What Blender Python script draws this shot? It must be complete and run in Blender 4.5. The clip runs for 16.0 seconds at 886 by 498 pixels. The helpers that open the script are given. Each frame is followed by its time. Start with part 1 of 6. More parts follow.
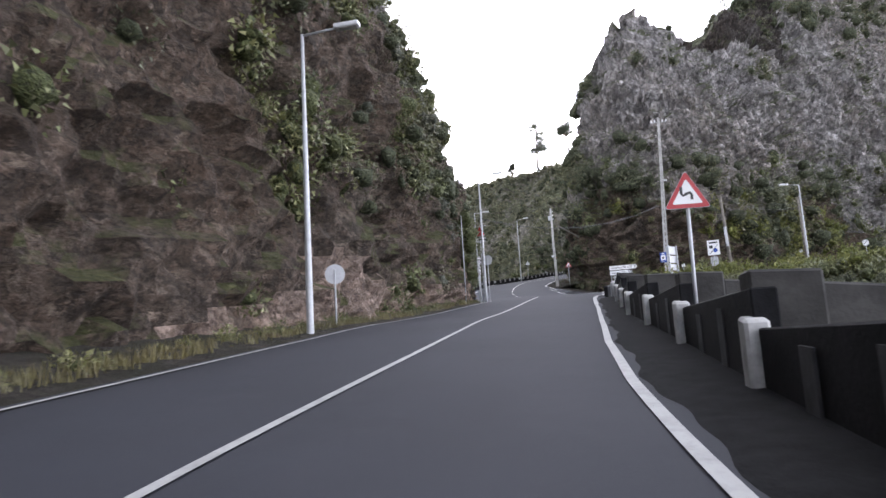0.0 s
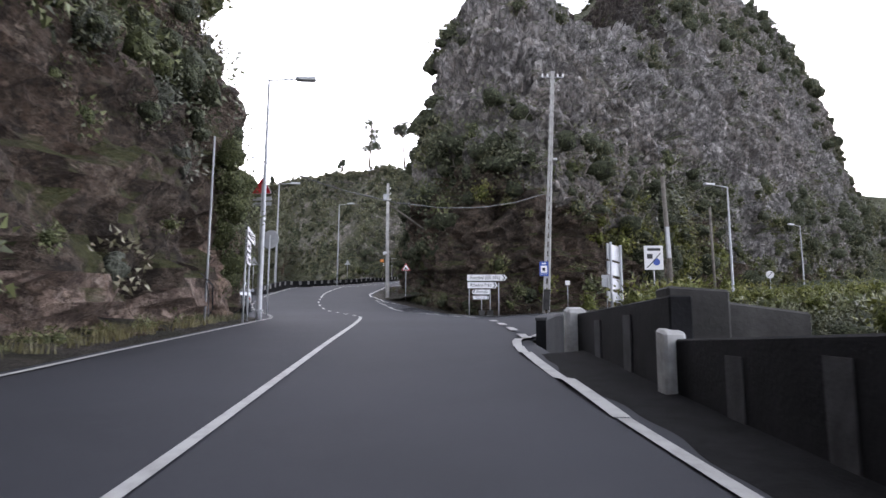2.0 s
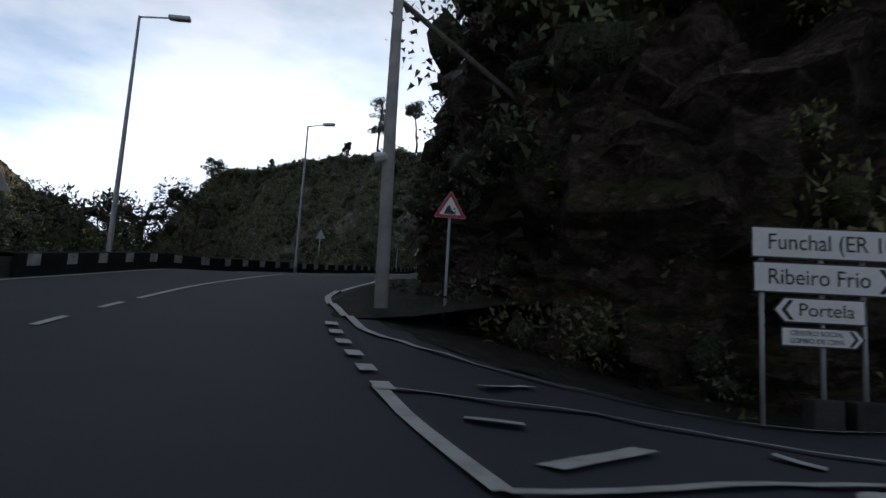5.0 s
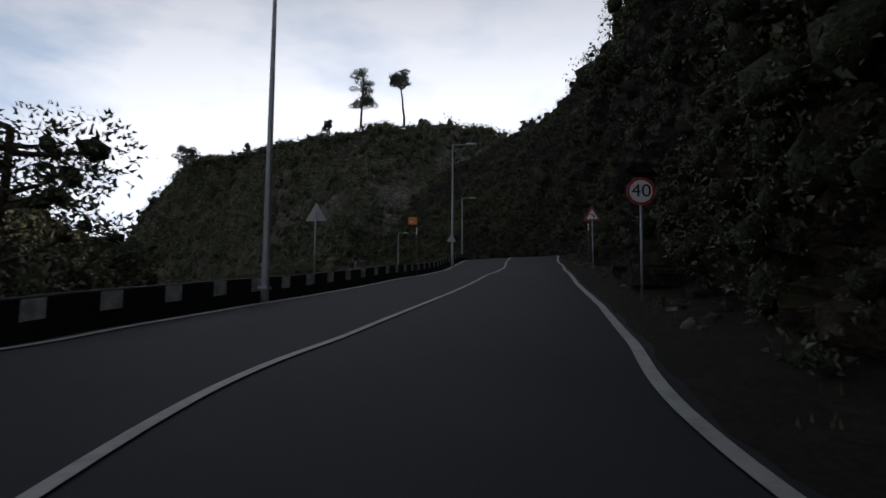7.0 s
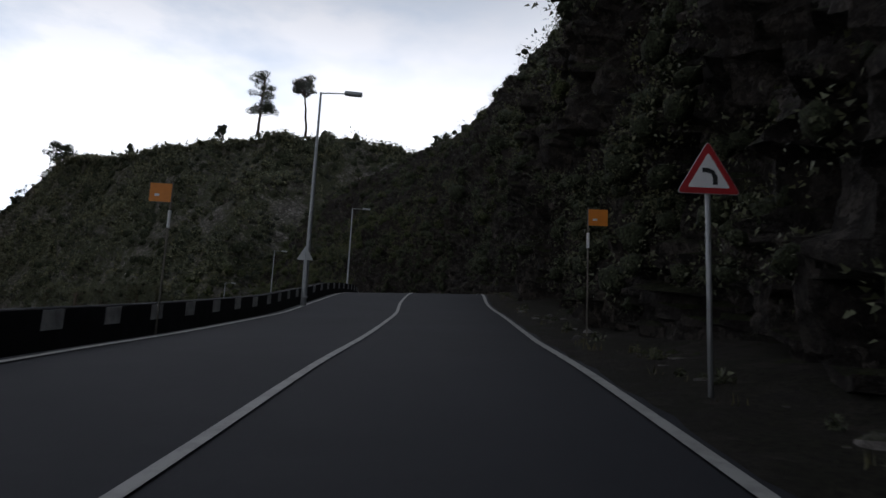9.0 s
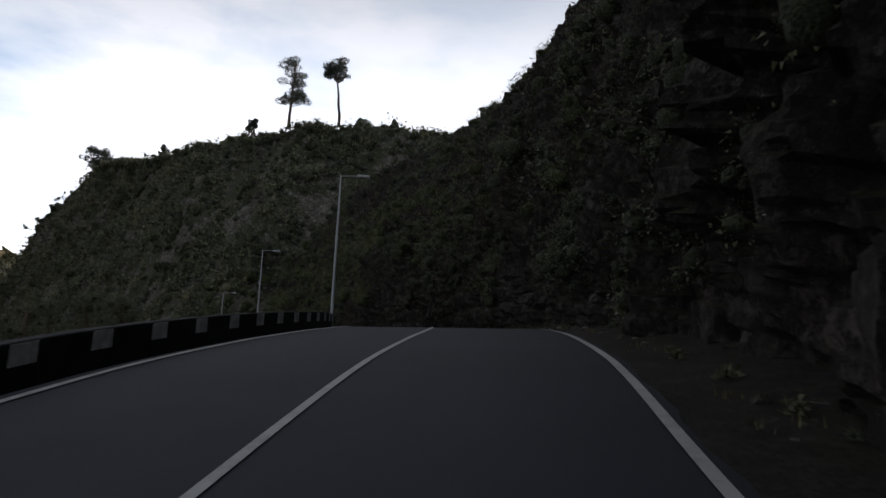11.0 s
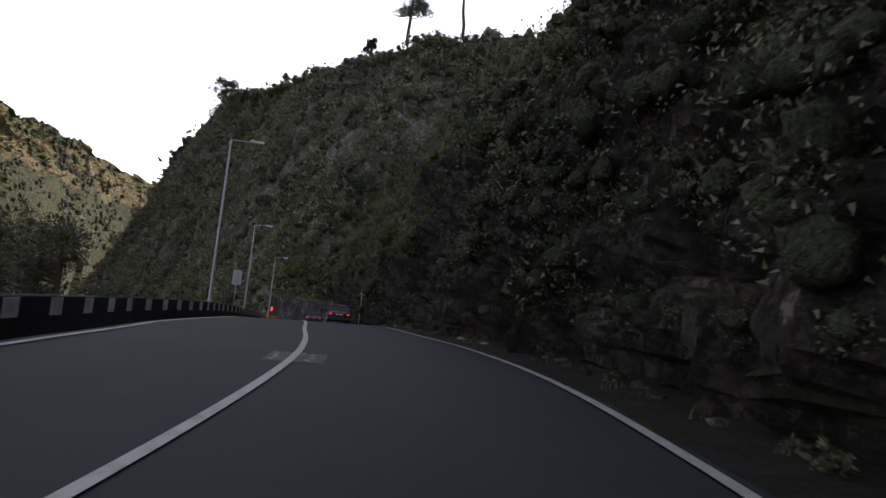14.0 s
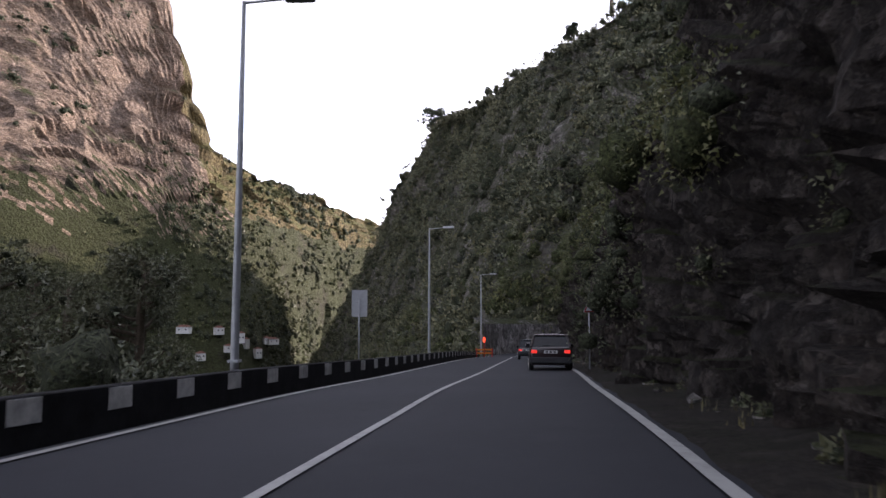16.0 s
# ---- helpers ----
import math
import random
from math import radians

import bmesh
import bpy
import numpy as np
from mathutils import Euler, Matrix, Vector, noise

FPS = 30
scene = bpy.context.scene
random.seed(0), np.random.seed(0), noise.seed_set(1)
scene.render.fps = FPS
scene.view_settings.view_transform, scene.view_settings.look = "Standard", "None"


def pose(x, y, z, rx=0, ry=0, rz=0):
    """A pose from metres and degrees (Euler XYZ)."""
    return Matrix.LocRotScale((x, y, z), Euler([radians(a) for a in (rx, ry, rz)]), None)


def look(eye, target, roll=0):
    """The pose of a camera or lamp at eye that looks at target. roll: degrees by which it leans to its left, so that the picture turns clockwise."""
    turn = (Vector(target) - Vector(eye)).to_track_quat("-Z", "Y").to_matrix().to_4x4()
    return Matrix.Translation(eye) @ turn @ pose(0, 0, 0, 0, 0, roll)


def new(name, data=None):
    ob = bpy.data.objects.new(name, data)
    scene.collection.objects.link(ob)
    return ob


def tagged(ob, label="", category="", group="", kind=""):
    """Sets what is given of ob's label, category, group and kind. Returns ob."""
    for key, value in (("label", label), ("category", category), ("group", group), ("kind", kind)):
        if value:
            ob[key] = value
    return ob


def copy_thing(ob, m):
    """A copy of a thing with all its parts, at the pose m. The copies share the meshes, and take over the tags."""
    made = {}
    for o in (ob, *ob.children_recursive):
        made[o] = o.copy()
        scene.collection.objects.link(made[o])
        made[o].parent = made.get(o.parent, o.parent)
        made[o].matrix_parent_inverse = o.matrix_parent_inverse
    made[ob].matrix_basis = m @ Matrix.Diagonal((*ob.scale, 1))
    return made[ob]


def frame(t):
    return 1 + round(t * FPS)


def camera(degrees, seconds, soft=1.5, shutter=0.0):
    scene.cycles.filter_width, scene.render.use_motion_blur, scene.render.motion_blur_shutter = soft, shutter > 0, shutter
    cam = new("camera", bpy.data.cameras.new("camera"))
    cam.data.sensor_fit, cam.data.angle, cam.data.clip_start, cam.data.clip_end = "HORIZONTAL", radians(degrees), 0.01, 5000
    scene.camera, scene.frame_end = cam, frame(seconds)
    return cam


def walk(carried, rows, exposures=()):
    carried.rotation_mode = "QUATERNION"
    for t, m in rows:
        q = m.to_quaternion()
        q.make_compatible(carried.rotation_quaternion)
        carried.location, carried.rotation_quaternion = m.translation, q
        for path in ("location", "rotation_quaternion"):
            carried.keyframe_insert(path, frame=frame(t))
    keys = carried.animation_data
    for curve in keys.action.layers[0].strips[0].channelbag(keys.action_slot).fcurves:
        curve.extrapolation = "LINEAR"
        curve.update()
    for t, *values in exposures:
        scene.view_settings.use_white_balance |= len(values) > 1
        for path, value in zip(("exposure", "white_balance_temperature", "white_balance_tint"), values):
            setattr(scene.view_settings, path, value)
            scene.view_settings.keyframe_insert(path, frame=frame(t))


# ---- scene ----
cam = camera(64.8, 16.0, shutter=0.12)
PATH = [
    (0, (0.892, 1.899, 2.807), (0.882, 3.876, 3.105), -3.3),
    (0.5, (1.12, 8.001, 3.403), (1.266, 9.972, 3.71), -2.8),
    (1, (1.766, 14.102, 4.047), (2.054, 16.056, 4.36), -1.2),
    (1.5, (2.697, 19.798, 4.624), (3.09, 21.736, 4.92), -0.8),
    (2, (3.757, 25.567, 5.128), (4.247, 27.484, 5.427), 0.3),
    (2.5, (5.27, 31.592, 5.72), (5.872, 33.478, 6.004), -0.2),
    (3, (6.589, 37.281, 6.408), (7.199, 39.17, 6.652), 0.7),
    (3.5, (7.921, 43.153, 7.063), (8.409, 45.079, 7.291), 2.7),
    (4, (8.928, 48.731, 7.599), (9.419, 50.642, 7.931), 2.1),
    (4.5, (9.54, 54.404, 8.041), (10.07, 56.294, 8.424), 2.4),
    (4.7, (9.761, 56.84, 8.07), (10.248, 58.749, 8.415), 3.6),
    (6.8, (10.616, 82.246, 11.458), (11.071, 84.182, 11.672), -0.5),
    (7, (11.159, 84.504, 11.777), (11.681, 86.418, 12.025), 0.2),
    (7.5, (12.794, 90.107, 12.543), (13.461, 91.975, 12.8), 1.3),
    (8, (14.779, 95.158, 13.172), (15.531, 97.002, 13.361), 1.0),
    (8.5, (16.931, 100.313, 13.899), (17.657, 102.148, 14.227), 2.2),
    (9, (19.323, 105.469, 14.608), (20.097, 107.282, 14.946), 2.8),
    (9.2, (20.279, 107.443, 14.869), (21.051, 109.256, 15.212), 2.8),
    (10.25, (26.0, 120.5, 16.5), (26.72, 122.34, 16.84), 2.5),
    (11.3, (32.351, 134.928, 19.353), (32.968, 136.799, 19.693), 2.2),
    (11.5, (33.357, 137.314, 19.591), (34.001, 139.169, 19.971), 2.5),
    (12, (35.679, 142.788, 20.243), (36.304, 144.654, 20.6), 3.1),
    (12.5, (38.015, 148.47, 20.89), (38.561, 150.358, 21.259), 4.3),
    (13, (40.191, 154.095, 21.415), (40.629, 156.015, 21.767), 4.7),
    (13.5, (41.818, 159.629, 21.748), (42.174, 161.569, 22.08), 6.3),
    (14, (43.316, 165.73, 22.054), (43.578, 167.706, 22.218), 6.1),
    (14.5, (44.228, 171.929, 22.243), (44.306, 173.921, 22.41), 5.5),
    (15, (44.65, 177.873, 22.356), (44.513, 179.863, 22.5), 2.3),
    (15.5, (44.623, 183.835, 22.305), (44.329, 185.809, 22.431), 1.9),
    (16, (44.359, 190.039, 22.206), (43.968, 191.992, 22.388), -0.0),
]
EXPOSURE = [(0.0, 2.2, 6200, 18), (1.0, 2.0, 6200, 18), (2.0, 1.9, 6200, 18), (3.0, 1.28, 6050, 15), (3.5, 0.8, 5780, 12), (4.0, 0.3, 5500, 8), (4.5, -0.2, 5600, 8), (5.2, -0.6, 5750, 10),
            (7.0, -0.8, 6050, 12), (9.0, -0.5, 6100, 12), (13.0, -0.35, 6150, 14), (13.6, 0.1, 6100, 17), (14.2, 0.6, 6080, 20), (15.0, 0.9, 6030, 22), (16.0, 0.9, 6030, 22)]
walk(cam, [(t, look(e, g, r)) for t, e, g, r in PATH], EXPOSURE)

# ---- sky and sun ----
SUN_AZ, SUN_EL = radians(38.5), radians(16)      # clockwise from +y, and above the horizon
world = bpy.data.worlds.new("sky")
scene.world = world
world.use_nodes = True
wn, wl = world.node_tree.nodes, world.node_tree.links
wn.clear()
w_out = wn.new("ShaderNodeOutputWorld")
w_bg = wn.new("ShaderNodeBackground")
w_sky = wn.new("ShaderNodeTexSky")
w_sky.sky_type = "NISHITA"
w_sky.sun_disc = False
w_sky.sun_elevation = SUN_EL
w_sky.sun_rotation = SUN_AZ
w_sky.dust_density = 2.5
w_co = wn.new("ShaderNodeTexCoord")
w_map = wn.new("ShaderNodeMapping")
w_map.inputs["Scale"].default_value = (1.0, 1.0, 2.6)
w_noise = wn.new("ShaderNodeTexNoise")
w_noise.inputs["Scale"].default_value = 2.3
w_noise.inputs["Detail"].default_value = 7.0
w_noise.inputs["Roughness"].default_value = 0.55
w_ramp = wn.new("ShaderNodeValToRGB")
w_ramp.color_ramp.elements[0].position, w_ramp.color_ramp.elements[1].position = 0.40, 0.56
w_ramp.color_ramp.elements[0].color = (0.15, 0.15, 0.15, 1)
w_cloud = wn.new("ShaderNodeMixRGB")
wl.new(w_co.outputs["Generated"], w_map.inputs["Vector"])
wl.new(w_map.outputs["Vector"], w_noise.inputs["Vector"])
wl.new(w_noise.outputs["Fac"], w_ramp.inputs["Fac"])
wl.new(w_ramp.outputs["Color"], w_cloud.inputs["Fac"])
# clouds shine more towards the low sun
w_dot = wn.new("ShaderNodeVectorMath")
w_dot.operation = "DOT_PRODUCT"
w_dot.inputs[1].default_value = (math.sin(SUN_AZ) * math.cos(SUN_EL), math.cos(SUN_AZ) * math.cos(SUN_EL), math.sin(SUN_EL))
w_glow = wn.new("ShaderNodeMapRange")
w_glow.interpolation_type = "SMOOTHSTEP"
for key, value in (("From Min", 0.1), ("From Max", 0.95), ("To Min", 6.8), ("To Max", 17.5)):
    w_glow.inputs[key].default_value = value
w_tint = wn.new("ShaderNodeVectorMath")
w_tint.operation = "SCALE"
w_tint.inputs[0].default_value = (1.0, 1.0, 1.02)
wl.new(w_co.outputs["Generated"], w_dot.inputs[0])
wl.new(w_dot.outputs["Value"], w_glow.inputs["Value"])
# brighter towards the horizon than overhead, as a hazy evening sky is
w_sep = wn.new("ShaderNodeSeparateXYZ")
wl.new(w_co.outputs["Generated"], w_sep.inputs["Vector"])
w_low = wn.new("ShaderNodeMapRange")
for key, value in (("From Min", 0.05), ("From Max", 0.5), ("To Min", 1.75), ("To Max", 0.45)):
    w_low.inputs[key].default_value = value
wl.new(w_sep.outputs["Z"], w_low.inputs["Value"])
w_mul = wn.new("ShaderNodeMath")
w_mul.operation = "MULTIPLY"
wl.new(w_glow.outputs["Result"], w_mul.inputs[0])
wl.new(w_low.outputs["Result"], w_mul.inputs[1])
wl.new(w_mul.outputs["Value"], w_tint.inputs["Scale"])
wl.new(w_tint.outputs["Vector"], w_cloud.inputs["Color2"])
# thin haze in front of the blue
w_haze = wn.new("ShaderNodeVectorMath")
w_haze.operation = "SCALE"
w_haze.inputs[0].default_value = (0.6, 0.74, 0.92)
wl.new(w_mul.outputs["Value"], w_haze.inputs["Scale"])
w_blue = wn.new("ShaderNodeMixRGB")
w_blue.inputs["Fac"].default_value = 0.75
wl.new(w_sky.outputs["Color"], w_blue.inputs["Color1"])
wl.new(w_haze.outputs["Vector"], w_blue.inputs["Color2"])
wl.new(w_blue.outputs["Color"], w_cloud.inputs["Color1"])
wl.new(w_cloud.outputs["Color"], w_bg.inputs["Color"])
w_bg.inputs["Strength"].default_value = 0.11
wl.new(w_bg.outputs["Background"], w_out.inputs["Surface"])

sun = new("sun", bpy.data.lights.new("sun", "SUN"))
sun.data.energy = 5.0
sun.data.angle = radians(0.5)
sun.data.color = (1.0, 0.86, 0.68)
sun_dir = Vector((math.sin(SUN_AZ) * math.cos(SUN_EL), math.cos(SUN_AZ) * math.cos(SUN_EL), math.sin(SUN_EL)))
sun.matrix_world = look((0, 0, 300), Vector((0, 0, 300)) - sun_dir)


# ---- materials ----
def mat(name, rough=0.8, metal=0.0):
    m = bpy.data.materials.new(name)
    m.use_nodes = True
    bsdf = m.node_tree.nodes["Principled BSDF"]
    bsdf.inputs["Roughness"].default_value = rough
    bsdf.inputs["Metallic"].default_value = metal
    if rough >= 0.8:
        bsdf.inputs["Specular IOR Level"].default_value = 0.2
    return m, m.node_tree.nodes, m.node_tree.links, bsdf


def noise_node(n, l, scale, detail=5.0, rough=0.6, stretch=None, kind="Object"):
    co = n.new("ShaderNodeTexCoord")
    tex = n.new("ShaderNodeTexNoise")
    tex.inputs["Scale"].default_value = scale
    tex.inputs["Detail"].default_value = detail
    tex.inputs["Roughness"].default_value = rough
    if stretch:
        mp = n.new("ShaderNodeMapping")
        mp.inputs["Scale"].default_value = stretch
        l.new(co.outputs[kind], mp.inputs["Vector"])
        l.new(mp.outputs["Vector"], tex.inputs["Vector"])
    else:
        l.new(co.outputs[kind], tex.inputs["Vector"])
    return tex


def ramp_node(n, l, src, stops):
    r = n.new("ShaderNodeValToRGB")
    els = r.color_ramp.elements
    while len(els) < len(stops):
        els.new(0.5)
    for e, (p, c) in zip(els, stops):
        e.position = p
        e.color = (*c, 1) if len(c) == 3 else c
    l.new(src, r.inputs["Fac"])
    return r


def mix_node(n, l, fac, a, b):
    m = n.new("ShaderNodeMixRGB")
    for sock, v in (("Fac", fac), ("Color1", a), ("Color2", b)):
        if isinstance(v, (int, float)):
            m.inputs[sock].default_value = v
        elif isinstance(v, tuple):
            m.inputs[sock].default_value = (*v, 1)
        else:
            l.new(v, m.inputs[sock])
    return m.outputs["Color"]


def bump_node(n, l, bsdf, height, strength=0.5, dist=0.05):
    b = n.new("ShaderNodeBump")
    b.inputs["Strength"].default_value = strength
    b.inputs["Distance"].default_value = dist
    l.new(height, b.inputs["Height"])
    l.new(b.outputs["Normal"], bsdf.inputs["Normal"])


def plain(name, colour, rough=0.6, metal=0.0, vary=0.25, scale=6.0, bump=0.0):
    """A surface of one colour with light stains at two scales."""
    m, n, l, bsdf = mat(name, rough, metal)
    a, b = noise_node(n, l, scale), noise_node(n, l, scale * 9, 3.0)
    dark = tuple(c * (1 - vary) for c in colour)
    c1 = ramp_node(n, l, a.outputs["Fac"], [(0.35, dark), (0.62, colour)]).outputs["Color"]
    c2 = mix_node(n, l, ramp_node(n, l, b.outputs["Fac"], [(0.45, (0, 0, 0)), (0.8, (0.5, 0.5, 0.5))]).outputs["Color"], c1, tuple(c * (1 - vary * 0.7) for c in colour))
    l.new(c2, bsdf.inputs["Base Color"])
    if bump:
        bump_node(n, l, bsdf, b.outputs["Fac"], bump, 0.02)
    return m


def rock_material(name, cols, green, green_level, strata=(1, 1, 1.8), scale=1.0):
    m, n, l, bsdf = mat(name, 0.92)
    big = noise_node(n, l, 0.09 * scale, 5.0, 0.6)
    mid = noise_node(n, l, 0.55 * scale, 8.0, 0.68, strata)
    fine = noise_node(n, l, 4.2 * scale, 6.0, 0.7, strata)
    vor_co = n.new("ShaderNodeTexCoord")
    vor_map = n.new("ShaderNodeMapping")
    vor_map.inputs["Scale"].default_value = strata
    vor = n.new("ShaderNodeTexVoronoi")
    vor.inputs["Scale"].default_value = 1.7 * scale
    vor.feature = "F1"
    wob = n.new("ShaderNodeMixRGB")
    wob.blend_type = "ADD"
    wob.inputs["Fac"].default_value = 0.9
    l.new(vor_co.outputs["Object"], wob.inputs["Color1"])
    l.new(fine.outputs["Color"], wob.inputs["Color2"])
    l.new(wob.outputs["Color"], vor_map.inputs["Vector"])
    l.new(vor_map.outputs["Vector"], vor.inputs["Vector"])
    base = ramp_node(n, l, mid.outputs["Fac"], [(0.3, cols[0]), (0.47, cols[1]), (0.6, cols[2]), (0.75, cols[3])]).outputs["Color"]
    base = mix_node(n, l, ramp_node(n, l, big.outputs["Fac"], [(0.42, (0, 0, 0)), (0.6, (0.7, 0.7, 0.7))]).outputs["Color"], base, cols[4])
    vor2 = n.new("ShaderNodeTexVoronoi")
    vor2.inputs["Scale"].default_value = 4.4 * scale
    l.new(vor_map.outputs["Vector"], vor2.inputs["Vector"])
    stone = n.new("ShaderNodeSeparateColor")
    l.new(vor2.outputs["Color"], stone.inputs["Color"])
    base = mix_node(n, l, ramp_node(n, l, stone.outputs["Green"], [(0.55, (0, 0, 0)), (1.0, (0.55, 0.55, 0.55))]).outputs["Color"], base, cols[3])
    base = mix_node(n, l, ramp_node(n, l, stone.outputs["Blue"], [(0.0, (0.6, 0.6, 0.6)), (0.4, (0, 0, 0))]).outputs["Color"], base, cols[0])
    cellv = n.new("ShaderNodeSeparateColor")
    l.new(vor.outputs["Color"], cellv.inputs["Color"])
    base = mix_node(n, l, ramp_node(n, l, cellv.outputs["Red"], [(0.15, (0.62, 0.62, 0.62)), (0.9, (0, 0, 0))]).outputs["Color"], base, cols[0])
    base = mix_node(n, l, ramp_node(n, l, fine.outputs["Fac"], [(0.35, (0.6, 0.6, 0.6)), (0.52, (0, 0, 0))]).outputs["Color"], base, tuple(c * 0.45 for c in cols[0]))
    joint = n.new("ShaderNodeTexVoronoi")
    joint.feature = "DISTANCE_TO_EDGE"
    joint.inputs["Scale"].default_value = 2.1 * scale
    l.new(vor_map.outputs["Vector"], joint.inputs["Vector"])
    base = mix_node(n, l, ramp_node(n, l, joint.outputs["Distance"], [(0.0, (0.5, 0.5, 0.5)), (0.1, (0, 0, 0))]).outputs["Color"], base, tuple(c * 0.35 for c in cols[0]))
    # moss and low plants on ledges and in patches
    geo = n.new("ShaderNodeNewGeometry")
    sep = n.new("ShaderNodeSeparateXYZ")
    l.new(geo.outputs["Normal"], sep.inputs["Vector"])
    veg = noise_node(n, l, 0.22 * scale, 6.0, 0.7)
    add = n.new("ShaderNodeMath")
    add.operation = "MULTIPLY_ADD"
    add.inputs[1].default_value = 0.22
    l.new(sep.outputs["Z"], add.inputs[0])
    l.new(veg.outputs["Fac"], add.inputs[2])
    gmask = ramp_node(n, l, add.outputs["Value"], [(green_level, (0, 0, 0)), (green_level + 0.1, (1, 1, 1))]).outputs["Color"]
    gcol = ramp_node(n, l, fine.outputs["Fac"], [(0.3, tuple(c * 0.35 for c in green)), (0.6, green), (0.8, tuple(c * 1.5 for c in green))]).outputs["Color"]
    col = mix_node(n, l, gmask, base, gcol)
    l.new(col, bsdf.inputs["Base Color"])
    h = n.new("ShaderNodeMath")
    h.operation = "MULTIPLY_ADD"
    h.inputs[1].default_value = -0.6
    l.new(vor.outputs["Distance"], h.inputs[0])
    l.new(fine.outputs["Fac"], h.inputs[2])
    h2 = n.new("ShaderNodeMath")
    h2.operation = "MULTIPLY_ADD"
    h2.inputs[1].default_value = 0.3
    l.new(ramp_node(n, l, joint.outputs["Distance"], [(0.0, (0, 0, 0)), (0.16, (1, 1, 1))]).outputs["Color"], h2.inputs[0])
    l.new(h.outputs["Value"], h2.inputs[2])
    h3 = n.new("ShaderNodeMath")
    h3.operation = "MULTIPLY_ADD"
    h3.inputs[1].default_value = 0.7
    l.new(stone.outputs["Red"], h3.inputs[0])
    l.new(h2.outputs["Value"], h3.inputs[2])
    bump_node(n, l, bsdf, h3.outputs["Value"], 1.0, 0.22 / scale)
    return m


def leaf_material(name, dark, light, hue_scale=0.15):
    m, n, l, bsdf = mat(name, 0.6)
    geo = n.new("ShaderNodeNewGeometry")
    patch = noise_node(n, l, hue_scale, 3.0)
    c = ramp_node(n, l, geo.outputs["Random Per Island"], [(0.0, dark), (0.7, light), (1.0, tuple(x * 1.12 for x in light))]).outputs["Color"]
    c = mix_node(n, l, ramp_node(n, l, patch.outputs["Fac"], [(0.35, (0, 0, 0)), (0.65, (0.6, 0.6, 0.6))]).outputs["Color"], c, (light[0] * 1.25, light[1] * 1.0, light[2] * 0.7))
    l.new(c, bsdf.inputs["Base Color"])
    bsdf.inputs["Transmission Weight"].default_value = 0.0
    return m


M_ROCK_BROWN = rock_material("brown_tuff", [(0.04, 0.032, 0.026), (0.125, 0.095, 0.073), (0.205, 0.157, 0.118), (0.34, 0.275, 0.215), (0.18, 0.122, 0.085)], (0.09, 0.092, 0.036), 0.6)
M_TUFF_PALE = rock_material("pale_cut_tuff", [(0.13, 0.095, 0.077), (0.35, 0.26, 0.205), (0.47, 0.36, 0.295), (0.56, 0.46, 0.39), (0.4, 0.275, 0.205)], (0.1, 0.1, 0.04), 0.66, (1, 1, 1.2))
M_ROCK_GREY = rock_material("grey_basalt", [(0.085, 0.079, 0.076), (0.3, 0.282, 0.268), (0.47, 0.445, 0.425), (0.66, 0.635, 0.615), (0.3, 0.25, 0.21)], (0.085, 0.095, 0.045), 0.62, (1.3, 1.3, 0.8), 0.5)
M_HILL = rock_material("scrub_hillside", [(0.1, 0.092, 0.078), (0.23, 0.21, 0.18), (0.37, 0.34, 0.3), (0.58, 0.54, 0.5), (0.23, 0.21, 0.165)], (0.1, 0.105, 0.062), 0.52, (1, 1, 1.2), 0.35)
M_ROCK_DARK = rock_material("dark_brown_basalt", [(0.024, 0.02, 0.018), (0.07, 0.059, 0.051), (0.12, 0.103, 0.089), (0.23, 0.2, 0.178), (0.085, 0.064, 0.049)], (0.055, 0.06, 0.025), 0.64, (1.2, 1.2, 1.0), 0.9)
# dry grass with the low sun's gold painted into its colour
M_FAR_SUNLIT = rock_material("sunlit_dry_grass", [(0.09, 0.07, 0.035), (0.17, 0.135, 0.06), (0.24, 0.19, 0.085), (0.32, 0.26, 0.14), (0.2, 0.14, 0.07)], (0.12, 0.115, 0.04), 0.55, (1, 1, 1), 0.2)
M_FAR = rock_material("far_mountain", [(0.13, 0.096, 0.074), (0.38, 0.272, 0.2), (0.52, 0.385, 0.29), (0.64, 0.51, 0.41), (0.46, 0.325, 0.23)], (0.1, 0.105, 0.045), 0.64, (1.0, 1.0, 1.9), 0.24)
M_FAR_GREEN = rock_material("far_green_slope", [(0.03, 0.03, 0.02), (0.06, 0.058, 0.034), (0.095, 0.085, 0.05), (0.14, 0.125, 0.085), (0.08, 0.07, 0.04)], (0.062, 0.068, 0.028), 0.42, (1, 1, 1), 0.25)
M_SCRUBLAND = rock_material("scrub_ground", [(0.02, 0.019, 0.014), (0.045, 0.042, 0.03), (0.075, 0.07, 0.05), (0.11, 0.1, 0.08), (0.05, 0.045, 0.03)], (0.045, 0.055, 0.018), 0.46, (1, 1, 1), 0.9)
M_LEAF_DARK = leaf_material("dark_shrub_leaves", (0.03, 0.036, 0.022), (0.105, 0.118, 0.066))
M_LEAF_MID = leaf_material("green_shrub_leaves", (0.04, 0.048, 0.023), (0.13, 0.147, 0.06))
M_LEAF_BRIGHT = leaf_material("bright_creeper_leaves", (0.05, 0.06, 0.015), (0.17, 0.19, 0.045))
M_LEAF_GREY = leaf_material("grey_green_leaves", (0.05, 0.055, 0.04), (0.16, 0.17, 0.13))
# paler than the nearer leaves: distance haze put into the hill foliage's colour
M_LEAF_HAZY = leaf_material("hazy_hillside_leaves", (0.045, 0.052, 0.034), (0.19, 0.2, 0.122))
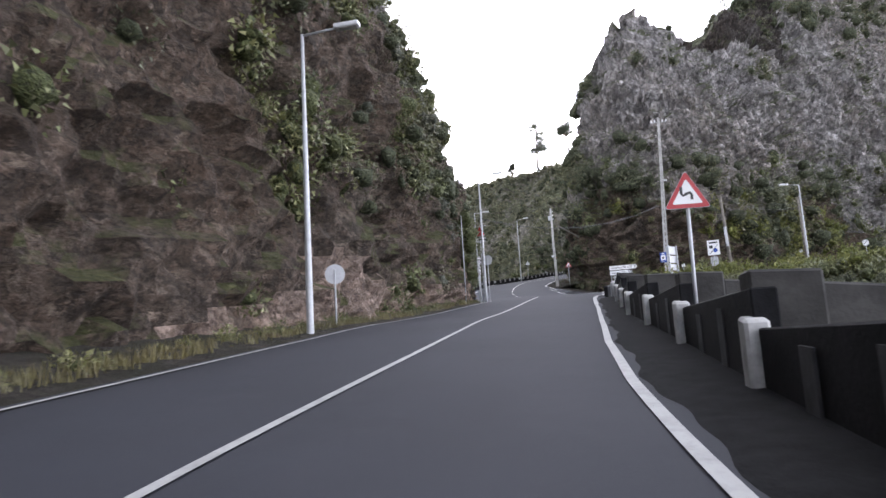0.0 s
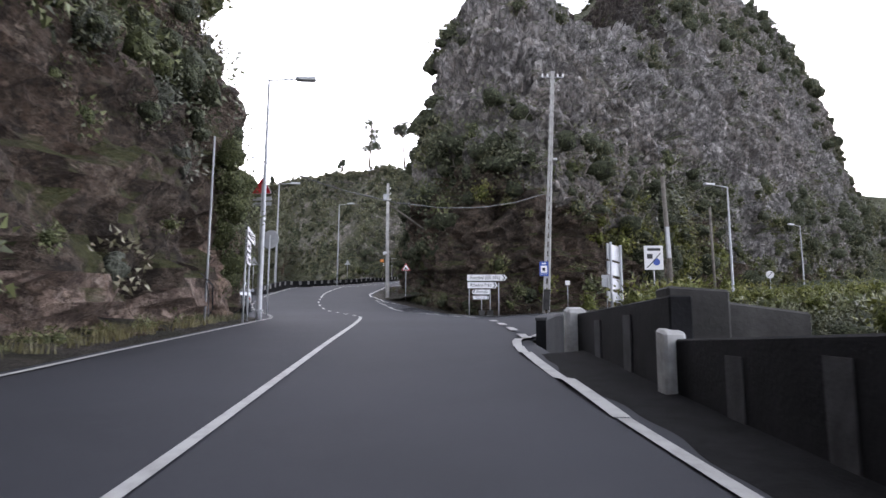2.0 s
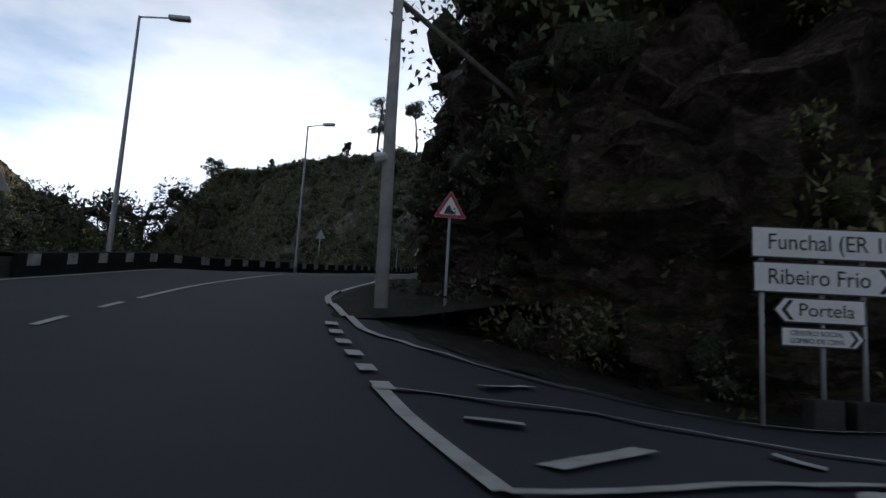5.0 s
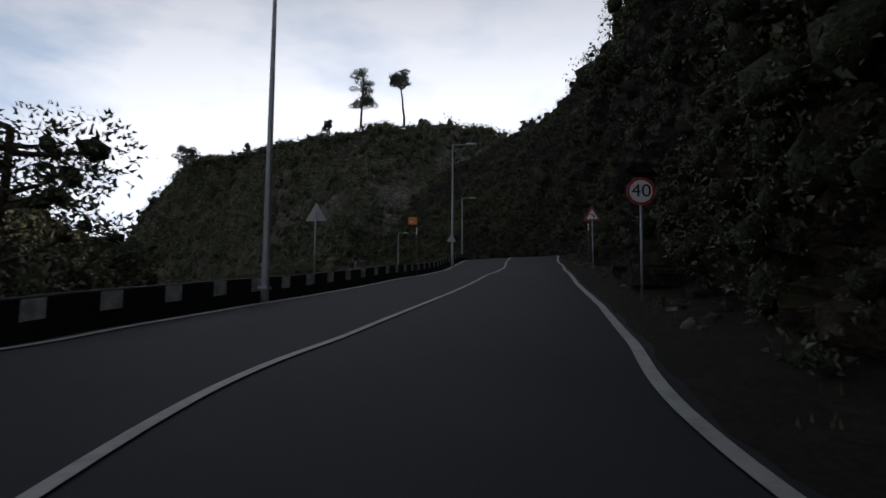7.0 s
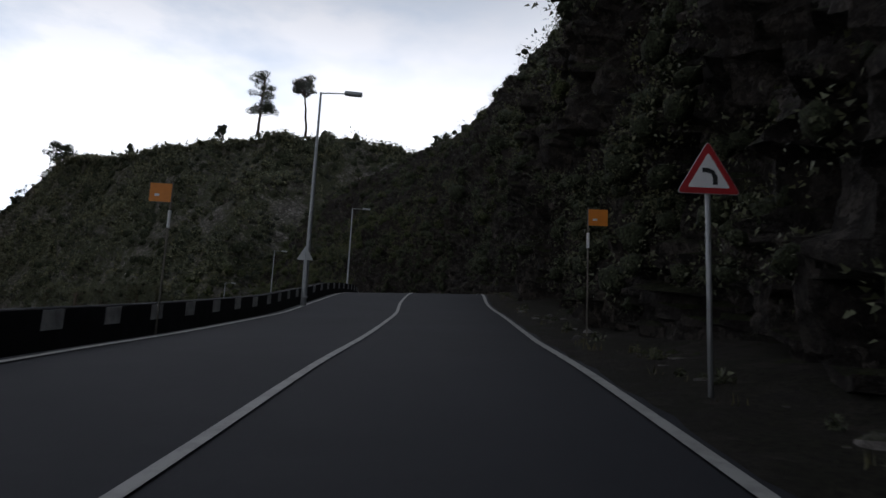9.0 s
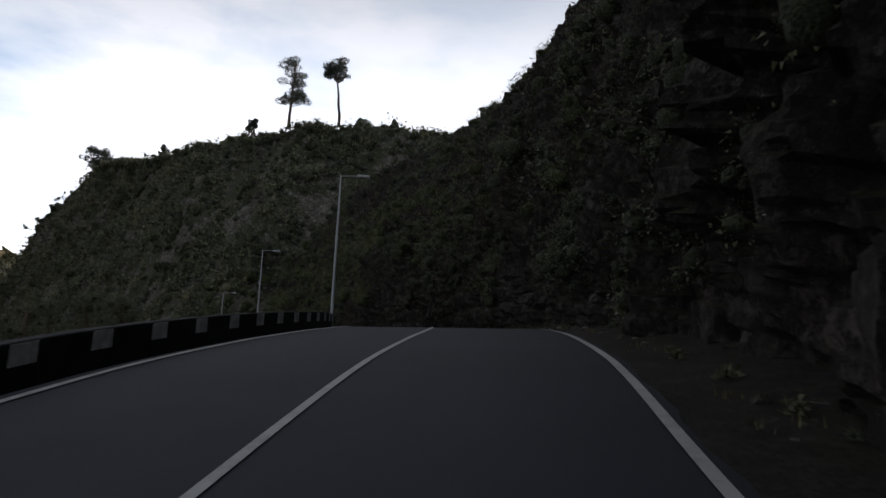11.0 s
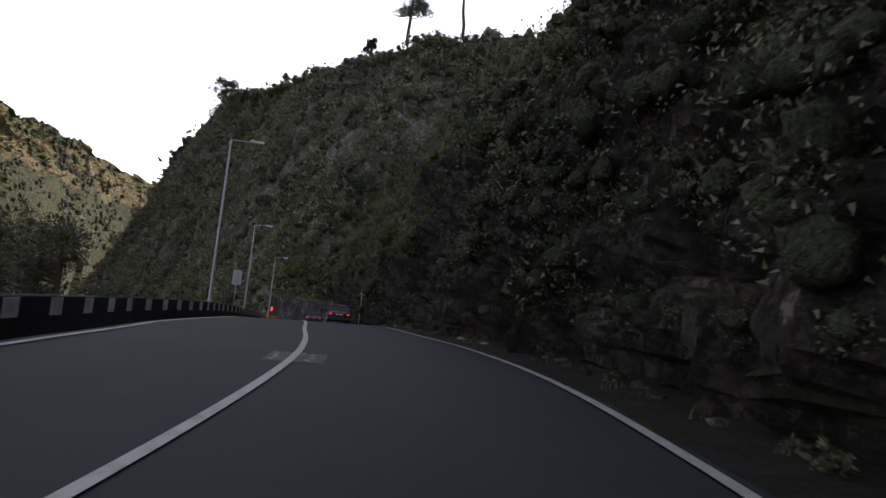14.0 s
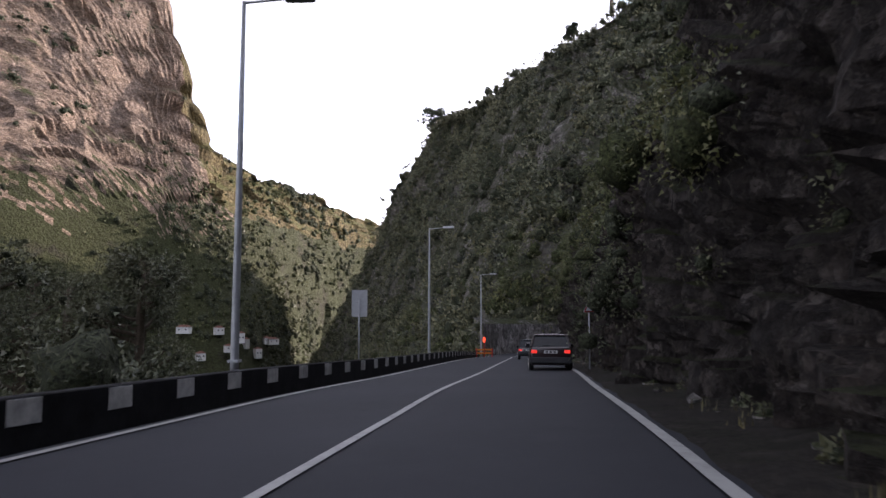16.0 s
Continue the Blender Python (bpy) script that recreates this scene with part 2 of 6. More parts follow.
M_LEAF_PINE = leaf_material("pine_needles", (0.012, 0.018, 0.01), (0.04, 0.055, 0.025))
M_BARK = plain("bark", (0.11, 0.085, 0.06), 0.9, vary=0.5, scale=9, bump=0.5)
M_CONCRETE = plain("weathered_concrete", (0.062, 0.06, 0.057), 0.88, vary=0.5, scale=1.6, bump=0.4)
M_BLACKWALL = plain("black_stained_concrete", (0.014, 0.014, 0.0155), 0.85, vary=0.55, scale=2.2, bump=0.4)
for dull in (M_BLACKWALL,):
    for node in dull.node_tree.nodes:
        if node.type == "BSDF_PRINCIPLED":
            node.inputs["Specular IOR Level"].default_value = 0.15
M_WHITEPAINT = plain("worn_white_paint", (0.5, 0.5, 0.485), 0.8, vary=0.5, scale=2.5, bump=0.15)
M_GALV = plain("galvanised_steel", (0.42, 0.43, 0.44), 0.5, 0.35, vary=0.2, scale=5)
M_LAMPHEAD = plain("lamp_housing", (0.62, 0.63, 0.64), 0.45, 0.2, vary=0.15)
M_DIRT = rock_material("verge_earth", [(0.035, 0.03, 0.025), (0.07, 0.06, 0.048), (0.11, 0.095, 0.075), (0.15, 0.13, 0.105), (0.065, 0.055, 0.045)], (0.05, 0.047, 0.03), 0.68, (1, 1, 1), 3.0)


def asphalt_material():
    m, n, l, bsdf = mat("asphalt", 0.85)
    bsdf.inputs["Specular IOR Level"].default_value = 0.25
    a = noise_node(n, l, 0.25, 5.0)
    b = noise_node(n, l, 60.0, 2.0, 0.8)
    c = noise_node(n, l, 1.1, 6.0, 0.65)
    # blue cast in these greys: the sky's reflection put into the base colour
    col = ramp_node(n, l, a.outputs["Fac"], [(0.35, (0.0195, 0.0212, 0.0272)), (0.65, (0.026, 0.028, 0.0355))]).outputs["Color"]
    col = mix_node(n, l, ramp_node(n, l, c.outputs["Fac"], [(0.5, (0, 0, 0)), (0.72, (0.6, 0.6, 0.6))]).outputs["Color"], col, (0.029, 0.03, 0.037))
    col = mix_node(n, l, ramp_node(n, l, b.outputs["Fac"], [(0.55, (0, 0, 0)), (0.75, (0.35, 0.35, 0.35))]).outputs["Color"], col, (0.07, 0.07, 0.07))
    l.new(col, bsdf.inputs["Base Color"])
    bump_node(n, l, bsdf, b.outputs["Fac"], 0.35, 0.008)
    return m


M_ASPHALT = asphalt_material()


def line_material():
    m, n, l, bsdf = mat("road_paint", 0.65)
    a = noise_node(n, l, 3.0, 6.0, 0.7)
    b = noise_node(n, l, 45.0, 3.0, 0.8)
    col = ramp_node(n, l, a.outputs["Fac"], [(0.3, (0.22, 0.22, 0.21)), (0.55, (0.35, 0.35, 0.338))]).outputs["Color"]
    col = mix_node(n, l, ramp_node(n, l, b.outputs["Fac"], [(0.58, (0, 0, 0)), (0.7, (0.6, 0.6, 0.6))]).outputs["Color"], col, (0.16, 0.16, 0.16))
    l.new(col, bsdf.inputs["Base Color"])
    return m


M_LINE = line_material()


# ---- geometry helpers ----
def hash01(i, j, k, seed):
    h = (i * 374761393 + j * 668265263 + k * 2147483647 + seed * 1274126177) & 0xFFFFFFFF
    h = ((h ^ (h >> 13)) * 1274126177) & 0xFFFFFFFF
    h = ((h ^ (h >> 16)) * 2246822519) & 0xFFFFFFFF
    return ((h ^ (h >> 15)) & 0xFFFFFF) / float(0xFFFFFF)


def vnoise(p, seed=0):
    """Smooth value noise, 0 to 1, of an (n, 3) array."""
    q = np.floor(p).astype(np.int64)
    f = p - q
    f = f * f * (3 - 2 * f)
    out = np.zeros(len(p))
    for dx in (0, 1):
        for dy in (0, 1):
            for dz in (0, 1):
                w = np.where(dx, f[:, 0], 1 - f[:, 0]) * np.where(dy, f[:, 1], 1 - f[:, 1]) * np.where(dz, f[:, 2], 1 - f[:, 2])
                out += w * hash01(q[:, 0] + dx, q[:, 1] + dy, q[:, 2] + dz, seed)
    return out


def fbm(p, octaves=4, seed=0, gain=0.5):
    out, a, tot = np.zeros(len(p)), 1.0, 0.0
    for o in range(octaves):
        out += a * vnoise(p * 2.0 ** o, seed + o)
        tot += a
        a *= gain
    return out / tot


def cells(p, seed=0):
    """The random value of the nearest scattered cell: broken blocks."""
    q = np.floor(p).astype(np.int64)
    best, val = np.full(len(p), 1e9), np.zeros(len(p))
    for dx in (-1, 0, 1):
        for dy in (-1, 0, 1):
            for dz in (-1, 0, 1):
                c = q + (dx, dy, dz)
                a = (c[:, 0], c[:, 1], c[:, 2])
                centre = c + np.stack([hash01(*a, seed), hash01(*a, seed + 1), hash01(*a, seed + 2)], 1)
                d = ((p - centre) ** 2).sum(1)
                near = d < best
                best = np.where(near, d, best)
                val = np.where(near, hash01(*a, seed + 3), val)
    return val


def mesh_object(name, verts, faces, material, parent=None, smooth=False):
    me = bpy.data.meshes.new(name)
    verts = np.asarray(verts, dtype=np.float32)
    faces = np.asarray(faces, dtype=np.int32)
    k = faces.shape[1]
    me.vertices.add(len(verts))
    me.vertices.foreach_set("co", verts.ravel())
    me.loops.add(faces.size)
    me.loops.foreach_set("vertex_index", faces.ravel())
    me.polygons.add(len(faces))
    me.polygons.foreach_set("loop_start", np.arange(0, faces.size, k, dtype=np.int32))
    me.polygons.foreach_set("use_smooth", np.full(len(faces), smooth))
    me.update(calc_edges=True)
    me.materials.append(material)
    ob = new(name, me)
    if parent:
        ob.parent = parent
    return ob


def grid_faces(nu, nv):
    i, j = np.meshgrid(np.arange(nu - 1), np.arange(nv - 1), indexing="ij")
    a = (i * nv + j).ravel()
    return np.stack([a, a + nv, a + nv + 1, a + 1], 1)


def spline(knots, step):
    """Catmull-Rom through the knots, sampled about every step metres."""
    k = np.array(knots, dtype=float)
    k = np.vstack([2 * k[0] - k[1], k, 2 * k[-1] - k[-2]])
    out = []
    for a, b, c, d in zip(k[:-3], k[1:-2], k[2:-1], k[3:]):
        m = max(2, int(np.linalg.norm(c[:3] - b[:3]) / step))
        t = np.linspace(0, 1, m, endpoint=False)[:, None]
        out.append(0.5 * (2 * b + (c - a) * t + (2 * a - 5 * b + 4 * c - d) * t ** 2 + (3 * b - a - 3 * c + d) * t ** 3))
    out.append(k[-2][None])
    return np.vstack(out)


# ---- the road's centre line: x, y, z ----
CENTRE = spline([(-2.9, -60, -4.05), (-2.8, -32, -1.62), (-2.6, -15, -0.1), (-1.9, 0, 1.33), (-1.2, 6, 1.95), (-0.6, 10, 2.34), (0.26, 15, 2.84), (1.09, 20, 3.33),
                 (1.9, 25, 3.8), (2.95, 30, 4.26), (3.98, 35, 4.77), (5.05, 40, 5.32), (6.13, 45, 5.85), (7.01, 50, 6.28), (7.62, 55, 6.65), (7.47, 60, 7.05),
                 (7.12, 65, 7.5), (7.08, 70, 8.2), (7.6, 75, 8.95), (8.45, 81, 9.83), (10.5, 90, 11.12), (12.64, 95, 11.79), (14.88, 100, 12.45), (17.15, 105, 13.12),
                 (19.4, 110, 13.83), (21.6, 115, 14.55), (23.8, 120, 15.18), (25.95, 125, 15.85), (28.05, 130, 16.55), (30.35, 136, 17.5), (32.97, 142, 18.58), (35.17, 147, 19.25),
                 (37.28, 152, 19.77), (39.14, 157, 20.17), (40.6, 162, 20.47), (41.55, 167, 20.71), (42.25, 172, 20.87), (42.62, 177, 20.97), (42.55, 182, 20.96), (42.2, 188, 20.89),
                 (41.88, 195, 20.77), (41.57, 200, 20.63), (41.15, 206, 20.42), (40.7, 215, 20.02), (39.8, 228, 19.4), (38.2, 250, 18.3), (36.1, 275, 16.9), (37.5, 290, 16.4),
                 (45, 299, 16.2), (58, 303, 16.2), (90, 306, 16.2)], 0.5)
_tan = np.gradient(CENTRE[:, :2], axis=0)
_tan /= np.linalg.norm(_tan, axis=1)[:, None]
RIGHT = np.stack([_tan[:, 1], -_tan[:, 0]], 1)          # unit vector to the right of the way ahead
ARC = np.r_[0, np.cumsum(np.linalg.norm(np.diff(CENTRE[:, :2], axis=0), axis=1))]


def arc_at_y(y):
    """Arc length where the centre line passes y (before the last bend)."""
    i = int(np.argmax(CENTRE[:, 1] >= y))
    return float(ARC[i])


def bank(y):
    """Cross fall of the road, positive where the right side is the higher."""
    return np.interp(y, [0, 26, 36, 44, 65, 75, 88, 100, 111, 143, 160, 178, 196, 215, 240], [-0.025, -0.022, 0.01, 0.02, 0.025, 0.02, -0.01, -0.005, 0.015, 0.035, 0.03, 0.02, 0.035, 0.03, 0.0])


def road_point(s, off, dz=0.0):
    x, y, z = (np.interp(s, ARC, CENTRE[:, i]) for i in range(3))
    z = z + off * bank(y)
    nx, ny = np.interp(s, ARC, RIGHT[:, 0]), np.interp(s, ARC, RIGHT[:, 1])
    return np.array([x + nx * off, y + ny * off, z + dz])


def road_heading(s):
    """Degrees to turn a thing that faces +y so that it faces along the road."""
    nx, ny = np.interp(s, ARC, RIGHT[:, 0]), np.interp(s, ARC, RIGHT[:, 1])
    return math.degrees(math.atan2(ny, nx))


def sweep(name, s0, s1, profile, material, step=1.0, close=False, parent=None, smooth=False):
    """A strip along the road: profile(s) gives (offset, height) pairs across."""
    ss = np.arange(s0, s1 + step * 0.5, step)
    rows = [[road_point(s, o, h) for o, h in profile(s)] for s in ss]
    nv = len(rows[0])
    verts = [p for r in rows for p in r]
    faces = list(grid_faces(len(ss), nv))
    if close:
        for i in range(len(ss) - 1):
            faces.append([i * nv + nv - 1, (i + 1) * nv + nv - 1, (i + 1) * nv, i * nv])
        if nv == 4:
            e = (len(ss) - 1) * nv
            faces += [[0, 1, 2, 3], [e + 3, e + 2, e + 1, e]]
    return mesh_object(name, verts, faces, material, parent, smooth)


def loft(name, base, ridge, power, material, du, dv, disp, back=(25.0, 10.0), seed=0, smooth=False, foot_power=1.0):
    """A rock face from a foot line to a crest line. power over 1 is steep below and leans back above. Returns the object and its grid."""
    b, r = np.array(base, float), np.array(ridge, float)
    both = spline(np.hstack([b, r, np.array(power, float)[:, None]]), 1e9 if du <= 0 else du)
    nb, nr, pw = both[:, :3], both[:, 3:6], both[:, 6]
    height = np.linalg.norm(nr - nb, axis=1).max()
    nv = max(6, int(height / dv))
    v = np.linspace(0, 1, nv) ** foot_power
    hor = v[None, :] ** pw[:, None]
    P = np.empty((len(nb), nv, 3))
    for i in (0, 1):
        P[:, :, i] = nb[:, i, None] + (nr - nb)[:, i, None] * hor
    P[:, :, 2] = nb[:, 2, None] + (nr - nb)[:, 2, None] * v[None, :]
    # the back of the crest, falling away
    out = (nr - nb)[:, :2]
    out /= np.linalg.norm(out, axis=1)[:, None] + 1e-9
    ext = []
    for k in (0.3, 0.65, 1.0) if back else ():
        e = P[:, -1].copy()
        e[:, :2] += out * back[0] * k
        e[:, 2] -= back[1] * k * k
        ext.append(e[:, None])
    # the foot runs on below ground
    foot = P[:, :1].copy()
    foot[:, :, 2] -= 2.5
    P = np.concatenate([foot, P] + ext, 1)
    nv = P.shape[1]
    nrm = np.cross(np.gradient(P, axis=0), np.gradient(P, axis=1))
    nrm /= np.linalg.norm(nrm, axis=2)[:, :, None] + 1e-9
    flat, nf = P.reshape(-1, 3), nrm.reshape(-1, 3)
    flip = np.sign((nf[:, :2] * np.repeat(-out, nv, 0)).sum(1) + 0.3 * nf[:, 2] + 1e-6)
    nf = nf * flip[:, None]
    flat = flat + nf * disp(flat, seed)[:, None]
    ob = mesh_object(name, flat, grid_faces(len(nb), nv), material, None, smooth)
    return ob, flat.reshape(len(nb), nv, 3), nf.reshape(len(nb), nv, 3)


def smooth_step(v, a, b):
    t = np.clip((v - a) / (b - a), 0, 1)
    return t * t * (3 - 2 * t)


def disp_near(p, seed):
    q = p + 0.5 * np.stack([fbm(p / 2.0, 3, seed + 21), fbm(p / 2.0, 3, seed + 22), fbm(p / 2.0, 3, seed + 23)], 1)
    ledges = 1.0 * (fbm(p / (5.0, 5.0, 1.5), 3, seed + 50) - 0.5)
    hollows = -2.2 * np.clip(fbm(p / (4.5, 4.5, 2.2), 3, seed + 60) - 0.58, 0, 1) * 4
    return 3.6 * (fbm(p / 9.0, 4, seed) - 0.5) + ledges + hollows + 0.8 * (cells(q / (2.2, 2.2, 1.1), seed + 5) - 0.5) + 0.45 * (cells(q / (0.9, 0.9, 0.5), seed + 9) - 0.5) + 0.35 * (fbm(p / 0.8, 3, seed + 30) - 0.5)


def disp_peak(p, seed):
    q = p + 1.0 * np.stack([fbm(p / 3.0, 3, seed + 21), fbm(p / 3.0, 3, seed + 22), fbm(p / 3.0, 3, seed + 23)], 1)
    up = p[:, 2] - np.interp(p[:, 1], CENTRE[:560, 1], CENTRE[:560, 2])
    firm = 0.3 + 0.7 * smooth_step(up, 0.5, 6.0)
    hollows = -2.0 * firm * np.clip(fbm(p / (3.2, 3.2, 4.0), 3, seed + 60) - 0.57, 0, 1) * 4
    return 4.6 * firm * (fbm(p / (13.0, 13.0, 24.0), 4, seed) - 0.5) + hollows + 0.95 * (cells(q / (2.2, 2.2, 3.4), seed + 5) - 0.5) + 1.0 * (cells(q / (1.1, 1.1, 1.5), seed + 9) - 0.5) + 0.6 * (cells(q / (0.6, 0.6, 0.8), seed + 13) - 0.5) + 1.1 * (fbm(p / (1.5, 1.5, 2.0), 3, seed + 33) - 0.5)


def disp_hill(p, seed):
    rocks = smooth_step(fbm(p / 14.0, 3, seed + 17), 0.48, 0.6)
    return 13.0 * (fbm(p / 45.0, 4, seed) - 0.5) + 3.5 * (fbm(p / 9.0, 3, seed + 7) - 0.5) + rocks * (3.0 * (cells(p / (5.0, 5.0, 6.0), seed + 3) - 0.5) + 1.5 * (cells(p / 2.6, seed + 4) - 0.5))


def disp_far(p, seed):
    cliff = smooth_step(p[:, 2], 60, 100)
    layers = smooth_step(fbm(p / (22.0, 22.0, 70.0), 3, seed + 15), 0.44, 0.56)
    ledges = (0.4 + layers) * 8.0 * (fbm(p / (26.0, 26.0, 7.0), 3, seed + 8) - 0.55)
    gullies = 3.5 * (fbm(p / (24.0, 24.0, 60.0), 3, seed + 5) - 0.5) + 5.0 * (cells(p / (20.0, 20.0, 9.0), seed + 6) - 0.5)
    return (8.0 + 4.0 * cliff) * (fbm(p / (60.0, 60.0, 90.0), 3, seed) - 0.5) + cliff * (ledges + gullies)


def faces_of(ob, material, choose):
    """Give the faces that choose(centres) picks a second material."""
    me = ob.data
    me.materials.append(material)
    mid = np.empty(len(me.polygons) * 3, dtype=np.float32)
    me.polygons.foreach_get("center", mid)
    slot = np.empty(len(me.polygons), dtype=np.int32)
    me.polygons.foreach_get("material_index", slot)
    slot[choose(mid.reshape(-1, 3).astype(float))] = len(me.materials) - 1
    me.polygons.foreach_set("material_index", slot)


# ---- ground, one sheet to the horizon ----
def side_plane(x, y):
    """Height of the side road, which leaves to the right of the junction."""
    return 6.25 + 0.0752 * (x - 10.6) + 0.0378 * (y - 48.6)


def smooth01(v, a, b):
    t = np.clip((v - a) / (b - a), 0, 1)
    return t * t * (3 - 2 * t)


def ground_heights(x, y):
    flat = np.stack([x.ravel(), y.ravel()], 1)
    cen = CENTRE[::3]
    z, off, yy = np.empty(len(flat)), np.empty(len(flat)), np.empty(len(flat))
    for i in range(0, len(flat), 4000):
        p = flat[i:i + 4000]
        d = ((p[:, None] - cen[None, :, :2]) ** 2).sum(2)
        k = d.argmin(1)
        r = RIGHT[::3][k]
        off[i:i + 4000] = np.sqrt(d.min(1)) * np.sign(((p - cen[k, :2]) * r).sum(1) + 1e-9)
        z[i:i + 4000] = cen[k, 2]
        yy[i:i + 4000] = cen[k, 1]
    px, py = flat[:, 0], flat[:, 1]
    h = z - 0.5
    # left of the road the land falls away into the valley, but for the lay-by
    shelf = np.where((yy > 52) & (yy < 84), -13.0, -5.6)
    drop = np.clip(shelf - off, 0, None) * 0.75 * smooth01(yy, 50, 62)
    valley = 70.0
    h = h - valley * (1 - np.exp(-drop / valley))
    # the side road's apron on the right
    apron = smooth01(off, 3.6, 9.0) * smooth01(py, 30, 44) * (1 - smooth01(py, 84, 98)) * (px > 6)
    h = h * (1 - apron) + (side_plane(np.minimum(px, 130), np.clip(py, 30, 110)) - 0.12 - 0.78 * (1 - smooth01(py, 52, 66))) * apron
    # below the right-hand wall the land is a little lower
    low = smooth01(off, 5.2, 9.0) * (1 - smooth01(py, 30, 46))
    h = h - 0.9 * low + 0.9 * low * smooth01(off, 9, 25)
    far = np.hypot(px - 20, py - 120)
    h = h * (1 - smooth01(far, 700, 1500)) - 60 * smooth01(far, 700, 1500)
    return h


gx = np.unique(np.r_[-4000, -2500, -1500, -900, -600, np.arange(-400, -60, 25), np.arange(-60, 110, 2.0), np.arange(110, 420, 25), 600, 900, 1500, 2500, 4000])
gy = np.unique(np.r_[-4000, -2500, -1500, -800, -400, -200, np.arange(-100, 340, 2.0), np.arange(340, 760, 25), 1000, 1500, 2500, 4500])
GX, GY = np.meshgrid(gx, gy, indexing="ij")
GZ = ground_heights(GX, GY).reshape(GX.shape)
ground = mesh_object("ground", np.stack([GX, GY, GZ], 2).reshape(-1, 3), grid_faces(len(gx), len(gy)), M_SCRUBLAND, smooth=True)
tagged(ground, "dark earth and rough green scrub falling into the valley", "ground", kind="structure")

# ---- road ----
S_END = float(ARC[-1])
LAY0, LAY1 = arc_at_y(52.5), arc_at_y(79)


def half_left(s):
    y = np.interp(s, ARC, CENTRE[:, 1])
    return float(np.interp(y, [-60, 11, 20, 30, 38, 46, 52, 60, 69, 76, 82, 95, 106, 115, 148, 165, 180, 186, 197, 211, 285], [4.2, 4.05, 3.85, 3.95, 3.75, 3.5, 3.55, 3.6, 4.0, 4.1, 3.95, 4.1, 4.1, 3.9, 3.96, 3.8, 3.85, 3.97, 3.54, 3.34, 3.5]))


def half_right(s):
    y = np.interp(s, ARC, CENTRE[:, 1])
    return float(np.interp(y, [-60, 6, 11, 16, 25, 30, 36, 60, 70, 77, 88, 100, 108, 120, 143, 155, 162, 168, 177, 184, 190, 196, 214, 285], [3.6, 3.65, 3.5, 3.5, 3.85, 3.8, 3.68, 3.9, 3.7, 3.45, 3.95, 4.0, 3.75, 3.7, 4.2, 4.15, 4.1, 4.25, 4.07, 4.0, 3.72, 3.54, 3.42, 3.6]))


road = sweep("road", 0, S_END, lambda s: [(-half_left(s) - 0.45, -0.05), (-half_left(s) - 0.35, 0), (-2, 0.02), (0, 0.03), (2, 0.02), (half_right(s) + 0.45, 0), (half_right(s) + 0.55, -0.05)], M_ASPHALT, 0.5, smooth=True)
tagged(road, "smooth dark grey asphalt road climbing along the cliff", "road", kind="structure")


def strip(name, pts, width, dz=0.015, material=None):
    """A painted band along a line of points."""
    p = np.array(pts, float)
    t = np.gradient(p[:, :2], axis=0)
    t /= np.linalg.norm(t, axis=1)[:, None]
    nrm = np.stack([t[:, 1], -t[:, 0]], 1) * width / 2
    a, b = p.copy(), p.copy()
    a[:, :2] -= nrm
    b[:, :2] += nrm
    v = np.stack([a, b], 1).reshape(-1, 3)
    v[:, 2] += dz
    return v, grid_faces(len(p), 2)


def paint_line(name, label, pieces, width):
    vs, fs, k = [], [], 0
    for pts in pieces:
        v, f = strip(name, pts, width)
        vs.append(v)
        fs.append(f + k)
        k += len(v)
    ob = mesh_object(name, np.vstack(vs), np.vstack(fs), M_LINE)
    return tagged(ob, label, "road marking", kind="structure")


def along(s0, s1, off, dz=0.034, step=0.5):
    ss = np.arange(s0, s1 + step * 0.5, step)
    return [road_point(s, off(s) if callable(off) else off, dz) for s in ss]


def dashes(s0, s1, on, gap, off, dz=0.034):
    out, s = [], s0
    while s + on <= s1:
        out.append(along(s, s + on, off, dz, on / 4))
        s += on + gap
    return out


S_CL_END, S_DASH_END = arc_at_y(54.2), arc_at_y(74.5)
paint_line("centre_line", "white centre line, solid and dashed at the junction", [along(0, S_CL_END, 0)] + dashes(S_CL_END + 1.4, S_DASH_END, 1.1, 1.35, 0) + [along(S_DASH_END, S_END, 0)], 0.12)
edge_l = lambda s: -half_left(s)
edge_r = lambda s: half_right(s)
paint_line("edge_line", "thin white edge line on asphalt", [along(0, LAY0, edge_l, 0.012)] + dashes(LAY0 + 0.8, LAY1 - 3, 0.8, 0.75, edge_l, 0.014) + [along(LAY1 - 3, S_END, edge_l, 0.012)], 0.13)

S_NOSE = arc_at_y(36.4)
paint_line("edge_line", "white edge line sweeping round into the side road", [along(0, S_NOSE - 4, edge_r, 0.012)], 0.14)
def mouth_off(s):
    y = np.interp(s, ARC, CENTRE[:, 1])
    return float(np.interp(y, [39, 41, 45, 47, 50, 56.5, 60, 64, 69, 72.6], [4.15, 4.15, 4.2, 4.27, 4.35, 4.05, 4.1, 4.18, 4.03, 3.75]))


paint_line("junction_line", "short white dashes across the side road mouth", dashes(arc_at_y(40.4), arc_at_y(49.2), 1.05, 1.1, mouth_off, 0.03) + dashes(arc_at_y(56.2), arc_at_y(64.0), 0.9, 0.9, mouth_off, 0.03) + dashes(arc_at_y(67.0), arc_at_y(72.8), 0.4, 0.6, mouth_off, 0.03), 0.2)

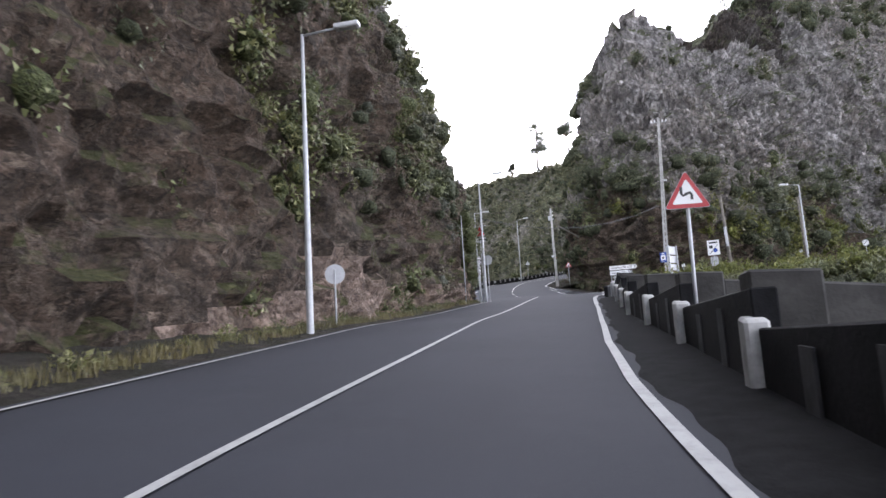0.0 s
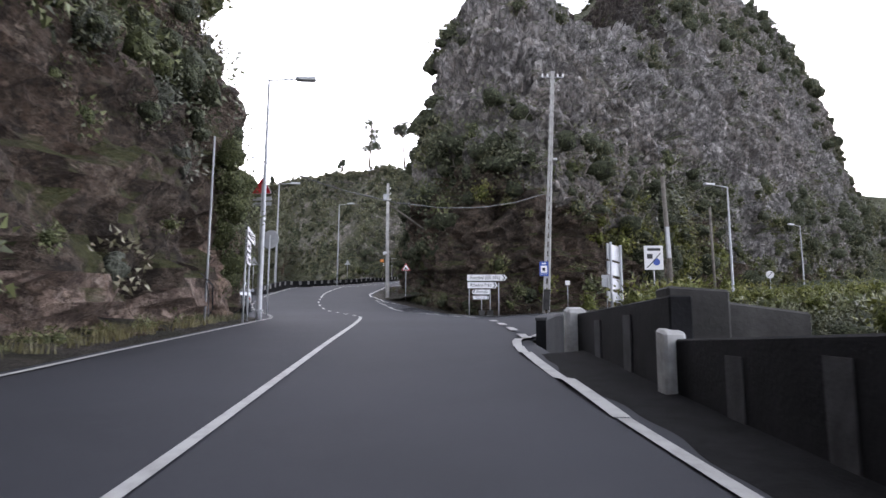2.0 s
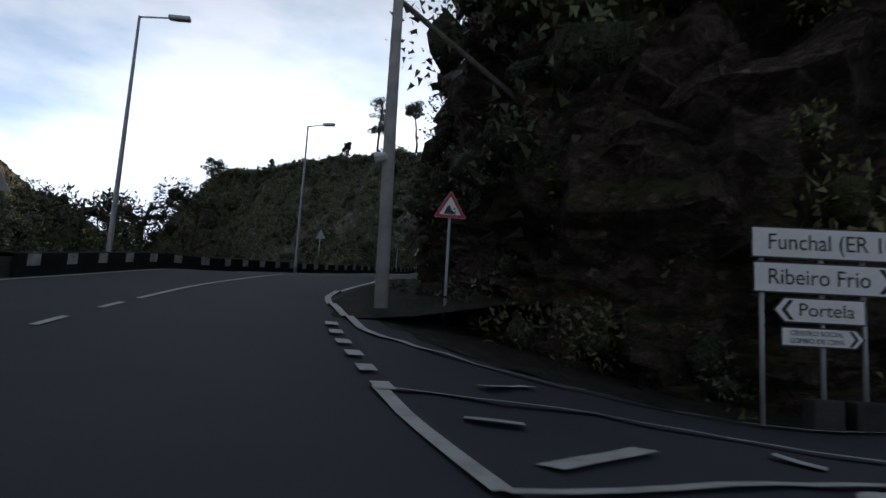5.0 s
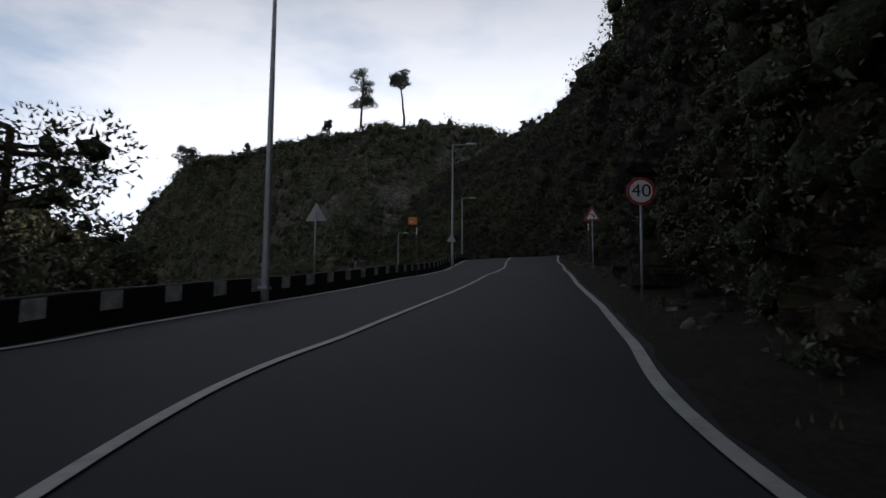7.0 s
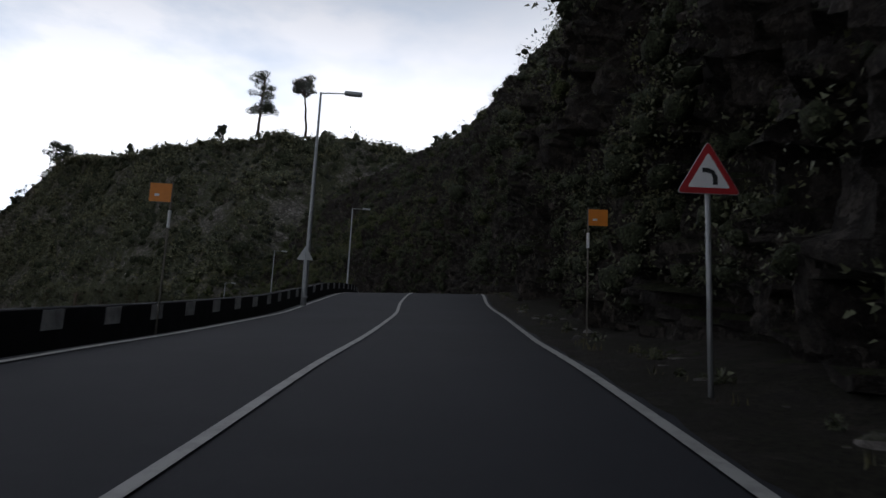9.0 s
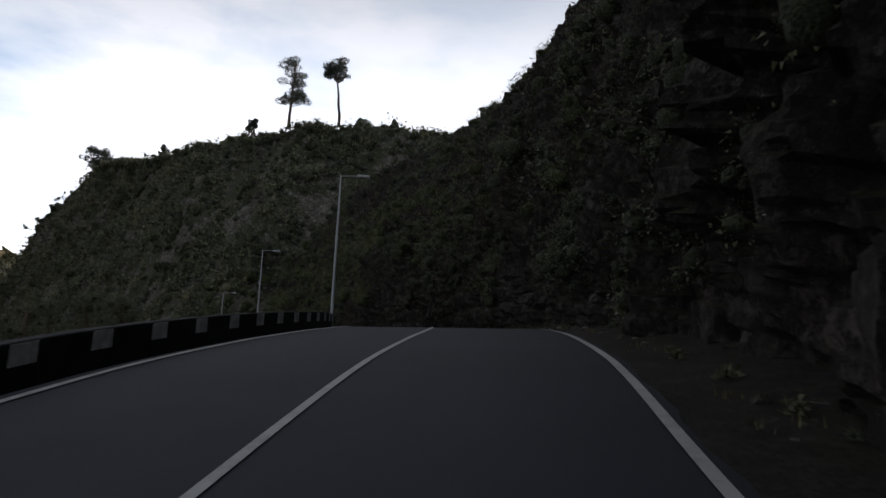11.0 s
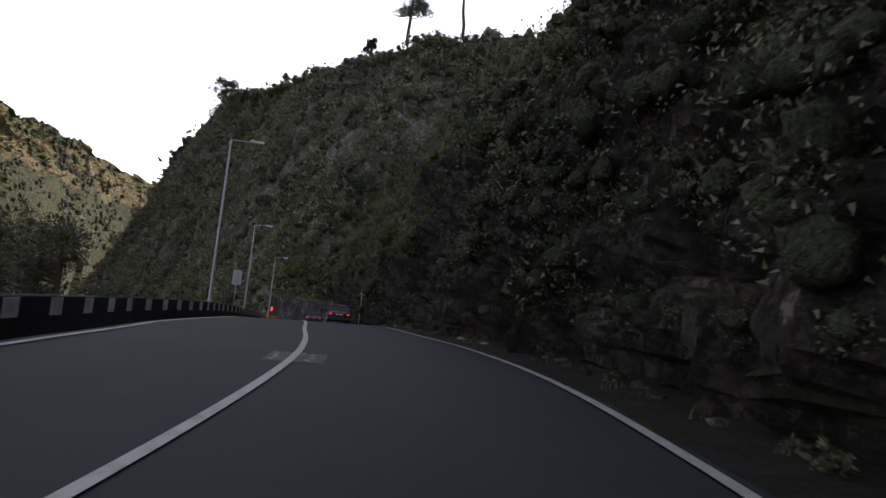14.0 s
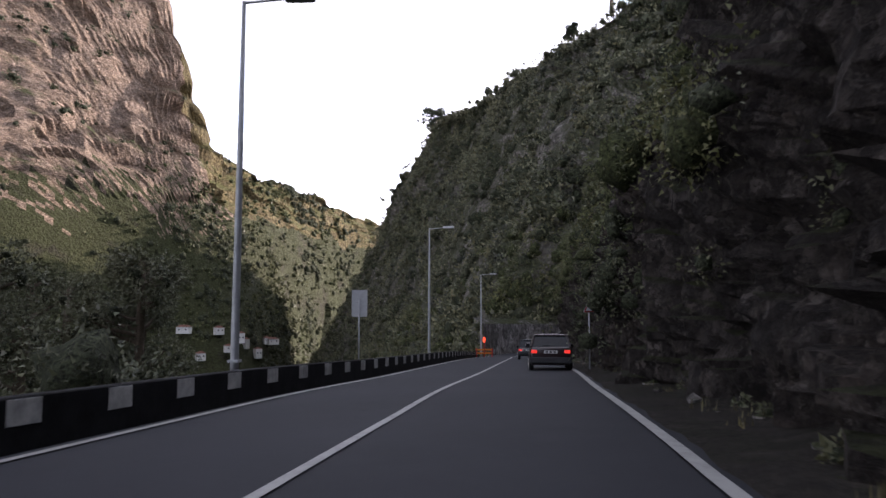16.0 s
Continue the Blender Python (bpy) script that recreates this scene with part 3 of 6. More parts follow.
# the side road, from the mouth of the junction to behind the bend
side_n = spline([(7.6, 36.5, 5.0), (9.2, 39.5, 5.6), (11.6, 42.2, 6.1), (16.5, 48.0, 6.85), (25, 55.8, 7.7), (36, 62.8, 8.75), (62, 73, 11.0)], 1.0)
side_f = spline([(11.2, 84, 10.25), (12.9, 76.5, 9.1), (14.8, 71.3, 8.15), (18.6, 68.7, 7.75), (25, 68.8, 8.2), (38, 78.5, 9.5), (62, 95, 12.0)], 1.0)
ku, kv = 60, 26
def resample(c, n):
    d = np.r_[0, np.cumsum(np.linalg.norm(np.diff(c, axis=0), axis=1))]
    return np.stack([np.interp(np.linspace(0, d[-1], n), d, c[:, i]) for i in range(3)], 1)
sn, sf = resample(side_n, ku), resample(side_f, ku)
t = np.linspace(0, 1, kv)[None, :, None]
grid = sn[:, None] * (1 - t) + sf[:, None] * t
gz = side_plane(grid[:, :, 0], grid[:, :, 1])
# meets the main road's edge at its height
for i in range(ku):
    for j in range(kv):
        p = grid[i, j]
        d = np.hypot(CENTRE[:, 0] - p[0], CENTRE[:, 1] - p[1])
        k = int(d.argmin())
        w = float(smooth01(d[k], 4.2, 11.0))
        fall = float(bank(CENTRE[k, 1])) * ((p[0] - CENTRE[k, 0]) * RIGHT[k, 0] + (p[1] - CENTRE[k, 1]) * RIGHT[k, 1])
        gz[i, j] = (CENTRE[k, 2] - 0.035 + fall) * (1 - w) + gz[i, j] * w
grid[:, :, 2] = gz
SIDE_GRID = grid.reshape(-1, 3)
side_road = mesh_object("side_road", SIDE_GRID, grid_faces(ku, kv), M_ASPHALT, smooth=True)
tagged(side_road, "dark asphalt side road leaving the junction", "road", kind="structure")


def side_z(x, y):
    d = (SIDE_GRID[:, 0] - x) ** 2 + (SIDE_GRID[:, 1] - y) ** 2
    k = np.argsort(d)[:4]
    w = 1 / (d[k] + 0.01)
    return float((SIDE_GRID[k, 2] * w).sum() / w.sum())


def surface_z(x, y):
    """Height of the asphalt at a plan point of the junction."""
    d = np.hypot(CENTRE[:, 0] - x, CENTRE[:, 1] - y)
    k = int(d.argmin())
    off = (x - CENTRE[k, 0]) * RIGHT[k, 0] + (y - CENTRE[k, 1]) * RIGHT[k, 1]
    hr = half_right(ARC[k])
    r = CENTRE[k, 2] + off * float(bank(CENTRE[k, 1])) + 0.02 * min(1.0, (hr + 0.55 - off) / (hr - 1.45)) if off < hr + 0.6 else -99
    return r if r > 0 and y < 39.5 else max(r, side_z(x, y))


def on_side(pts, step=0.4, dz=0.02):
    p = spline([(x, y, 0) for x, y in pts], step)
    return [(a[0], a[1], surface_z(a[0], a[1]) + dz) for a in p]


n0 = road_point(S_NOSE - 4, half_right(S_NOSE - 4))
paint_line("edge_line", "white edge line sweeping round into the side road", [on_side([(n0[0], n0[1]), (8.5, 38.3), (9.55, 40.2), (10.4, 41.5), (11.1, 42.7), (12.75, 45.1), (14.5, 47.3), (17.0, 50.2), (21.3, 54.4), (26.0, 58.2), (36, 64.6), (60, 74)], 0.4, 0.014)], 0.18)
p80 = road_point(arc_at_y(81), half_right(arc_at_y(81)))
p76 = road_point(arc_at_y(77.5), half_right(arc_at_y(77.5)))
paint_line("edge_line", "thin white line along the foot of the cliff", [on_side([(p80[0], p80[1]), (p76[0], p76[1]), (11.42, 72.4), (12.1, 70.2), (13.8, 69.2), (17.0, 68.4), (21.2, 67.4), (24.6, 67.2), (30.5, 70.6), (41.9, 81.6), (58, 92)]), along(arc_at_y(81), S_END, edge_r, 0.014)], 0.15)
paint_line("give_way_island", "white outlined triangle painted on asphalt", [on_side([(11.85, 51.7), (11.6, 53.7), (11.56, 55.44)]), on_side([(11.56, 55.44), (13.6, 55.1), (17.0, 54.6)]), on_side([(11.85, 51.7), (13.8, 52.5), (17.0, 54.6)])], 0.2)
paint_line("painted_arrow", "white arrow bars inside the painted triangle", [on_side([(12.3, 54.2), (14.2, 54.5)]), on_side([(12.25, 54.15), (12.7, 54.5)]), on_side([(12.3, 54.2), (12.85, 53.9)])], 0.24)
paint_line("lane_line", "white lane line on the side road", [on_side([(12.2, 62.96), (12.37, 61.1), (12.6, 60.0)]), on_side([(13.45, 60.33), (16.25, 60.93)]), on_side([(16.9, 61.85), (18.7, 61.6), (22.05, 61.1)])], 0.14)
paint_line("give_way_island", "white outlined triangle painted on asphalt", [on_side([(11.09, 67.27), (11.2, 65.8), (11.33, 64.29)]), on_side([(11.33, 64.29), (14.4, 65.1), (17.6, 65.6)]), on_side([(11.09, 67.27), (14.2, 66.9), (17.6, 65.6)])], 0.15)
paint_line("painted_arrow", "white bars inside the far painted triangle", [on_side([(11.9, 65.0), (13.0, 65.67)]), on_side([(11.7, 66.4), (12.2, 66.25)]), on_side([(14.45, 66.0), (14.75, 65.7)]), on_side([(12.32, 67.85), (13.1, 68.5)])], 0.24)
paint_line("edge_line", "white edge of the side road lane", [on_side([(22.3, 60.6), (30, 65.2), (39.6, 75.0)]), on_side([(24.5, 64.5), (31, 69.0)])], 0.13)

# the word on the side road, read by those who come from it
def road_word(text, centre, turn, size, stretch):
    for k, ch in enumerate(text):
        cu = bpy.data.curves.new("letter", "FONT")
        cu.body, cu.size, cu.align_x, cu.align_y = ch, size, "CENTER", "CENTER"
        tmp = bpy.data.objects.new("letter", cu)
        me = bpy.data.meshes.new_from_object(tmp)
        bpy.data.objects.remove(tmp)
        ca, sa = math.cos(radians(turn)), math.sin(radians(turn))
        for v in me.vertices:
            u, w = v.co.x + (k - 1.5) * size * 0.78, v.co.y * stretch
            x, y = centre[0] + u * ca - w * sa, centre[1] + u * sa + w * ca
            v.co = (x, y, surface_z(x, y) + 0.03)
        me.materials.clear()
        me.materials.append(M_LINE)
        tagged(new("road_letter", me), "large white letter painted on the side road", "road marking", kind="structure")


road_word("STOP", (15.25, 63.05), 95, 1.37, 2.0)

# grimy gutter along the foot of the parapet
M_GUTTER = plain("black_gutter_grime", (0.011, 0.011, 0.012), 0.95, vary=0.6, scale=3.5, bump=0.6)
for node in M_GUTTER.node_tree.nodes:
    if node.type == "BSDF_PRINCIPLED":
        node.inputs["Specular IOR Level"].default_value = 0.1
gutter = sweep("gutter", 0, arc_at_y(37.6), lambda s: [(half_right(s) + 0.2 + 0.06 * math.sin(s * 1.3) + 0.03 * math.sin(s * 4.1), 0.004), (half_right(s) + 0.42 + 0.05 * math.sin(s * 2.3), 0.022), (4.5, 0.035 + 0.012 * math.sin(s * 2.9)), (4.74, 0.07)], M_GUTTER, 0.25, smooth=True)
tagged(gutter, "black grimy gutter at the foot of the parapet", "gutter", kind="structure")
# verges between asphalt and rock
verge_l = sweep("verge_left", 0, LAY0 + 2, lambda s: [(-half_left(s) - 0.2, -0.03), (-half_left(s) - 0.8, 0.03 + 0.03 * math.sin(s * 1.7)), (-half_left(s) - 1.6, 0.12 + 0.05 * math.sin(s * 0.9)), (-half_left(s) - 3.6, 0.5), (-half_left(s) - 7, 0.6)], M_DIRT, 0.5, smooth=True)
tagged(verge_l, "dusty earth verge with tufts below the cliff", "verge", kind="structure")
verge_r = sweep("verge_right", arc_at_y(73.4), S_END, lambda s: [(half_right(s) + 0.2 + 0.04 * math.sin(s * 1.9) + 0.03 * math.sin(s * 5.3), 0.006), (half_right(s) + 0.9, 0.03 + 0.02 * math.sin(s * 2.1)), (half_right(s) + 1.7, 0.1 + 0.05 * math.sin(s * 1.1)), (half_right(s) + 3.2, 0.35), (half_right(s) + 7, 0.6)], M_DIRT, 0.5, smooth=True)
tagged(verge_r, "dark gravelly verge at the foot of the rock", "verge", kind="structure")
nose_in = resample(spline([(11.9, 76.5, 0), (11.95, 72.6, 0), (12.55, 70.75, 0), (13.95, 69.75, 0), (17, 68.85, 0), (21.2, 67.9, 0), (24.6, 67.7, 0), (30.3, 71.2, 0)], 0.5), 50)
nose_out = resample(spline([(17, 79, 0), (17, 75.5, 0), (17.6, 73.6, 0), (18.6, 72.6, 0), (20, 72.2, 0), (22.5, 72.2, 0), (25.5, 72.8, 0), (30, 76, 0)], 0.5), 50)
nose_t = np.linspace(0, 1, 9)[None, :, None]
nose_grid = (nose_in[:, None] * (1 - nose_t) + nose_out[:, None] * nose_t).reshape(-1, 3)
for k, p in enumerate(nose_grid):
    p[2] = surface_z(p[0], p[1]) + 0.012 + 0.28 * (k % 9) / 8.0 + 0.05 * math.sin(k * 1.7) * min(1, k % 9)
verge_nose = mesh_object("verge_nose", nose_grid, grid_faces(50, 9), M_DIRT, smooth=True)
tagged(verge_nose, "dark gravelly earth between side road and rock", "verge", kind="structure")
lay_by = sweep("lay_by", LAY0 - 1, LAY1 + 4, lambda s: [(-half_left(s) - 0.3, -0.035), (-half_left(s) - 3, -0.06), (-half_left(s) - 9.5, -0.12), (-half_left(s) - 10, -0.5)], M_ASPHALT, 1.0)
tagged(lay_by, "dark asphalt lay-by beside the road", "lay-by", kind="structure")

# ---- rock faces ----
CLIFF_L_BASE = [(-10.5, -70, -5), (-9.6, -35, -2), (-9.0, -10, 0.3), (-7.9, 8, 2.1), (-6.0, 17, 3), (-3.9, 27, 4), (-1.7, 36, 5), (0.3, 44, 5.8), (1.3, 48.5, 6.3), (2.75, 54.3, 6.7), (1.6, 56.6, 6.9), (-4, 58.5, 7), (-32, 65, 8)]
CLIFF_L_TOP = [(-24, -75, 26), (-20, -38, 34), (-18, -10, 37), (-16, 8, 38), (-13, 19, 38), (-10, 29, 37), (-7.6, 38, 36), (-6, 44, 34), (-5.6, 48, 32.5), (-6.4, 50.5, 29.5), (-8.5, 51, 26), (-14, 51, 25), (-36, 54, 28)]
cliff_left, CL_P, CL_N = loft("rock_cliff", CLIFF_L_BASE, CLIFF_L_TOP, [1.7] * 4 + [2.0, 1.9, 1.8, 1.7, 1.65, 2.5, 2.8, 2.0, 1.3], M_ROCK_BROWN, 0.4, 0.38, disp_near, seed=3)
faces_of(cliff_left, M_TUFF_PALE, lambda c: (c[:, 2] - np.interp(c[:, 1], CENTRE[:300, 1], CENTRE[:300, 2]) < 7.0 * (fbm(c / (6.0, 6.0, 3.5), 4, 95) - 0.2) * smooth_step(c[:, 1], 14, 30)) & (c[:, 1] < 53))
faces_of(cliff_left, M_ROCK_GREY, lambda c: (c[:, 2] > 22 + 16 * (fbm(c / 7.0, 3, 96) - 0.5)) & (c[:, 1] > 20))
tagged(cliff_left, "tall brown volcanic cliff with shrubs on its ledges", "cliff", kind="structure")

PEAK_BASE = [(165, 112, 18), (128, 121, 16.5), (109, 121, 15.5), (93, 112, 14.5), (70, 99, 12.5), (48, 87.5, 10.6), (34, 77, 9), (25, 70.4, 7.2), (19, 69.6, 6.8), (15.9, 70.9, 6.9), (14.2, 74.0, 7.2), (14.3, 79, 8.2), (16.2, 87, 10.0),
             (19.95, 96.7, 12.4), (25.05, 107.7, 13.9), (29.75, 117.6, 15.3), (35.15, 129.6, 17.2), (41.15, 144.1, 19), (44.85, 153.6, 19.9), (47.05, 165.1, 20.8), (48.05, 176.1, 21.1), (47.65, 186.1, 21.2), (46.65, 197.1, 20.9), (46.15, 212.1, 20.2), (44.55, 235.1, 19), (43.05, 256.1, 17.9), (43, 274, 16.9), (47, 288, 16.4), (62, 294, 16.2), (90, 296, 16.2)]
PEAK_TOP = [(168, 128, 34), (130, 137, 34), (112, 133, 37), (101.5, 133, 63), (82, 126, 68), (53, 110, 58), (38.5, 97, 45), (29.5, 95.5, 50), (25, 92, 46), (21.4, 88, 38), (21.2, 88.5, 38), (22, 90, 38), (28, 99, 44),
            (37, 107, 47), (43, 118, 48), (48, 129, 49), (53, 141, 51), (60, 156, 55), (65, 167, 57), (69, 178, 61), (72, 188, 63), (74, 200, 63), (75, 212, 62), (76, 228, 62), (76, 250, 64), (77, 270, 67), (79, 285, 70), (86, 297, 72), (98, 305, 80), (112, 312, 82)]
PEAK_POW = [1.2, 1.2, 1.3, 1.6, 1.8, 2.1, 2.3, 2.1, 1.9, 1.6, 1.6, 1.6, 1.8] + [2.3] * 4 + [2.0, 1.8, 1.65, 1.65, 1.65, 1.65, 1.7, 1.8, 2.0, 2.3] + [1.8] * 3
peak, PK_P, PK_N = loft("rock_peak", PEAK_BASE, PEAK_TOP, PEAK_POW, M_ROCK_GREY, 0.48, 0.5, disp_peak, back=None, seed=11, foot_power=1.45)
faces_of(peak, M_ROCK_BROWN, lambda c: c[:, 2] < 17 + 14 * (fbm(c / 6.0, 3, 99) - 0.5))
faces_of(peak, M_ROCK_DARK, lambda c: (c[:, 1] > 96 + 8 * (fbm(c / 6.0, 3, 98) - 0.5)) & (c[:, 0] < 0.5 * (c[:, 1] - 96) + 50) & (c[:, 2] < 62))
tagged(peak, "steep grey basalt peak and overgrown rock wall above the road", "mountain", kind="structure")

# the top between the peak's two faces
top_line = PK_P[:, -1]
i_nose = int(np.argmin(np.hypot(top_line[:, 0] - 21, top_line[:, 1] - 88)))
def even(c, n):
    d = np.r_[0, np.cumsum(np.linalg.norm(np.diff(c, axis=0), axis=1))]
    return np.stack([np.interp(np.linspace(0, d[-1], n), d, c[:, i]) for i in range(3)], 1)
ta, tb = even(top_line[:i_nose + 1][::-1], 120), even(top_line[i_nose:], 120)
tt = np.linspace(0, 1, 40)[None, :, None]
cap = (ta[:, None] * (1 - tt) + tb[:, None] * tt).reshape(-1, 3)
edge = np.minimum(tt, 1 - tt)[0, :, 0]
cap[:, 2] += np.tile(np.minimum(1, edge * 12), 120) * 5 * (fbm(cap / 9.0, 4, 77) - 0.35)
peak_top = mesh_object("peak_top", cap, grid_faces(120, 40), M_HILL, smooth=True)
tagged(peak_top, "scrub-covered rocky top of the peak", "mountain", kind="structure")

HILL_BASE = [(120, 318, 17), (85, 313, 16.5), (60, 310, 16.3), (44, 307, 16.2), (33, 300, 15.5), (24, 306, 8), (8, 330, -8), (-25, 400, -22), (-75, 500, -34), (-130, 560, -40)]
HILL_TOP = [(130, 330, 90), (105, 326, 84), (84, 334, 88), (66, 345, 91), (58, 358, 97), (50, 378, 100), (28, 430, 107), (-2, 500, 115), (-36, 556, 118), (-92, 600, 40)]
hill, HL_P, HL_N = loft("wooded_hill", HILL_BASE, HILL_TOP, [1.3, 1.3, 1.3, 1.2, 1.15, 1.1, 1.05, 0.95, 0.8, 0.8], M_HILL, 2.3, 2.2, disp_hill, back=(80, 25), seed=23)
tagged(hill, "dark wooded hillside with scattered rock outcrops", "hill", kind="structure")

# the far side of the valley
FAR_BASE = [(-260, 180, -22), (-190, 270, -25), (-150, 325, -28), (-120, 362, -30), (-100, 385, -32), (-92, 400, -33), (-88, 415, -34), (-86, 435, -35), (-100, 500, -38), (-125, 590, -40), (-135, 640, -40), (-110, 760, -35), (0, 900, -20)]
FAR_TOP = [(-420, 260, 180), (-330, 360, 260), (-270, 430, 330), (-235, 485, 320), (-195, 535, 215), (-180, 547, 160), (-168, 558, 125), (-158, 580, 112), (-150, 620, 108), (-142, 680, 104), (-132, 790, 99), (-90, 930, 94), (40, 1080, 90)]
far_mt, FM_P, FM_N = loft("far_mountain", FAR_BASE, FAR_TOP, [0.5, 0.5, 0.42, 0.4, 0.42, 0.55, 0.8, 0.95, 1.0, 1.0, 1.0, 1.0, 1.0], M_FAR, 1.9, 2.1, disp_far, back=(200, 90), seed=31)
faces_of(far_mt, M_FAR_GREEN, lambda c: c[:, 2] < np.interp(c[:, 1], [300, 420, 500, 545, 560], [84, 84, 80, 84, 400]) + 40 * (fbm(c / 30.0, 4, 91) - 0.5) + 10 * (fbm(c / (6.0, 6.0, 14.0), 3, 93) - 0.5) + 34 * (np.random.default_rng(94).random(len(c)) - 0.5))
# painted sunlight: gold grass only on the upper ridge
faces_of(far_mt, M_FAR_SUNLIT, lambda c: (c[:, 1] > 535) & (c[:, 2] > 74 + 50 * (fbm(c / 40.0, 4, 97) - 0.5)) & (c[:, 2] < np.interp(c[:, 1], [535, 560], [100, 400])))
tagged(far_mt, "far sunlit brown rock wall above a green valley slope", "mountain", kind="structure")


# ---- parts and things ----
def part(name, bm, material, parent=None, label="", smooth=False):
    me = bpy.data.meshes.new(name)
    bmesh.ops.recalc_face_normals(bm, faces=bm.faces)
    bm.to_mesh(me)
    bm.free()
    if smooth:
        me.polygons.foreach_set("use_smooth", np.ones(len(me.polygons), dtype=bool))
    me.materials.append(material)
    ob = new(name, me)
    if parent:
        ob.parent = parent
    if label:
        ob["label"] = label
    return ob


def bm_box(x0, x1, y0, y1, z0, z1, bevel=0.0, bm=None):
    bm = bm or bmesh.new()
    r = bmesh.ops.create_cube(bm, size=1.0)
    for v in r["verts"]:
        v.co = Vector(((x0 + x1) / 2 + v.co.x * (x1 - x0), (y0 + y1) / 2 + v.co.y * (y1 - y0), (z0 + z1) / 2 + v.co.z * (z1 - z0)))
    if bevel:
        bmesh.ops.bevel(bm, geom=list({e for v in r["verts"] for e in v.link_edges}), offset=bevel, segments=2, affect="EDGES", profile=0.6)
    return bm


def bm_tube(points, radii, seg=10, bm=None, caps=True):
    """A round bar through points, with a radius at each."""
    bm = bm or bmesh.new()
    pts = [Vector(p) for p in points]
    rings = []
    for i, p in enumerate(pts):
        d = (pts[min(i + 1, len(pts) - 1)] - pts[max(i - 1, 0)]).normalized()
        a = d.orthogonal().normalized() if abs(d.z) < 0.95 else Vector((1, 0, 0)).cross(d).normalized()
        b = d.cross(a)
        rings.append([bm.verts.new(p + (a * math.cos(k * 2 * math.pi / seg) + b * math.sin(k * 2 * math.pi / seg)) * radii[i]) for k in range(seg)])
    for r0, r1 in zip(rings, rings[1:]):
        for k in range(seg):
            bm.faces.new((r0[k], r0[(k + 1) % seg], r1[(k + 1) % seg], r1[k]))
    if caps:
        bm.faces.new(rings[0][::-1])
        bm.faces.new(rings[-1])
    return bm


def thing(name, label, category, group="", kind=""):
    return tagged(new(name), label, category, group, kind)


# street lamps: a tapered steel pole, a level arm and a flat luminaire
def street_lamp():
    lamp = thing("street_lamp", "tall grey steel street lamp with a flat head", "street lamp", "lamps along the road")
    part("pole", bm_tube([(0, 0, -0.4), (0, 0, 0.02), (0, 0, 4), (0, 0, 8.7)], [0.1, 0.1, 0.078, 0.045], 12), M_GALV, lamp, smooth=True)
    part("base_plate", bm_box(-0.13, 0.13, -0.13, 0.13, -0.05, 0.015, 0.006), M_GALV, lamp)
    part("arm", bm_tube([(0, 0, 8.66), (0.5, 0, 8.7), (1.1, 0, 8.74)], [0.035, 0.032, 0.03], 8), M_GALV, lamp, smooth=True)
    bm = bmesh.new()
    bm_box(1.0, 1.75, -0.14, 0.14, 8.69, 8.83, 0.04, bm)
    head = part("lamp_head", bm, M_LAMPHEAD, lamp, "flat pale grey luminaire")
    part("diffuser", bm_box(1.15, 1.68, -0.1, 0.1, 8.672, 8.692, 0.004), M_WHITEPAINT, head)
    return lamp


LAMP = street_lamp()
lamp_spots = [(3.58, 52.75, 6.75), (4.59, 86.4, 10.85), (11.46, 102.76, 13.0), (25.51, 134.44, 17.3), (38.0, 173.22, 21.3), (35.98, 205.94, 21.05), (33.23, 240.46, 19.25), (32.45, 272.57, 17.45), (-3.2, 22.3, 3.55)]
lamp_heights = [9.1, 8.5, 8.3, 8.6, 8.6, 8.7, 8.8, 8.9, 8.9]
for i, (p, tall) in enumerate(zip(lamp_spots, lamp_heights)):
    m = pose(*p, 0, 0, road_heading(arc_at_y(p[1])) + (5 if i % 2 else -3)) @ Matrix.Scale(tall / 8.7, 4)
    if i == 0:
        LAMP.matrix_basis = m
    else:
        copy_thing(LAMP, m)


# ---- walls beside the road ----
def block_between(a, b, thick, z0a, z0b, z1a, z1b, name, material, parent=None, bevel=0.02):
    """An upright slab from plan point a to b, with its own foot and top heights at either end."""
    a, b = Vector((a[0], a[1], 0)), Vector((b[0], b[1], 0))
    n = (b - a).normalized().cross(Vector((0, 0, 1))) * thick / 2
    bm = bmesh.new()
    vs = [bm.verts.new(p + Vector((0, 0, z))) for p, z in ((a - n, z0a), (a + n, z0a), (b + n, z0b), (b - n, z0b), (a - n, z1a), (a + n, z1a), (b + n, z1b), (b - n, z1b))]
    for f in ((0, 1, 2, 3), (4, 5, 6, 7), (0, 1, 5, 4), (1, 2, 6, 5), (2, 3, 7, 6), (3, 0, 4, 7)):
        bm.faces.new([vs[i] for i in f])
    if bevel:
        bmesh.ops.bevel(bm, geom=bm.edges[:], offset=bevel, segments=1, affect="EDGES")
    return part(name, bm, material, parent)


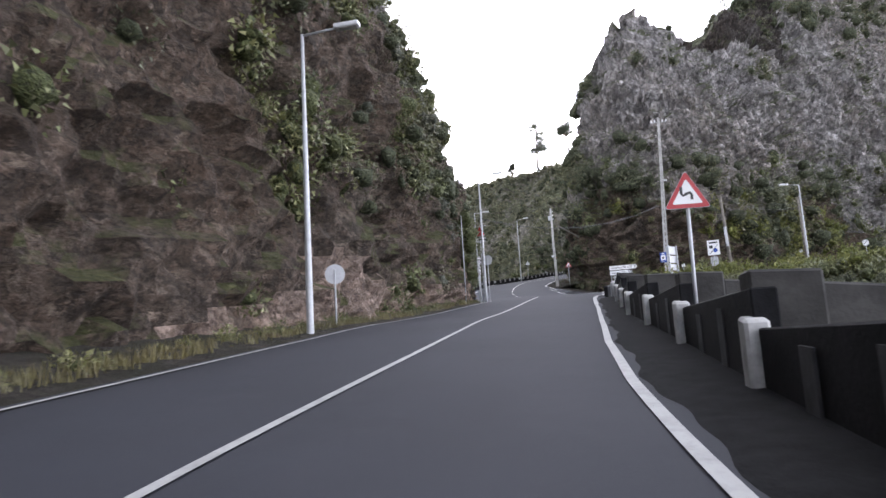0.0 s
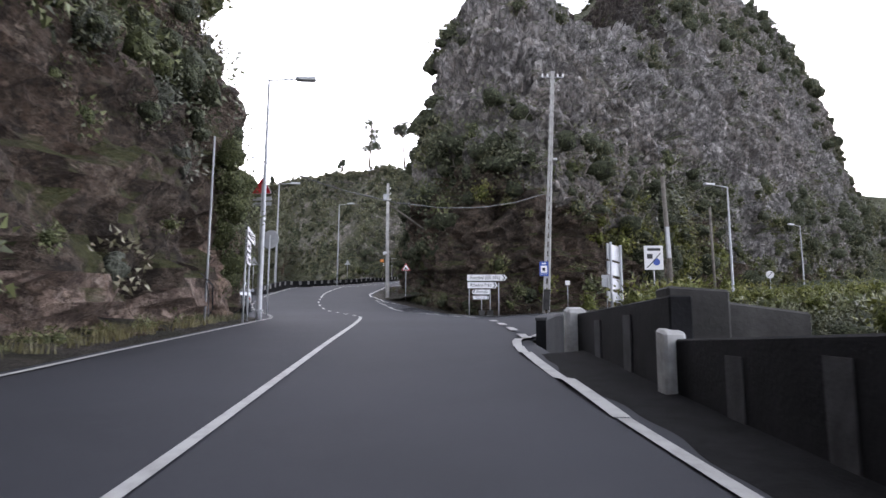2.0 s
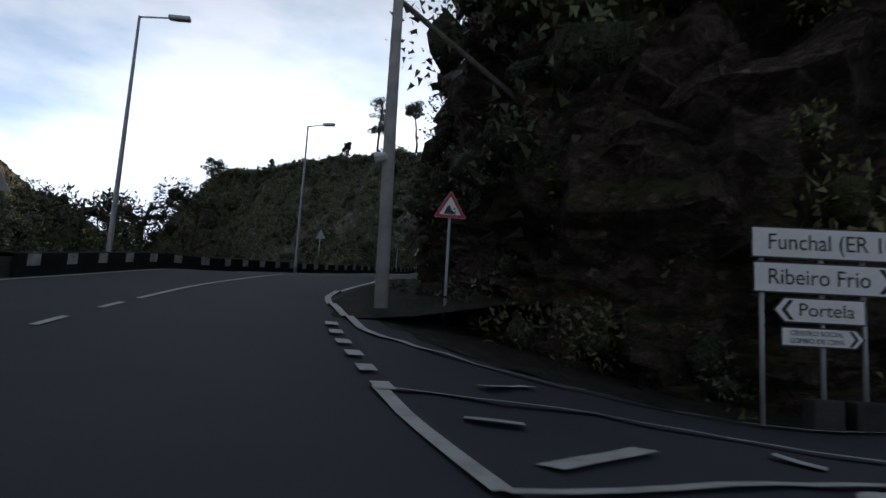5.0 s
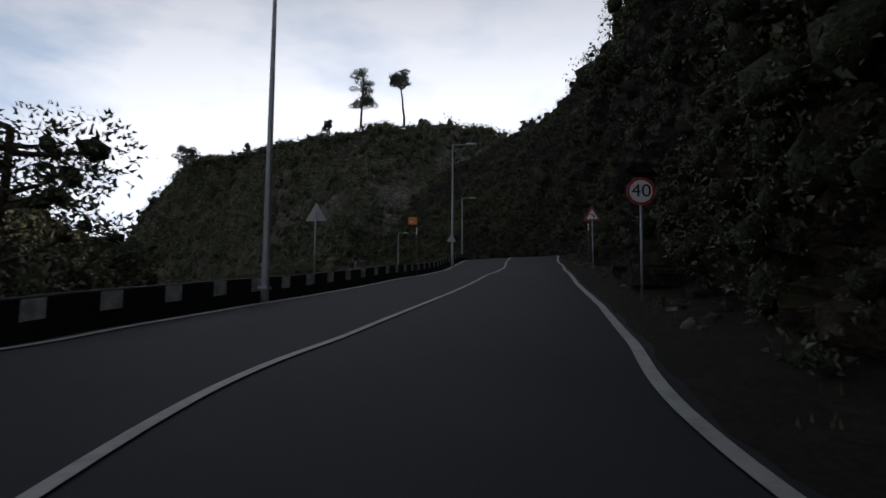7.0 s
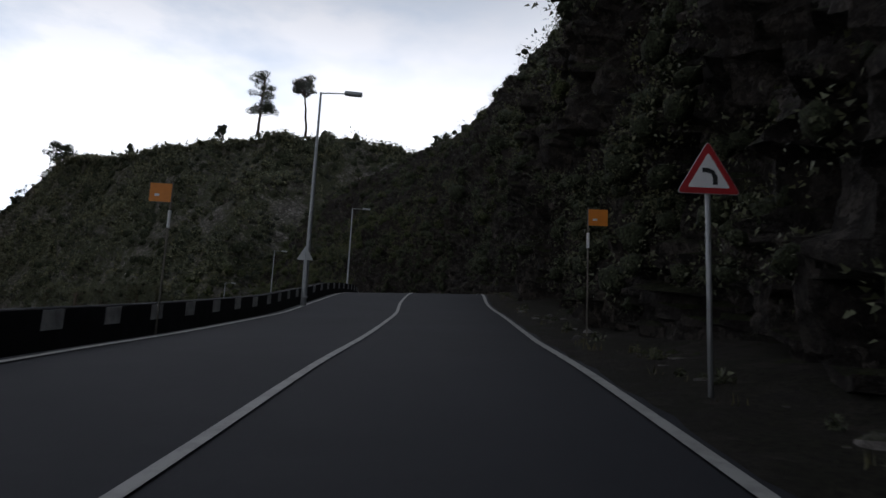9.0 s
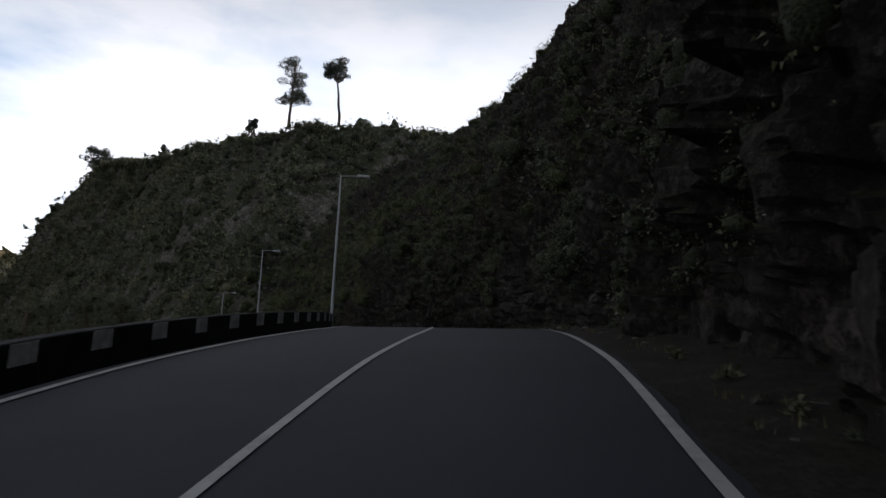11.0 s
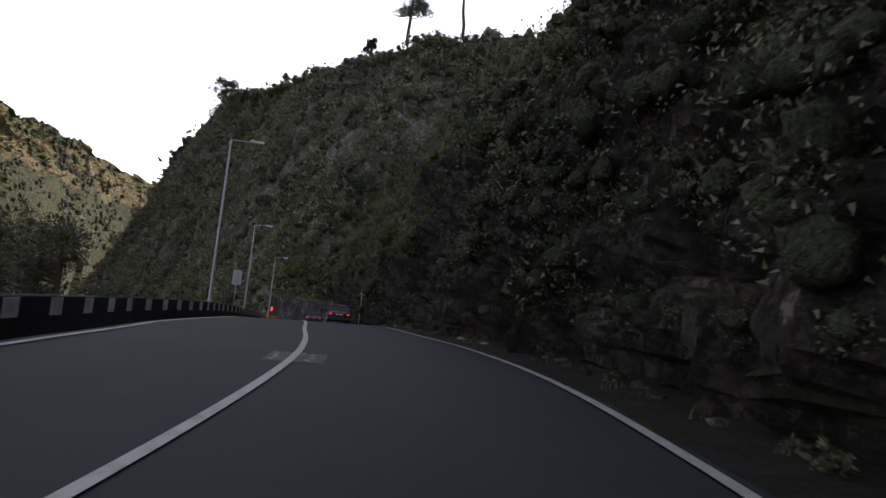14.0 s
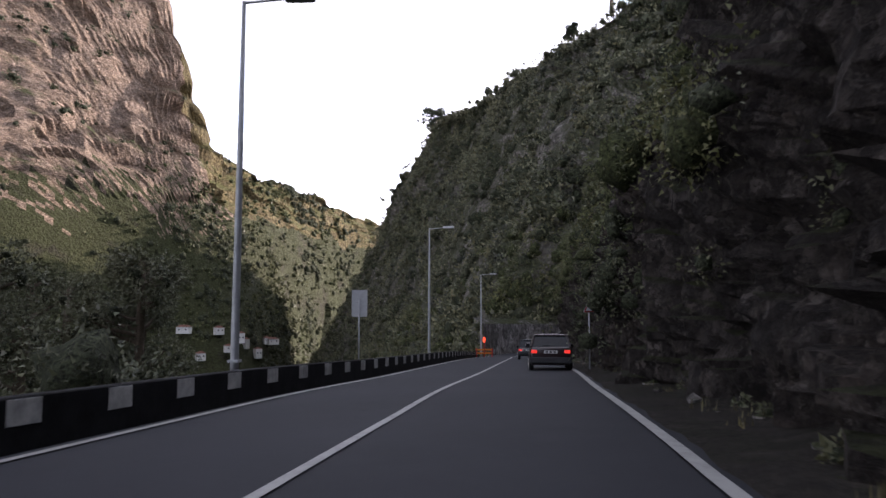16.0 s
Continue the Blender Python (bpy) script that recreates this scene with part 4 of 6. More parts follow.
M_STAIN = plain("faded_grey_paint", (0.075, 0.075, 0.079), 0.85, vary=0.5, scale=3.0, bump=0.3)
wall_right = thing("wall_right", "black-stained concrete parapet with white posts and stepped panels", "wall", kind="structure")
PANEL = 4.82
S_LAST = arc_at_y(38.4)
for k in range(-14, 0):
    s0, s1 = S_LAST + PANEL * k, S_LAST + PANEL * (k + 1)
    a, b = road_point(s0, 4.86), road_point(s1, 4.86)
    top = b[2] + 0.66
    block_between(a, b, 0.28, a[2] - 0.4, b[2] - 0.4, top - 0.05, top, "panel", M_BLACKWALL, wall_right)
    pa, pb = road_point(s0 - 0.16, 4.72), road_point(s0 + 0.16, 4.72)
    block_between(pa, pb, 0.26, pa[2] - 0.4, pb[2] - 0.4, pa[2] + 0.76, pb[2] + 0.78, "post", M_WHITEPAINT, wall_right, 0.035)
    for f in (0.34, 0.67):
        qa, qb = road_point(s0 + PANEL * f - 0.17, 4.717), road_point(s0 + PANEL * f + 0.17, 4.717)
        block_between(qa, qb, 0.03, qa[2] - 0.02, qb[2] - 0.02, top - 0.2, top - 0.18, "faded_patch", M_STAIN, wall_right, 0.0)
    ca, cb = road_point(s0 + 0.3, 4.74), road_point(s0 + 0.3, 5.5)
    block_between(ca, cb, 0.42, ca[2] - 0.5, cb[2] - 0.5, ca[2] + 1.26, ca[2] + 1.22, "pier", M_CONCRETE, wall_right, 0.03)
    da, db = road_point(s0 + 0.42, 5.51), road_point(s0 + 0.6, 6.7)
    block_between(da, db, 0.22, da[2] - 1.2, db[2] - 1.2, ca[2] + 1.1, ca[2] + 0.98, "back_wall", M_CONCRETE, wall_right, 0.03)
lp, lq = road_point(S_LAST - 0.18, 4.72), road_point(S_LAST + 0.18, 4.72)
block_between(lp, lq, 0.38, lp[2] - 0.4, lq[2] - 0.4, lp[2] + 0.76, lq[2] + 0.79, "post", M_WHITEPAINT, wall_right, 0.06)

# the low wall that goes on round the corner along the side road
wall_side = thing("wall_side", "low dark concrete wall with a pale coping along the side road", "wall", kind="structure")
w_line = spline([(x, y, surface_z(x, y) + h) for x, y, h in ((9.15, 38.7, 0.55), (9.9, 40.0, 0.52), (11.0, 41.6, 0.45), (13.0, 44.2, 0.28), (15.2, 47.0, 0.14), (18.8, 51.0, 0.14), (25.5, 57.0, 0.14), (37, 63.2, 0.2), (62, 73, 0.2))], 1.6)
for a, b in zip(w_line[:-1], w_line[1:]):
    block_between(a, b, 0.2, a[2] - 1.6, b[2] - 1.6, a[2] - 0.07, b[2] - 0.07, "panel", M_BLACKWALL, wall_side, 0.0)
    block_between(a, b, 0.24, a[2] - 0.068, b[2] - 0.068, a[2], b[2], "coping", M_STAIN, wall_side, 0.01)

# left parapet, dark with painted white blocks
wall_left = thing("wall_left", "dark concrete parapet painted with alternating white blocks", "wall", kind="structure")
S_W0, S_W1 = arc_at_y(79.5), arc_at_y(274)


def wall_off(s):
    return -half_left(s) - 0.9


sweep("parapet", S_W0, S_W1, lambda s: [(wall_off(s) + 0.2, -0.5), (wall_off(s) + 0.17, 0.16), (wall_off(s) + 0.17, 0.6), (wall_off(s) + 0.15, 0.62), (wall_off(s) - 0.15, 0.62), (wall_off(s) - 0.17, 0.6), (wall_off(s) - 0.17, 0.18), (wall_off(s) - 0.15, -1.5)], M_BLACKWALL, 1.0, parent=wall_left)
s = S_W0 + (arc_at_y(198.0) - 0.31 - S_W0) % 2.03
while s < S_W1 - 1:
    a, b = road_point(s, wall_off(s) + 0.165), road_point(s + 0.62, wall_off(s + 0.62) + 0.165)
    block_between(a, b, 0.03, a[2] + 0.26, b[2] + 0.26, a[2] + 0.59, b[2] + 0.59, "white_block", M_WHITEPAINT, wall_left, 0.005)
    s += 2.03
# the flank where the parapet begins beside the lay-by
fa, fb = road_point(S_W0 + 0.3, wall_off(S_W0)), road_point(S_W0 - 3.2, wall_off(S_W0) - 2.2)
block_between(fa, fb, 0.3, fa[2] - 0.5, fb[2] - 0.6, fa[2] + 0.52, fb[2] + 0.2, "wing", M_CONCRETE, wall_left)

# ---- signs and posts ----
M_WHITE = plain("sign_white", (0.82, 0.82, 0.82), 0.45, vary=0.08, scale=8)
M_RED = plain("sign_red", (0.42, 0.02, 0.025), 0.45, vary=0.12, scale=8)
M_BLACK = plain("sign_black", (0.015, 0.015, 0.016), 0.5, vary=0.1)
M_BLUE = plain("sign_blue", (0.02, 0.07, 0.36), 0.45, vary=0.1)
M_ORANGE = plain("sign_orange", (0.75, 0.24, 0.015), 0.5, vary=0.12)
M_SIGNBACK = plain("sign_back_grey", (0.42, 0.43, 0.44), 0.5, 0.2, vary=0.15)
M_WOODPOLE = plain("old_wooden_pole", (0.2, 0.18, 0.155), 0.9, vary=0.4, scale=5, bump=0.4)
M_POLECON = plain("pale_concrete_pole", (0.45, 0.44, 0.42), 0.85, vary=0.3, scale=2.5, bump=0.2)
M_RUBBER = plain("black_rubber", (0.02, 0.02, 0.021), 0.85, vary=0.2)


def plate(outline, depth, y=0.0):
    """A flat sheet in the xz plane, facing -y."""
    bm = bmesh.new()
    f = [bm.verts.new((x, y, z)) for x, z in outline]
    g = [bm.verts.new((x, y + depth, z)) for x, z in outline]
    n = len(f)
    bm.faces.new(f)
    bm.faces.new(g[::-1])
    for i in range(n):
        bm.faces.new((f[i], g[i], g[(i + 1) % n], f[(i + 1) % n]))
    return bm


def rounded(points, r, seg=4):
    """An outline with rounded corners."""
    out, n = [], len(points)
    for i in range(n):
        p, a, b = Vector(points[i]), Vector(points[i - 1]), Vector(points[(i + 1) % n])
        u, v = (a - p).normalized(), (b - p).normalized()
        s, e = p + u * r, p + v * r
        for k in range(seg + 1):
            t = k / seg
            q = s * (1 - t) ** 2 + p * 2 * t * (1 - t) + e * t * t
            out.append((q.x, q.y))
    return out


def triangle(side, z, r=0.06):
    h = side * 0.866
    return rounded([(-side / 2, z - h / 3), (side / 2, z - h / 3), (0, z + h * 2 / 3)], r)


def circle(radius, z, seg=28, x=0.0):
    return [(x + radius * math.cos(2 * math.pi * k / seg), z + radius * math.sin(2 * math.pi * k / seg)) for k in range(seg)]


def rect(x0, x1, z0, z1, r=0.02):
    return rounded([(x0, z0), (x1, z0), (x1, z1), (x0, z1)], r, 3)


def lettering(text, size, x, z, y, parent, material=M_BLACK, width=None, name="lettering", depth=0.002):
    cu = bpy.data.curves.new("lettering", "FONT")
    cu.body, cu.size, cu.extrude, cu.align_x, cu.align_y = text, size, depth, "CENTER", "CENTER"
    ob = bpy.data.objects.new("lettering", cu)
    me = bpy.data.meshes.new_from_object(ob)
    bpy.data.objects.remove(ob)
    co = np.empty(len(me.vertices) * 3, dtype=np.float32)
    me.vertices.foreach_get("co", co)
    co = co.reshape(-1, 3)
    fit_x = 1.0 if not width else width / max(1e-6, float(np.ptp(co[:, 0])))
    out = np.stack([x + (co[:, 0] - (co[:, 0].max() + co[:, 0].min()) / 2) * fit_x, y - co[:, 2], z + co[:, 1]], 1)
    me.vertices.foreach_set("co", out.ravel())
    me.update()
    me.materials.clear()
    me.materials.append(material)
    t = new(name, me)
    t.parent = parent
    return t


def post(parent, top, radius=0.03, foot=-0.3, y=0.04, x=0.0):
    return part("post", bm_tube([(x, y, foot), (x, y, top)], [radius, radius], 10), M_GALV, parent, smooth=True)


def warning_sign(symbol, label, height=2.5, side=0.66):
    """A red-edged white triangle on a post; symbol is a list of outlines in black."""
    t = thing("warning_sign", label, "road sign")
    post(t, height + 0.1)
    b = part("plate", plate(triangle(side, height), 0.02, 0.0), M_SIGNBACK, t)
    part("red_border", plate(triangle(side - 0.02, height), 0.004, -0.004), M_RED, b)
    part("white_field", plate(triangle(side * 0.66, height, 0.03), 0.004, -0.008), M_WHITE, b)
    for o in symbol:
        part("symbol", plate([(x * side, height + z * side) for x, z in o], 0.003, -0.011), M_BLACK, b)
    return t


def stroke(pts, w):
    """An outline of a bent bar."""
    p = np.array(pts, float)
    t = np.gradient(p, axis=0)
    t /= np.linalg.norm(t, axis=1)[:, None]
    n = np.stack([-t[:, 1], t[:, 0]], 1) * w / 2
    return [tuple(q) for q in np.vstack([p + n, (p - n)[::-1]])]


double_bend = [stroke([(-0.12, 0.2), (-0.12, 0.06), (-0.09, 0.0), (0.0, 0.04), (0.07, 0.06), (0.1, 0.0), (0.1, -0.1)], 0.06)]
left_bend = [stroke([(0.1, -0.14), (0.1, -0.02), (0.06, 0.06), (-0.02, 0.09), (-0.1, 0.09)], 0.075)]
rock_fall = [[(-0.2, -0.17), (0.2, -0.17), (0.02, -0.02), (-0.02, 0.12), (-0.1, 0.05)], circle(0.03, 0.0, 8, 0.12), circle(0.025, -0.09, 8, 0.16)]


def place(ob, x, y, z, turn=0.0, lean=0.0):
    ob.matrix_basis = pose(x, y, z, 0, lean, turn)
    return ob


place(warning_sign(double_bend, "red and white triangular double bend warning sign on a post", 2.35, 0.72), 4.75, 12.9, 2.75, -10, 1)
place(warning_sign(left_bend, "red and white triangular bend warning sign by the cliff", 2.5, 0.74), 25.16, 111.44, 14.45, -24, 0)
place(warning_sign(rock_fall, "red and white triangular rockfall warning sign", 2.75, 0.68), 13.45, 74.12, 8.47, -8)
place(warning_sign(left_bend, "small triangular warning sign on a post in the scrub", 2.1, 0.6), 44.6, 218.3, 20.3, 40)


def sign_back(outline, label, height, name="road_sign", category="road sign"):
    t = thing(name, label, category)
    post(t, height + 0.15, y=-0.035)
    p = part("plate", plate(outline, 0.02, 0.0), M_SIGNBACK, t)
    part("rail", plate(rect(-0.2, 0.2, height - 0.02, height + 0.02, 0.004), 0.015, -0.02), M_GALV, p)
    return t


place(sign_back(triangle(0.72, 1.95), "grey back of a triangular sign beside the parapet", 1.95), 2.85, 80.8, 10.1, -8)
place(sign_back(triangle(0.72, 1.95), "grey back of a triangular sign beside the parapet", 1.95), 13.07, 107.3, 13.75, -24)
place(sign_back(triangle(0.7, 1.9), "grey back of a triangular sign on a lamp pole", 1.9), 25.36, 134.2, 17.1, -24)
place(sign_back(circle(0.35, 2.1), "grey back of a round sign on the verge", 2.1), -3.07, 26.2, 3.7, 8)
place(sign_back(circle(0.36, 2.6), "grey back of a round sign by the cliff's end", 2.6), 3.88, 52.95, 6.88, -28)
high = sign_back(triangle(0.8, 4.95), "faded red triangle with small plates high on a post", 4.95)
part("red_face", plate(triangle(0.78, 4.95), 0.004, -0.06), M_RED, high, "faded red face")
for z in (4.52, 4.3):
    part("small_plate", plate(rect(-0.4, 0.4, z - 0.07, z + 0.07, 0.01), 0.02, 0.0), M_SIGNBACK, high)
part("crossbar", bm_tube([(-0.45, -0.03, 5.45), (0.5, -0.03, 5.45)], [0.02, 0.02], 6), M_GALV, high)
place(high, 3.5, 53.9, 6.75, -24)
place(sign_back(rect(-0.31, 0.31, 1.85, 2.9, 0.03), "grey back of a rectangular board on the parapet", 2.4), 35.7, 216.5, 20.2, 6)
place(sign_back(rect(-0.35, 0.35, 1.75, 2.6, 0.03), "grey back of a square board on a post", 2.2), 27.2, 70.4, 8.17, -20)
place(sign_back(circle(0.3, 2.25), "grey back of a round sign beside the side road", 2.25), 41.7, 82.3, 9.95, -25)


def disc_sign(label, r, height, inner):
    t = thing("round_sign", label, "road sign")
    post(t, height + 0.1)
    b = part("plate", plate(circle(r, height), 0.02), M_SIGNBACK, t)
    part("red_ring" if inner else "white_field", plate(circle(r * 0.98, height), 0.004, -0.004), M_RED if inner else M_WHITE, b)
    if inner:
        part("white_field", plate(circle(r * 0.8, height), 0.004, -0.008), M_WHITE, b)
    return t, b


forty, fb_ = disc_sign("round speed limit sign, black 40 in a red ring", 0.33, 2.35, True)
lettering("40", 0.42, 0, 2.35, -0.012, fb_, width=0.44)
place(forty, 19.7, 98.6, 12.77, -20, 1)
dd, db = disc_sign("white round sign with a dark diagonal bar", 0.33, 2.2, False)
part("bar", plate([(-0.2, 2.0), (-0.16, 1.97), (0.2, 2.4), (0.16, 2.43)], 0.003, -0.008), M_BLACK, db)
place(dd, 45.7, 76.3, 9.85, -40)


def arrow_outline(x0, x1, z0, z1, right):
    m = (z0 + z1) / 2
    d = (z1 - z0) * 0.42
    return [(x0, z0), (x1 - d, z0), (x1, m), (x1 - d, z1), (x0, z1)] if right else [(x0 + d, z0), (x1, z0), (x1, z1), (x0 + d, z1), (x0, m)]


def chevron(x, z, h, right):
    k = 1 if right else -1
    return [(x, z + h / 2), (x + k * h * 0.22, z + h / 2), (x + k * h * 0.6, z), (x + k * h * 0.22, z - h / 2), (x, z - h / 2), (x + k * h * 0.36, z)]


def arrow_board(parent, text, x0, x1, z0, z1, right, y=0.0, bars=0):
    b = part("arrow_board", plate(arrow_outline(x0, x1, z0, z1, right), 0.025, y), M_BLACK, parent, "white arrow-shaped direction board")
    e = 0.02
    part("white_field", plate(arrow_outline(x0 + e * (1 if right else 1.4), x1 - e * (1.4 if right else 1), z0 + e, z1 - e, right), 0.004, y - 0.004), M_WHITE, b)
    h = z1 - z0
    part("chevron", plate(chevron(x1 - h * 0.78 if right else x0 + h * 0.78, (z0 + z1) / 2, h * 0.78, right), 0.003, y - 0.007), M_BLACK, b)
    cx = (x0 + x1) / 2 - (h * 0.28 if right else -h * 0.28)
    w = (x1 - x0) - h * 1.25
    if bars:
        for k in range(2):
            lettering(text[k], h * 0.34, cx, z0 + h * (0.68 - 0.38 * k), y - 0.008, b, width=w * 0.92)
    else:
        lettering(text, h * 0.72, cx, (z0 + z1) / 2, y - 0.008, b, width=w * 0.92)
    return b


dirs = thing("direction_sign", "stack of white arrow-shaped direction boards on steel posts", "road sign")
for x in (0.15, 0.95, 1.5, 2.05):
    part("post", bm_tube([(x, 0.06, -0.4), (x, 0.06, 2.0 if x < 1.7 else 1.9)], [0.035, 0.035], 8), M_GALV, dirs, smooth=True)
arrow_board(dirs, "Funchal (ER 103)", 0.0, 2.62, 1.98, 2.42, True)
arrow_board(dirs, "Ribeiro Frio", 0.02, 2.02, 1.5, 1.93, True)
arrow_board(dirs, "Portela", 0.28, 1.5, 1.1, 1.45, False)
arrow_board(dirs, ("CENTRO SOCIAL", "LOMBO DE CIMA"), 0.38, 1.48, 0.78, 1.05, True, bars=1)
for x in (0.95, 1.5):
    part("footing", bm_box(x - 0.2, x + 0.2, -0.1, 0.25, -0.35, 0.1, 0.03), M_CONCRETE, dirs)
place(dirs, 16.4, 68.75, 7.85, -18)

dirs2 = thing("direction_sign", "white arrow direction boards beside the lamp at the lay-by", "road sign")
for x in (0.25, 1.3):
    part("post", bm_tube([(x, 0.06, -0.4), (x, 0.06, 3.1)], [0.035, 0.035], 8), M_GALV, dirs2, smooth=True)
arrow_board(dirs2, "Funchal (ER 103)", 0.0, 2.3, 2.8, 3.2, True)
arrow_board(dirs2, "Portela", 0.05, 1.25, 2.35, 2.75, True)
arrow_board(dirs2, "Santana", 0.0, 1.25, 1.9, 2.3, False)
place(dirs2, 3.1, 50.2, 6.3, 84)

# the boards by the side road, seen from their backs
info = thing("information_board", "stack of pale route boards on two posts, seen from behind", "road sign")
for x in (-0.45, 0.45):
    part("post", bm_tube([(x, 0, -1.0), (x, 0, 2.5)], [0.05, 0.05], 8), M_GALV, info, smooth=True)
for z0, z1 in ((1.9, 2.45), (1.35, 1.82), (0.85, 1.25), (0.4, 0.75)):
    part("board", plate(rect(-0.62, 0.62, z0, z1, 0.02), 0.03, 0.06), M_SIGNBACK, info)
place(info, 15.9, 48.05, 6.6, 39)
zone = thing("zone_sign", "white square no-parking board with dark pictograms", "road sign")
post(zone, 3.0)
zb = part("plate", plate(rect(-0.42, 0.42, 2.0, 3.1, 0.03), 0.025), M_WHITE, zone)
part("symbol", plate(circle(0.16, 2.35, 20, 0.12), 0.003, -0.004), M_BLUE, zb)
part("symbol", plate(rect(-0.3, -0.05, 2.5, 2.72), 0.003, -0.004), M_BLACK, zb)
part("symbol", plate(rect(-0.28, 0.3, 2.86, 2.98), 0.003, -0.004), M_BLACK, zb)
part("symbol", plate(stroke([(-0.3, 2.1), (0.0, 2.4), (0.3, 2.75)], 0.04), 0.003, -0.007), M_BLACK, zb)
place(zone, 20.7, 53.44, 6.95, -18)
small = thing("small_sign", "small yellow-green plate on a thin post", "road sign")
post(small, 2.2, 0.025)
part("plate", plate(rect(-0.16, 0.16, 1.95, 2.25), 0.02), M_WHITE, small)
place(small, 23.7, 69.3, 7.9, -20)

# cafe sign on the big pole
cafe = thing("cafe_sign", "blue cafe sign with a cup symbol fixed to the concrete pole", "sign")
cb_ = part("plate", plate(rect(-0.3, 0.3, 0, 0.95, 0.04), 0.03), M_BLUE, cafe)
part("white_field", plate(rect(-0.21, 0.21, 0.22, 0.68, 0.02), 0.004, -0.004), M_WHITE, cb_)
part("cup", plate(rounded([(-0.1, 0.36), (0.06, 0.36), (0.09, 0.54), (-0.13, 0.54)], 0.03), 0.003, -0.008), M_BLACK, cb_)
part("saucer", plate(rect(-0.15, 0.12, 0.31, 0.335, 0.01), 0.003, -0.008), M_BLACK, cb_)
lettering("CASA DE CHA", 0.11, 0, 0.12, -0.008, cb_, M_WHITE, width=0.5)
part("header_bar", plate(rect(-0.14, 0.14, 0.78, 0.86, 0.01), 0.003, -0.004), M_WHITE, cb_)
place(cafe, 21.45, 68.0, 10.25, -20)

# orange works boards
for x, y, z, turn, w, side in ((28.95, 119.2, 14.87, -26, 0.46, 1), (19.65, 121.1, 14.52, -22, 0.46, -1)):
    o = thing("works_board", "orange roadworks board on a thin pole", "road sign")
    part("pole", bm_tube([(0, 0.03, -0.6), (0, 0.03, 3.75)], [0.022, 0.02], 8), M_WOODPOLE, o, smooth=True)
    part("sleeve", bm_tube([(0, 0.03, 2.75), (0, 0.03, 3.12)], [0.035, 0.035], 8), M_WHITE, o)
    ob_ = part("board", plate(rect(0 if side > 0 else -w, w if side > 0 else 0, 3.3, 3.7, 0.01), 0.02), M_ORANGE, o)
    part("mark", plate(rect(side * w * 0.5 - 0.12, side * w * 0.5 - 0.02, 3.42, 3.47, 0.005), 0.003, -0.004), M_WHITE, ob_)
    place(o, x, y, z, turn)

# ---- poles and wires ----
cable_pole = thing("cable_pole", "thin grey pole with a drooping cable on the cliff face", "pole")
part("pole", bm_tube([(0, 0, -2.4), (0, 0, 4.4)], [0.035, 0.03], 8), M_GALV, cable_pole, smooth=True)
part("cable", bm_tube([(0, 0, -0.3), (0.1, -0.3, -0.7), (0.15, -0.8, -1.4), (0.3, -1.2, -1.2), (0.35, -2.4, -0.6), (0.2, -4.5, -0.5)], [0.018] * 6, 5), M_BLACK, cable_pole)
place(cable_pole, 2.0, 48.3, 7.6, 0)

pole_c = thing("utility_pole", "tall pale concrete utility pole with step holes", "utility pole")
bm = bmesh.new()
for sx in (-1, 1):
    bm_tube([(sx * 0.16, 0, -0.5), (sx * 0.1, 0, 8), (sx * 0.05, 0, 16.6)], [0.11, 0.09, 0.07], 6, bm)
part("shaft", bm, M_POLECON, pole_c)
for k in range(26):
    part("rung", bm_box(-0.16, 0.16, -0.07, 0.07, 0.5 + k * 0.62, 0.72 + k * 0.62), M_POLECON, pole_c)
part("cap", bm_box(-0.13, 0.13, -0.1, 0.1, 16.5, 16.8, 0.02), M_POLECON, pole_c)
part("crossarm", bm_tube([(-0.75, 0, 16.4), (0.75, 0, 16.4)], [0.04, 0.04], 6), M_GALV, pole_c)
for x in (-0.7, -0.35, 0.35, 0.7):
    part("insulator", bm_tube([(x, 0, 16.4), (x, 0, 16.5), (x, 0, 16.65)], [0.05, 0.07, 0.04], 8), M_WHITE, pole_c)
part("meter_box", bm_box(-0.2, 0.2, -0.42, -0.16, 0.25, 1.6, 0.03), M_CONCRETE, pole_c, "grey meter box at the pole's foot")
part("bracket_lamp", bm_box(0.2, 0.45, -0.35, -0.1, 10.4, 10.55, 0.03), M_LAMPHEAD, pole_c)
place(pole_c, 21.8, 68.6, 7.8, -20, 2.5)

pole_b = thing("utility_pole", "weathered utility pole with wires and a slanting brace", "utility pole")
part("shaft", bm_tube([(0, 0, -0.5), (0, 0, 5), (0.05, 0, 9.3)], [0.15, 0.13, 0.1], 12), M_POLECON, pole_b, smooth=True)
part("brace", bm_tube([(0.05, 0.05, 7.8), (2.9, 0.7, 5.9)], [0.07, 0.07], 8), M_WOODPOLE, pole_b)
part("bracket", bm_box(-0.3, 0.1, -0.1, 0.1, 8.0, 8.5, 0.03), M_GALV, pole_b)
part("lamp", bm_tube([(-0.3, -0.1, 4.1), (-0.1, -0.1, 4.15), (0.05, 0, 4.1)], [0.12, 0.1, 0.05], 8), M_LAMPHEAD, pole_b)
for z in (8.9, 8.5, 8.1):
    part("insulator", bm_tube([(0.08, 0, z), (0.22, 0, z), (0.24, 0, z + 0.1)], [0.025, 0.03, 0.05], 8), M_WHITE, pole_b)
place(pole_b, 12.3, 74.9, 8.2, -10, -1)

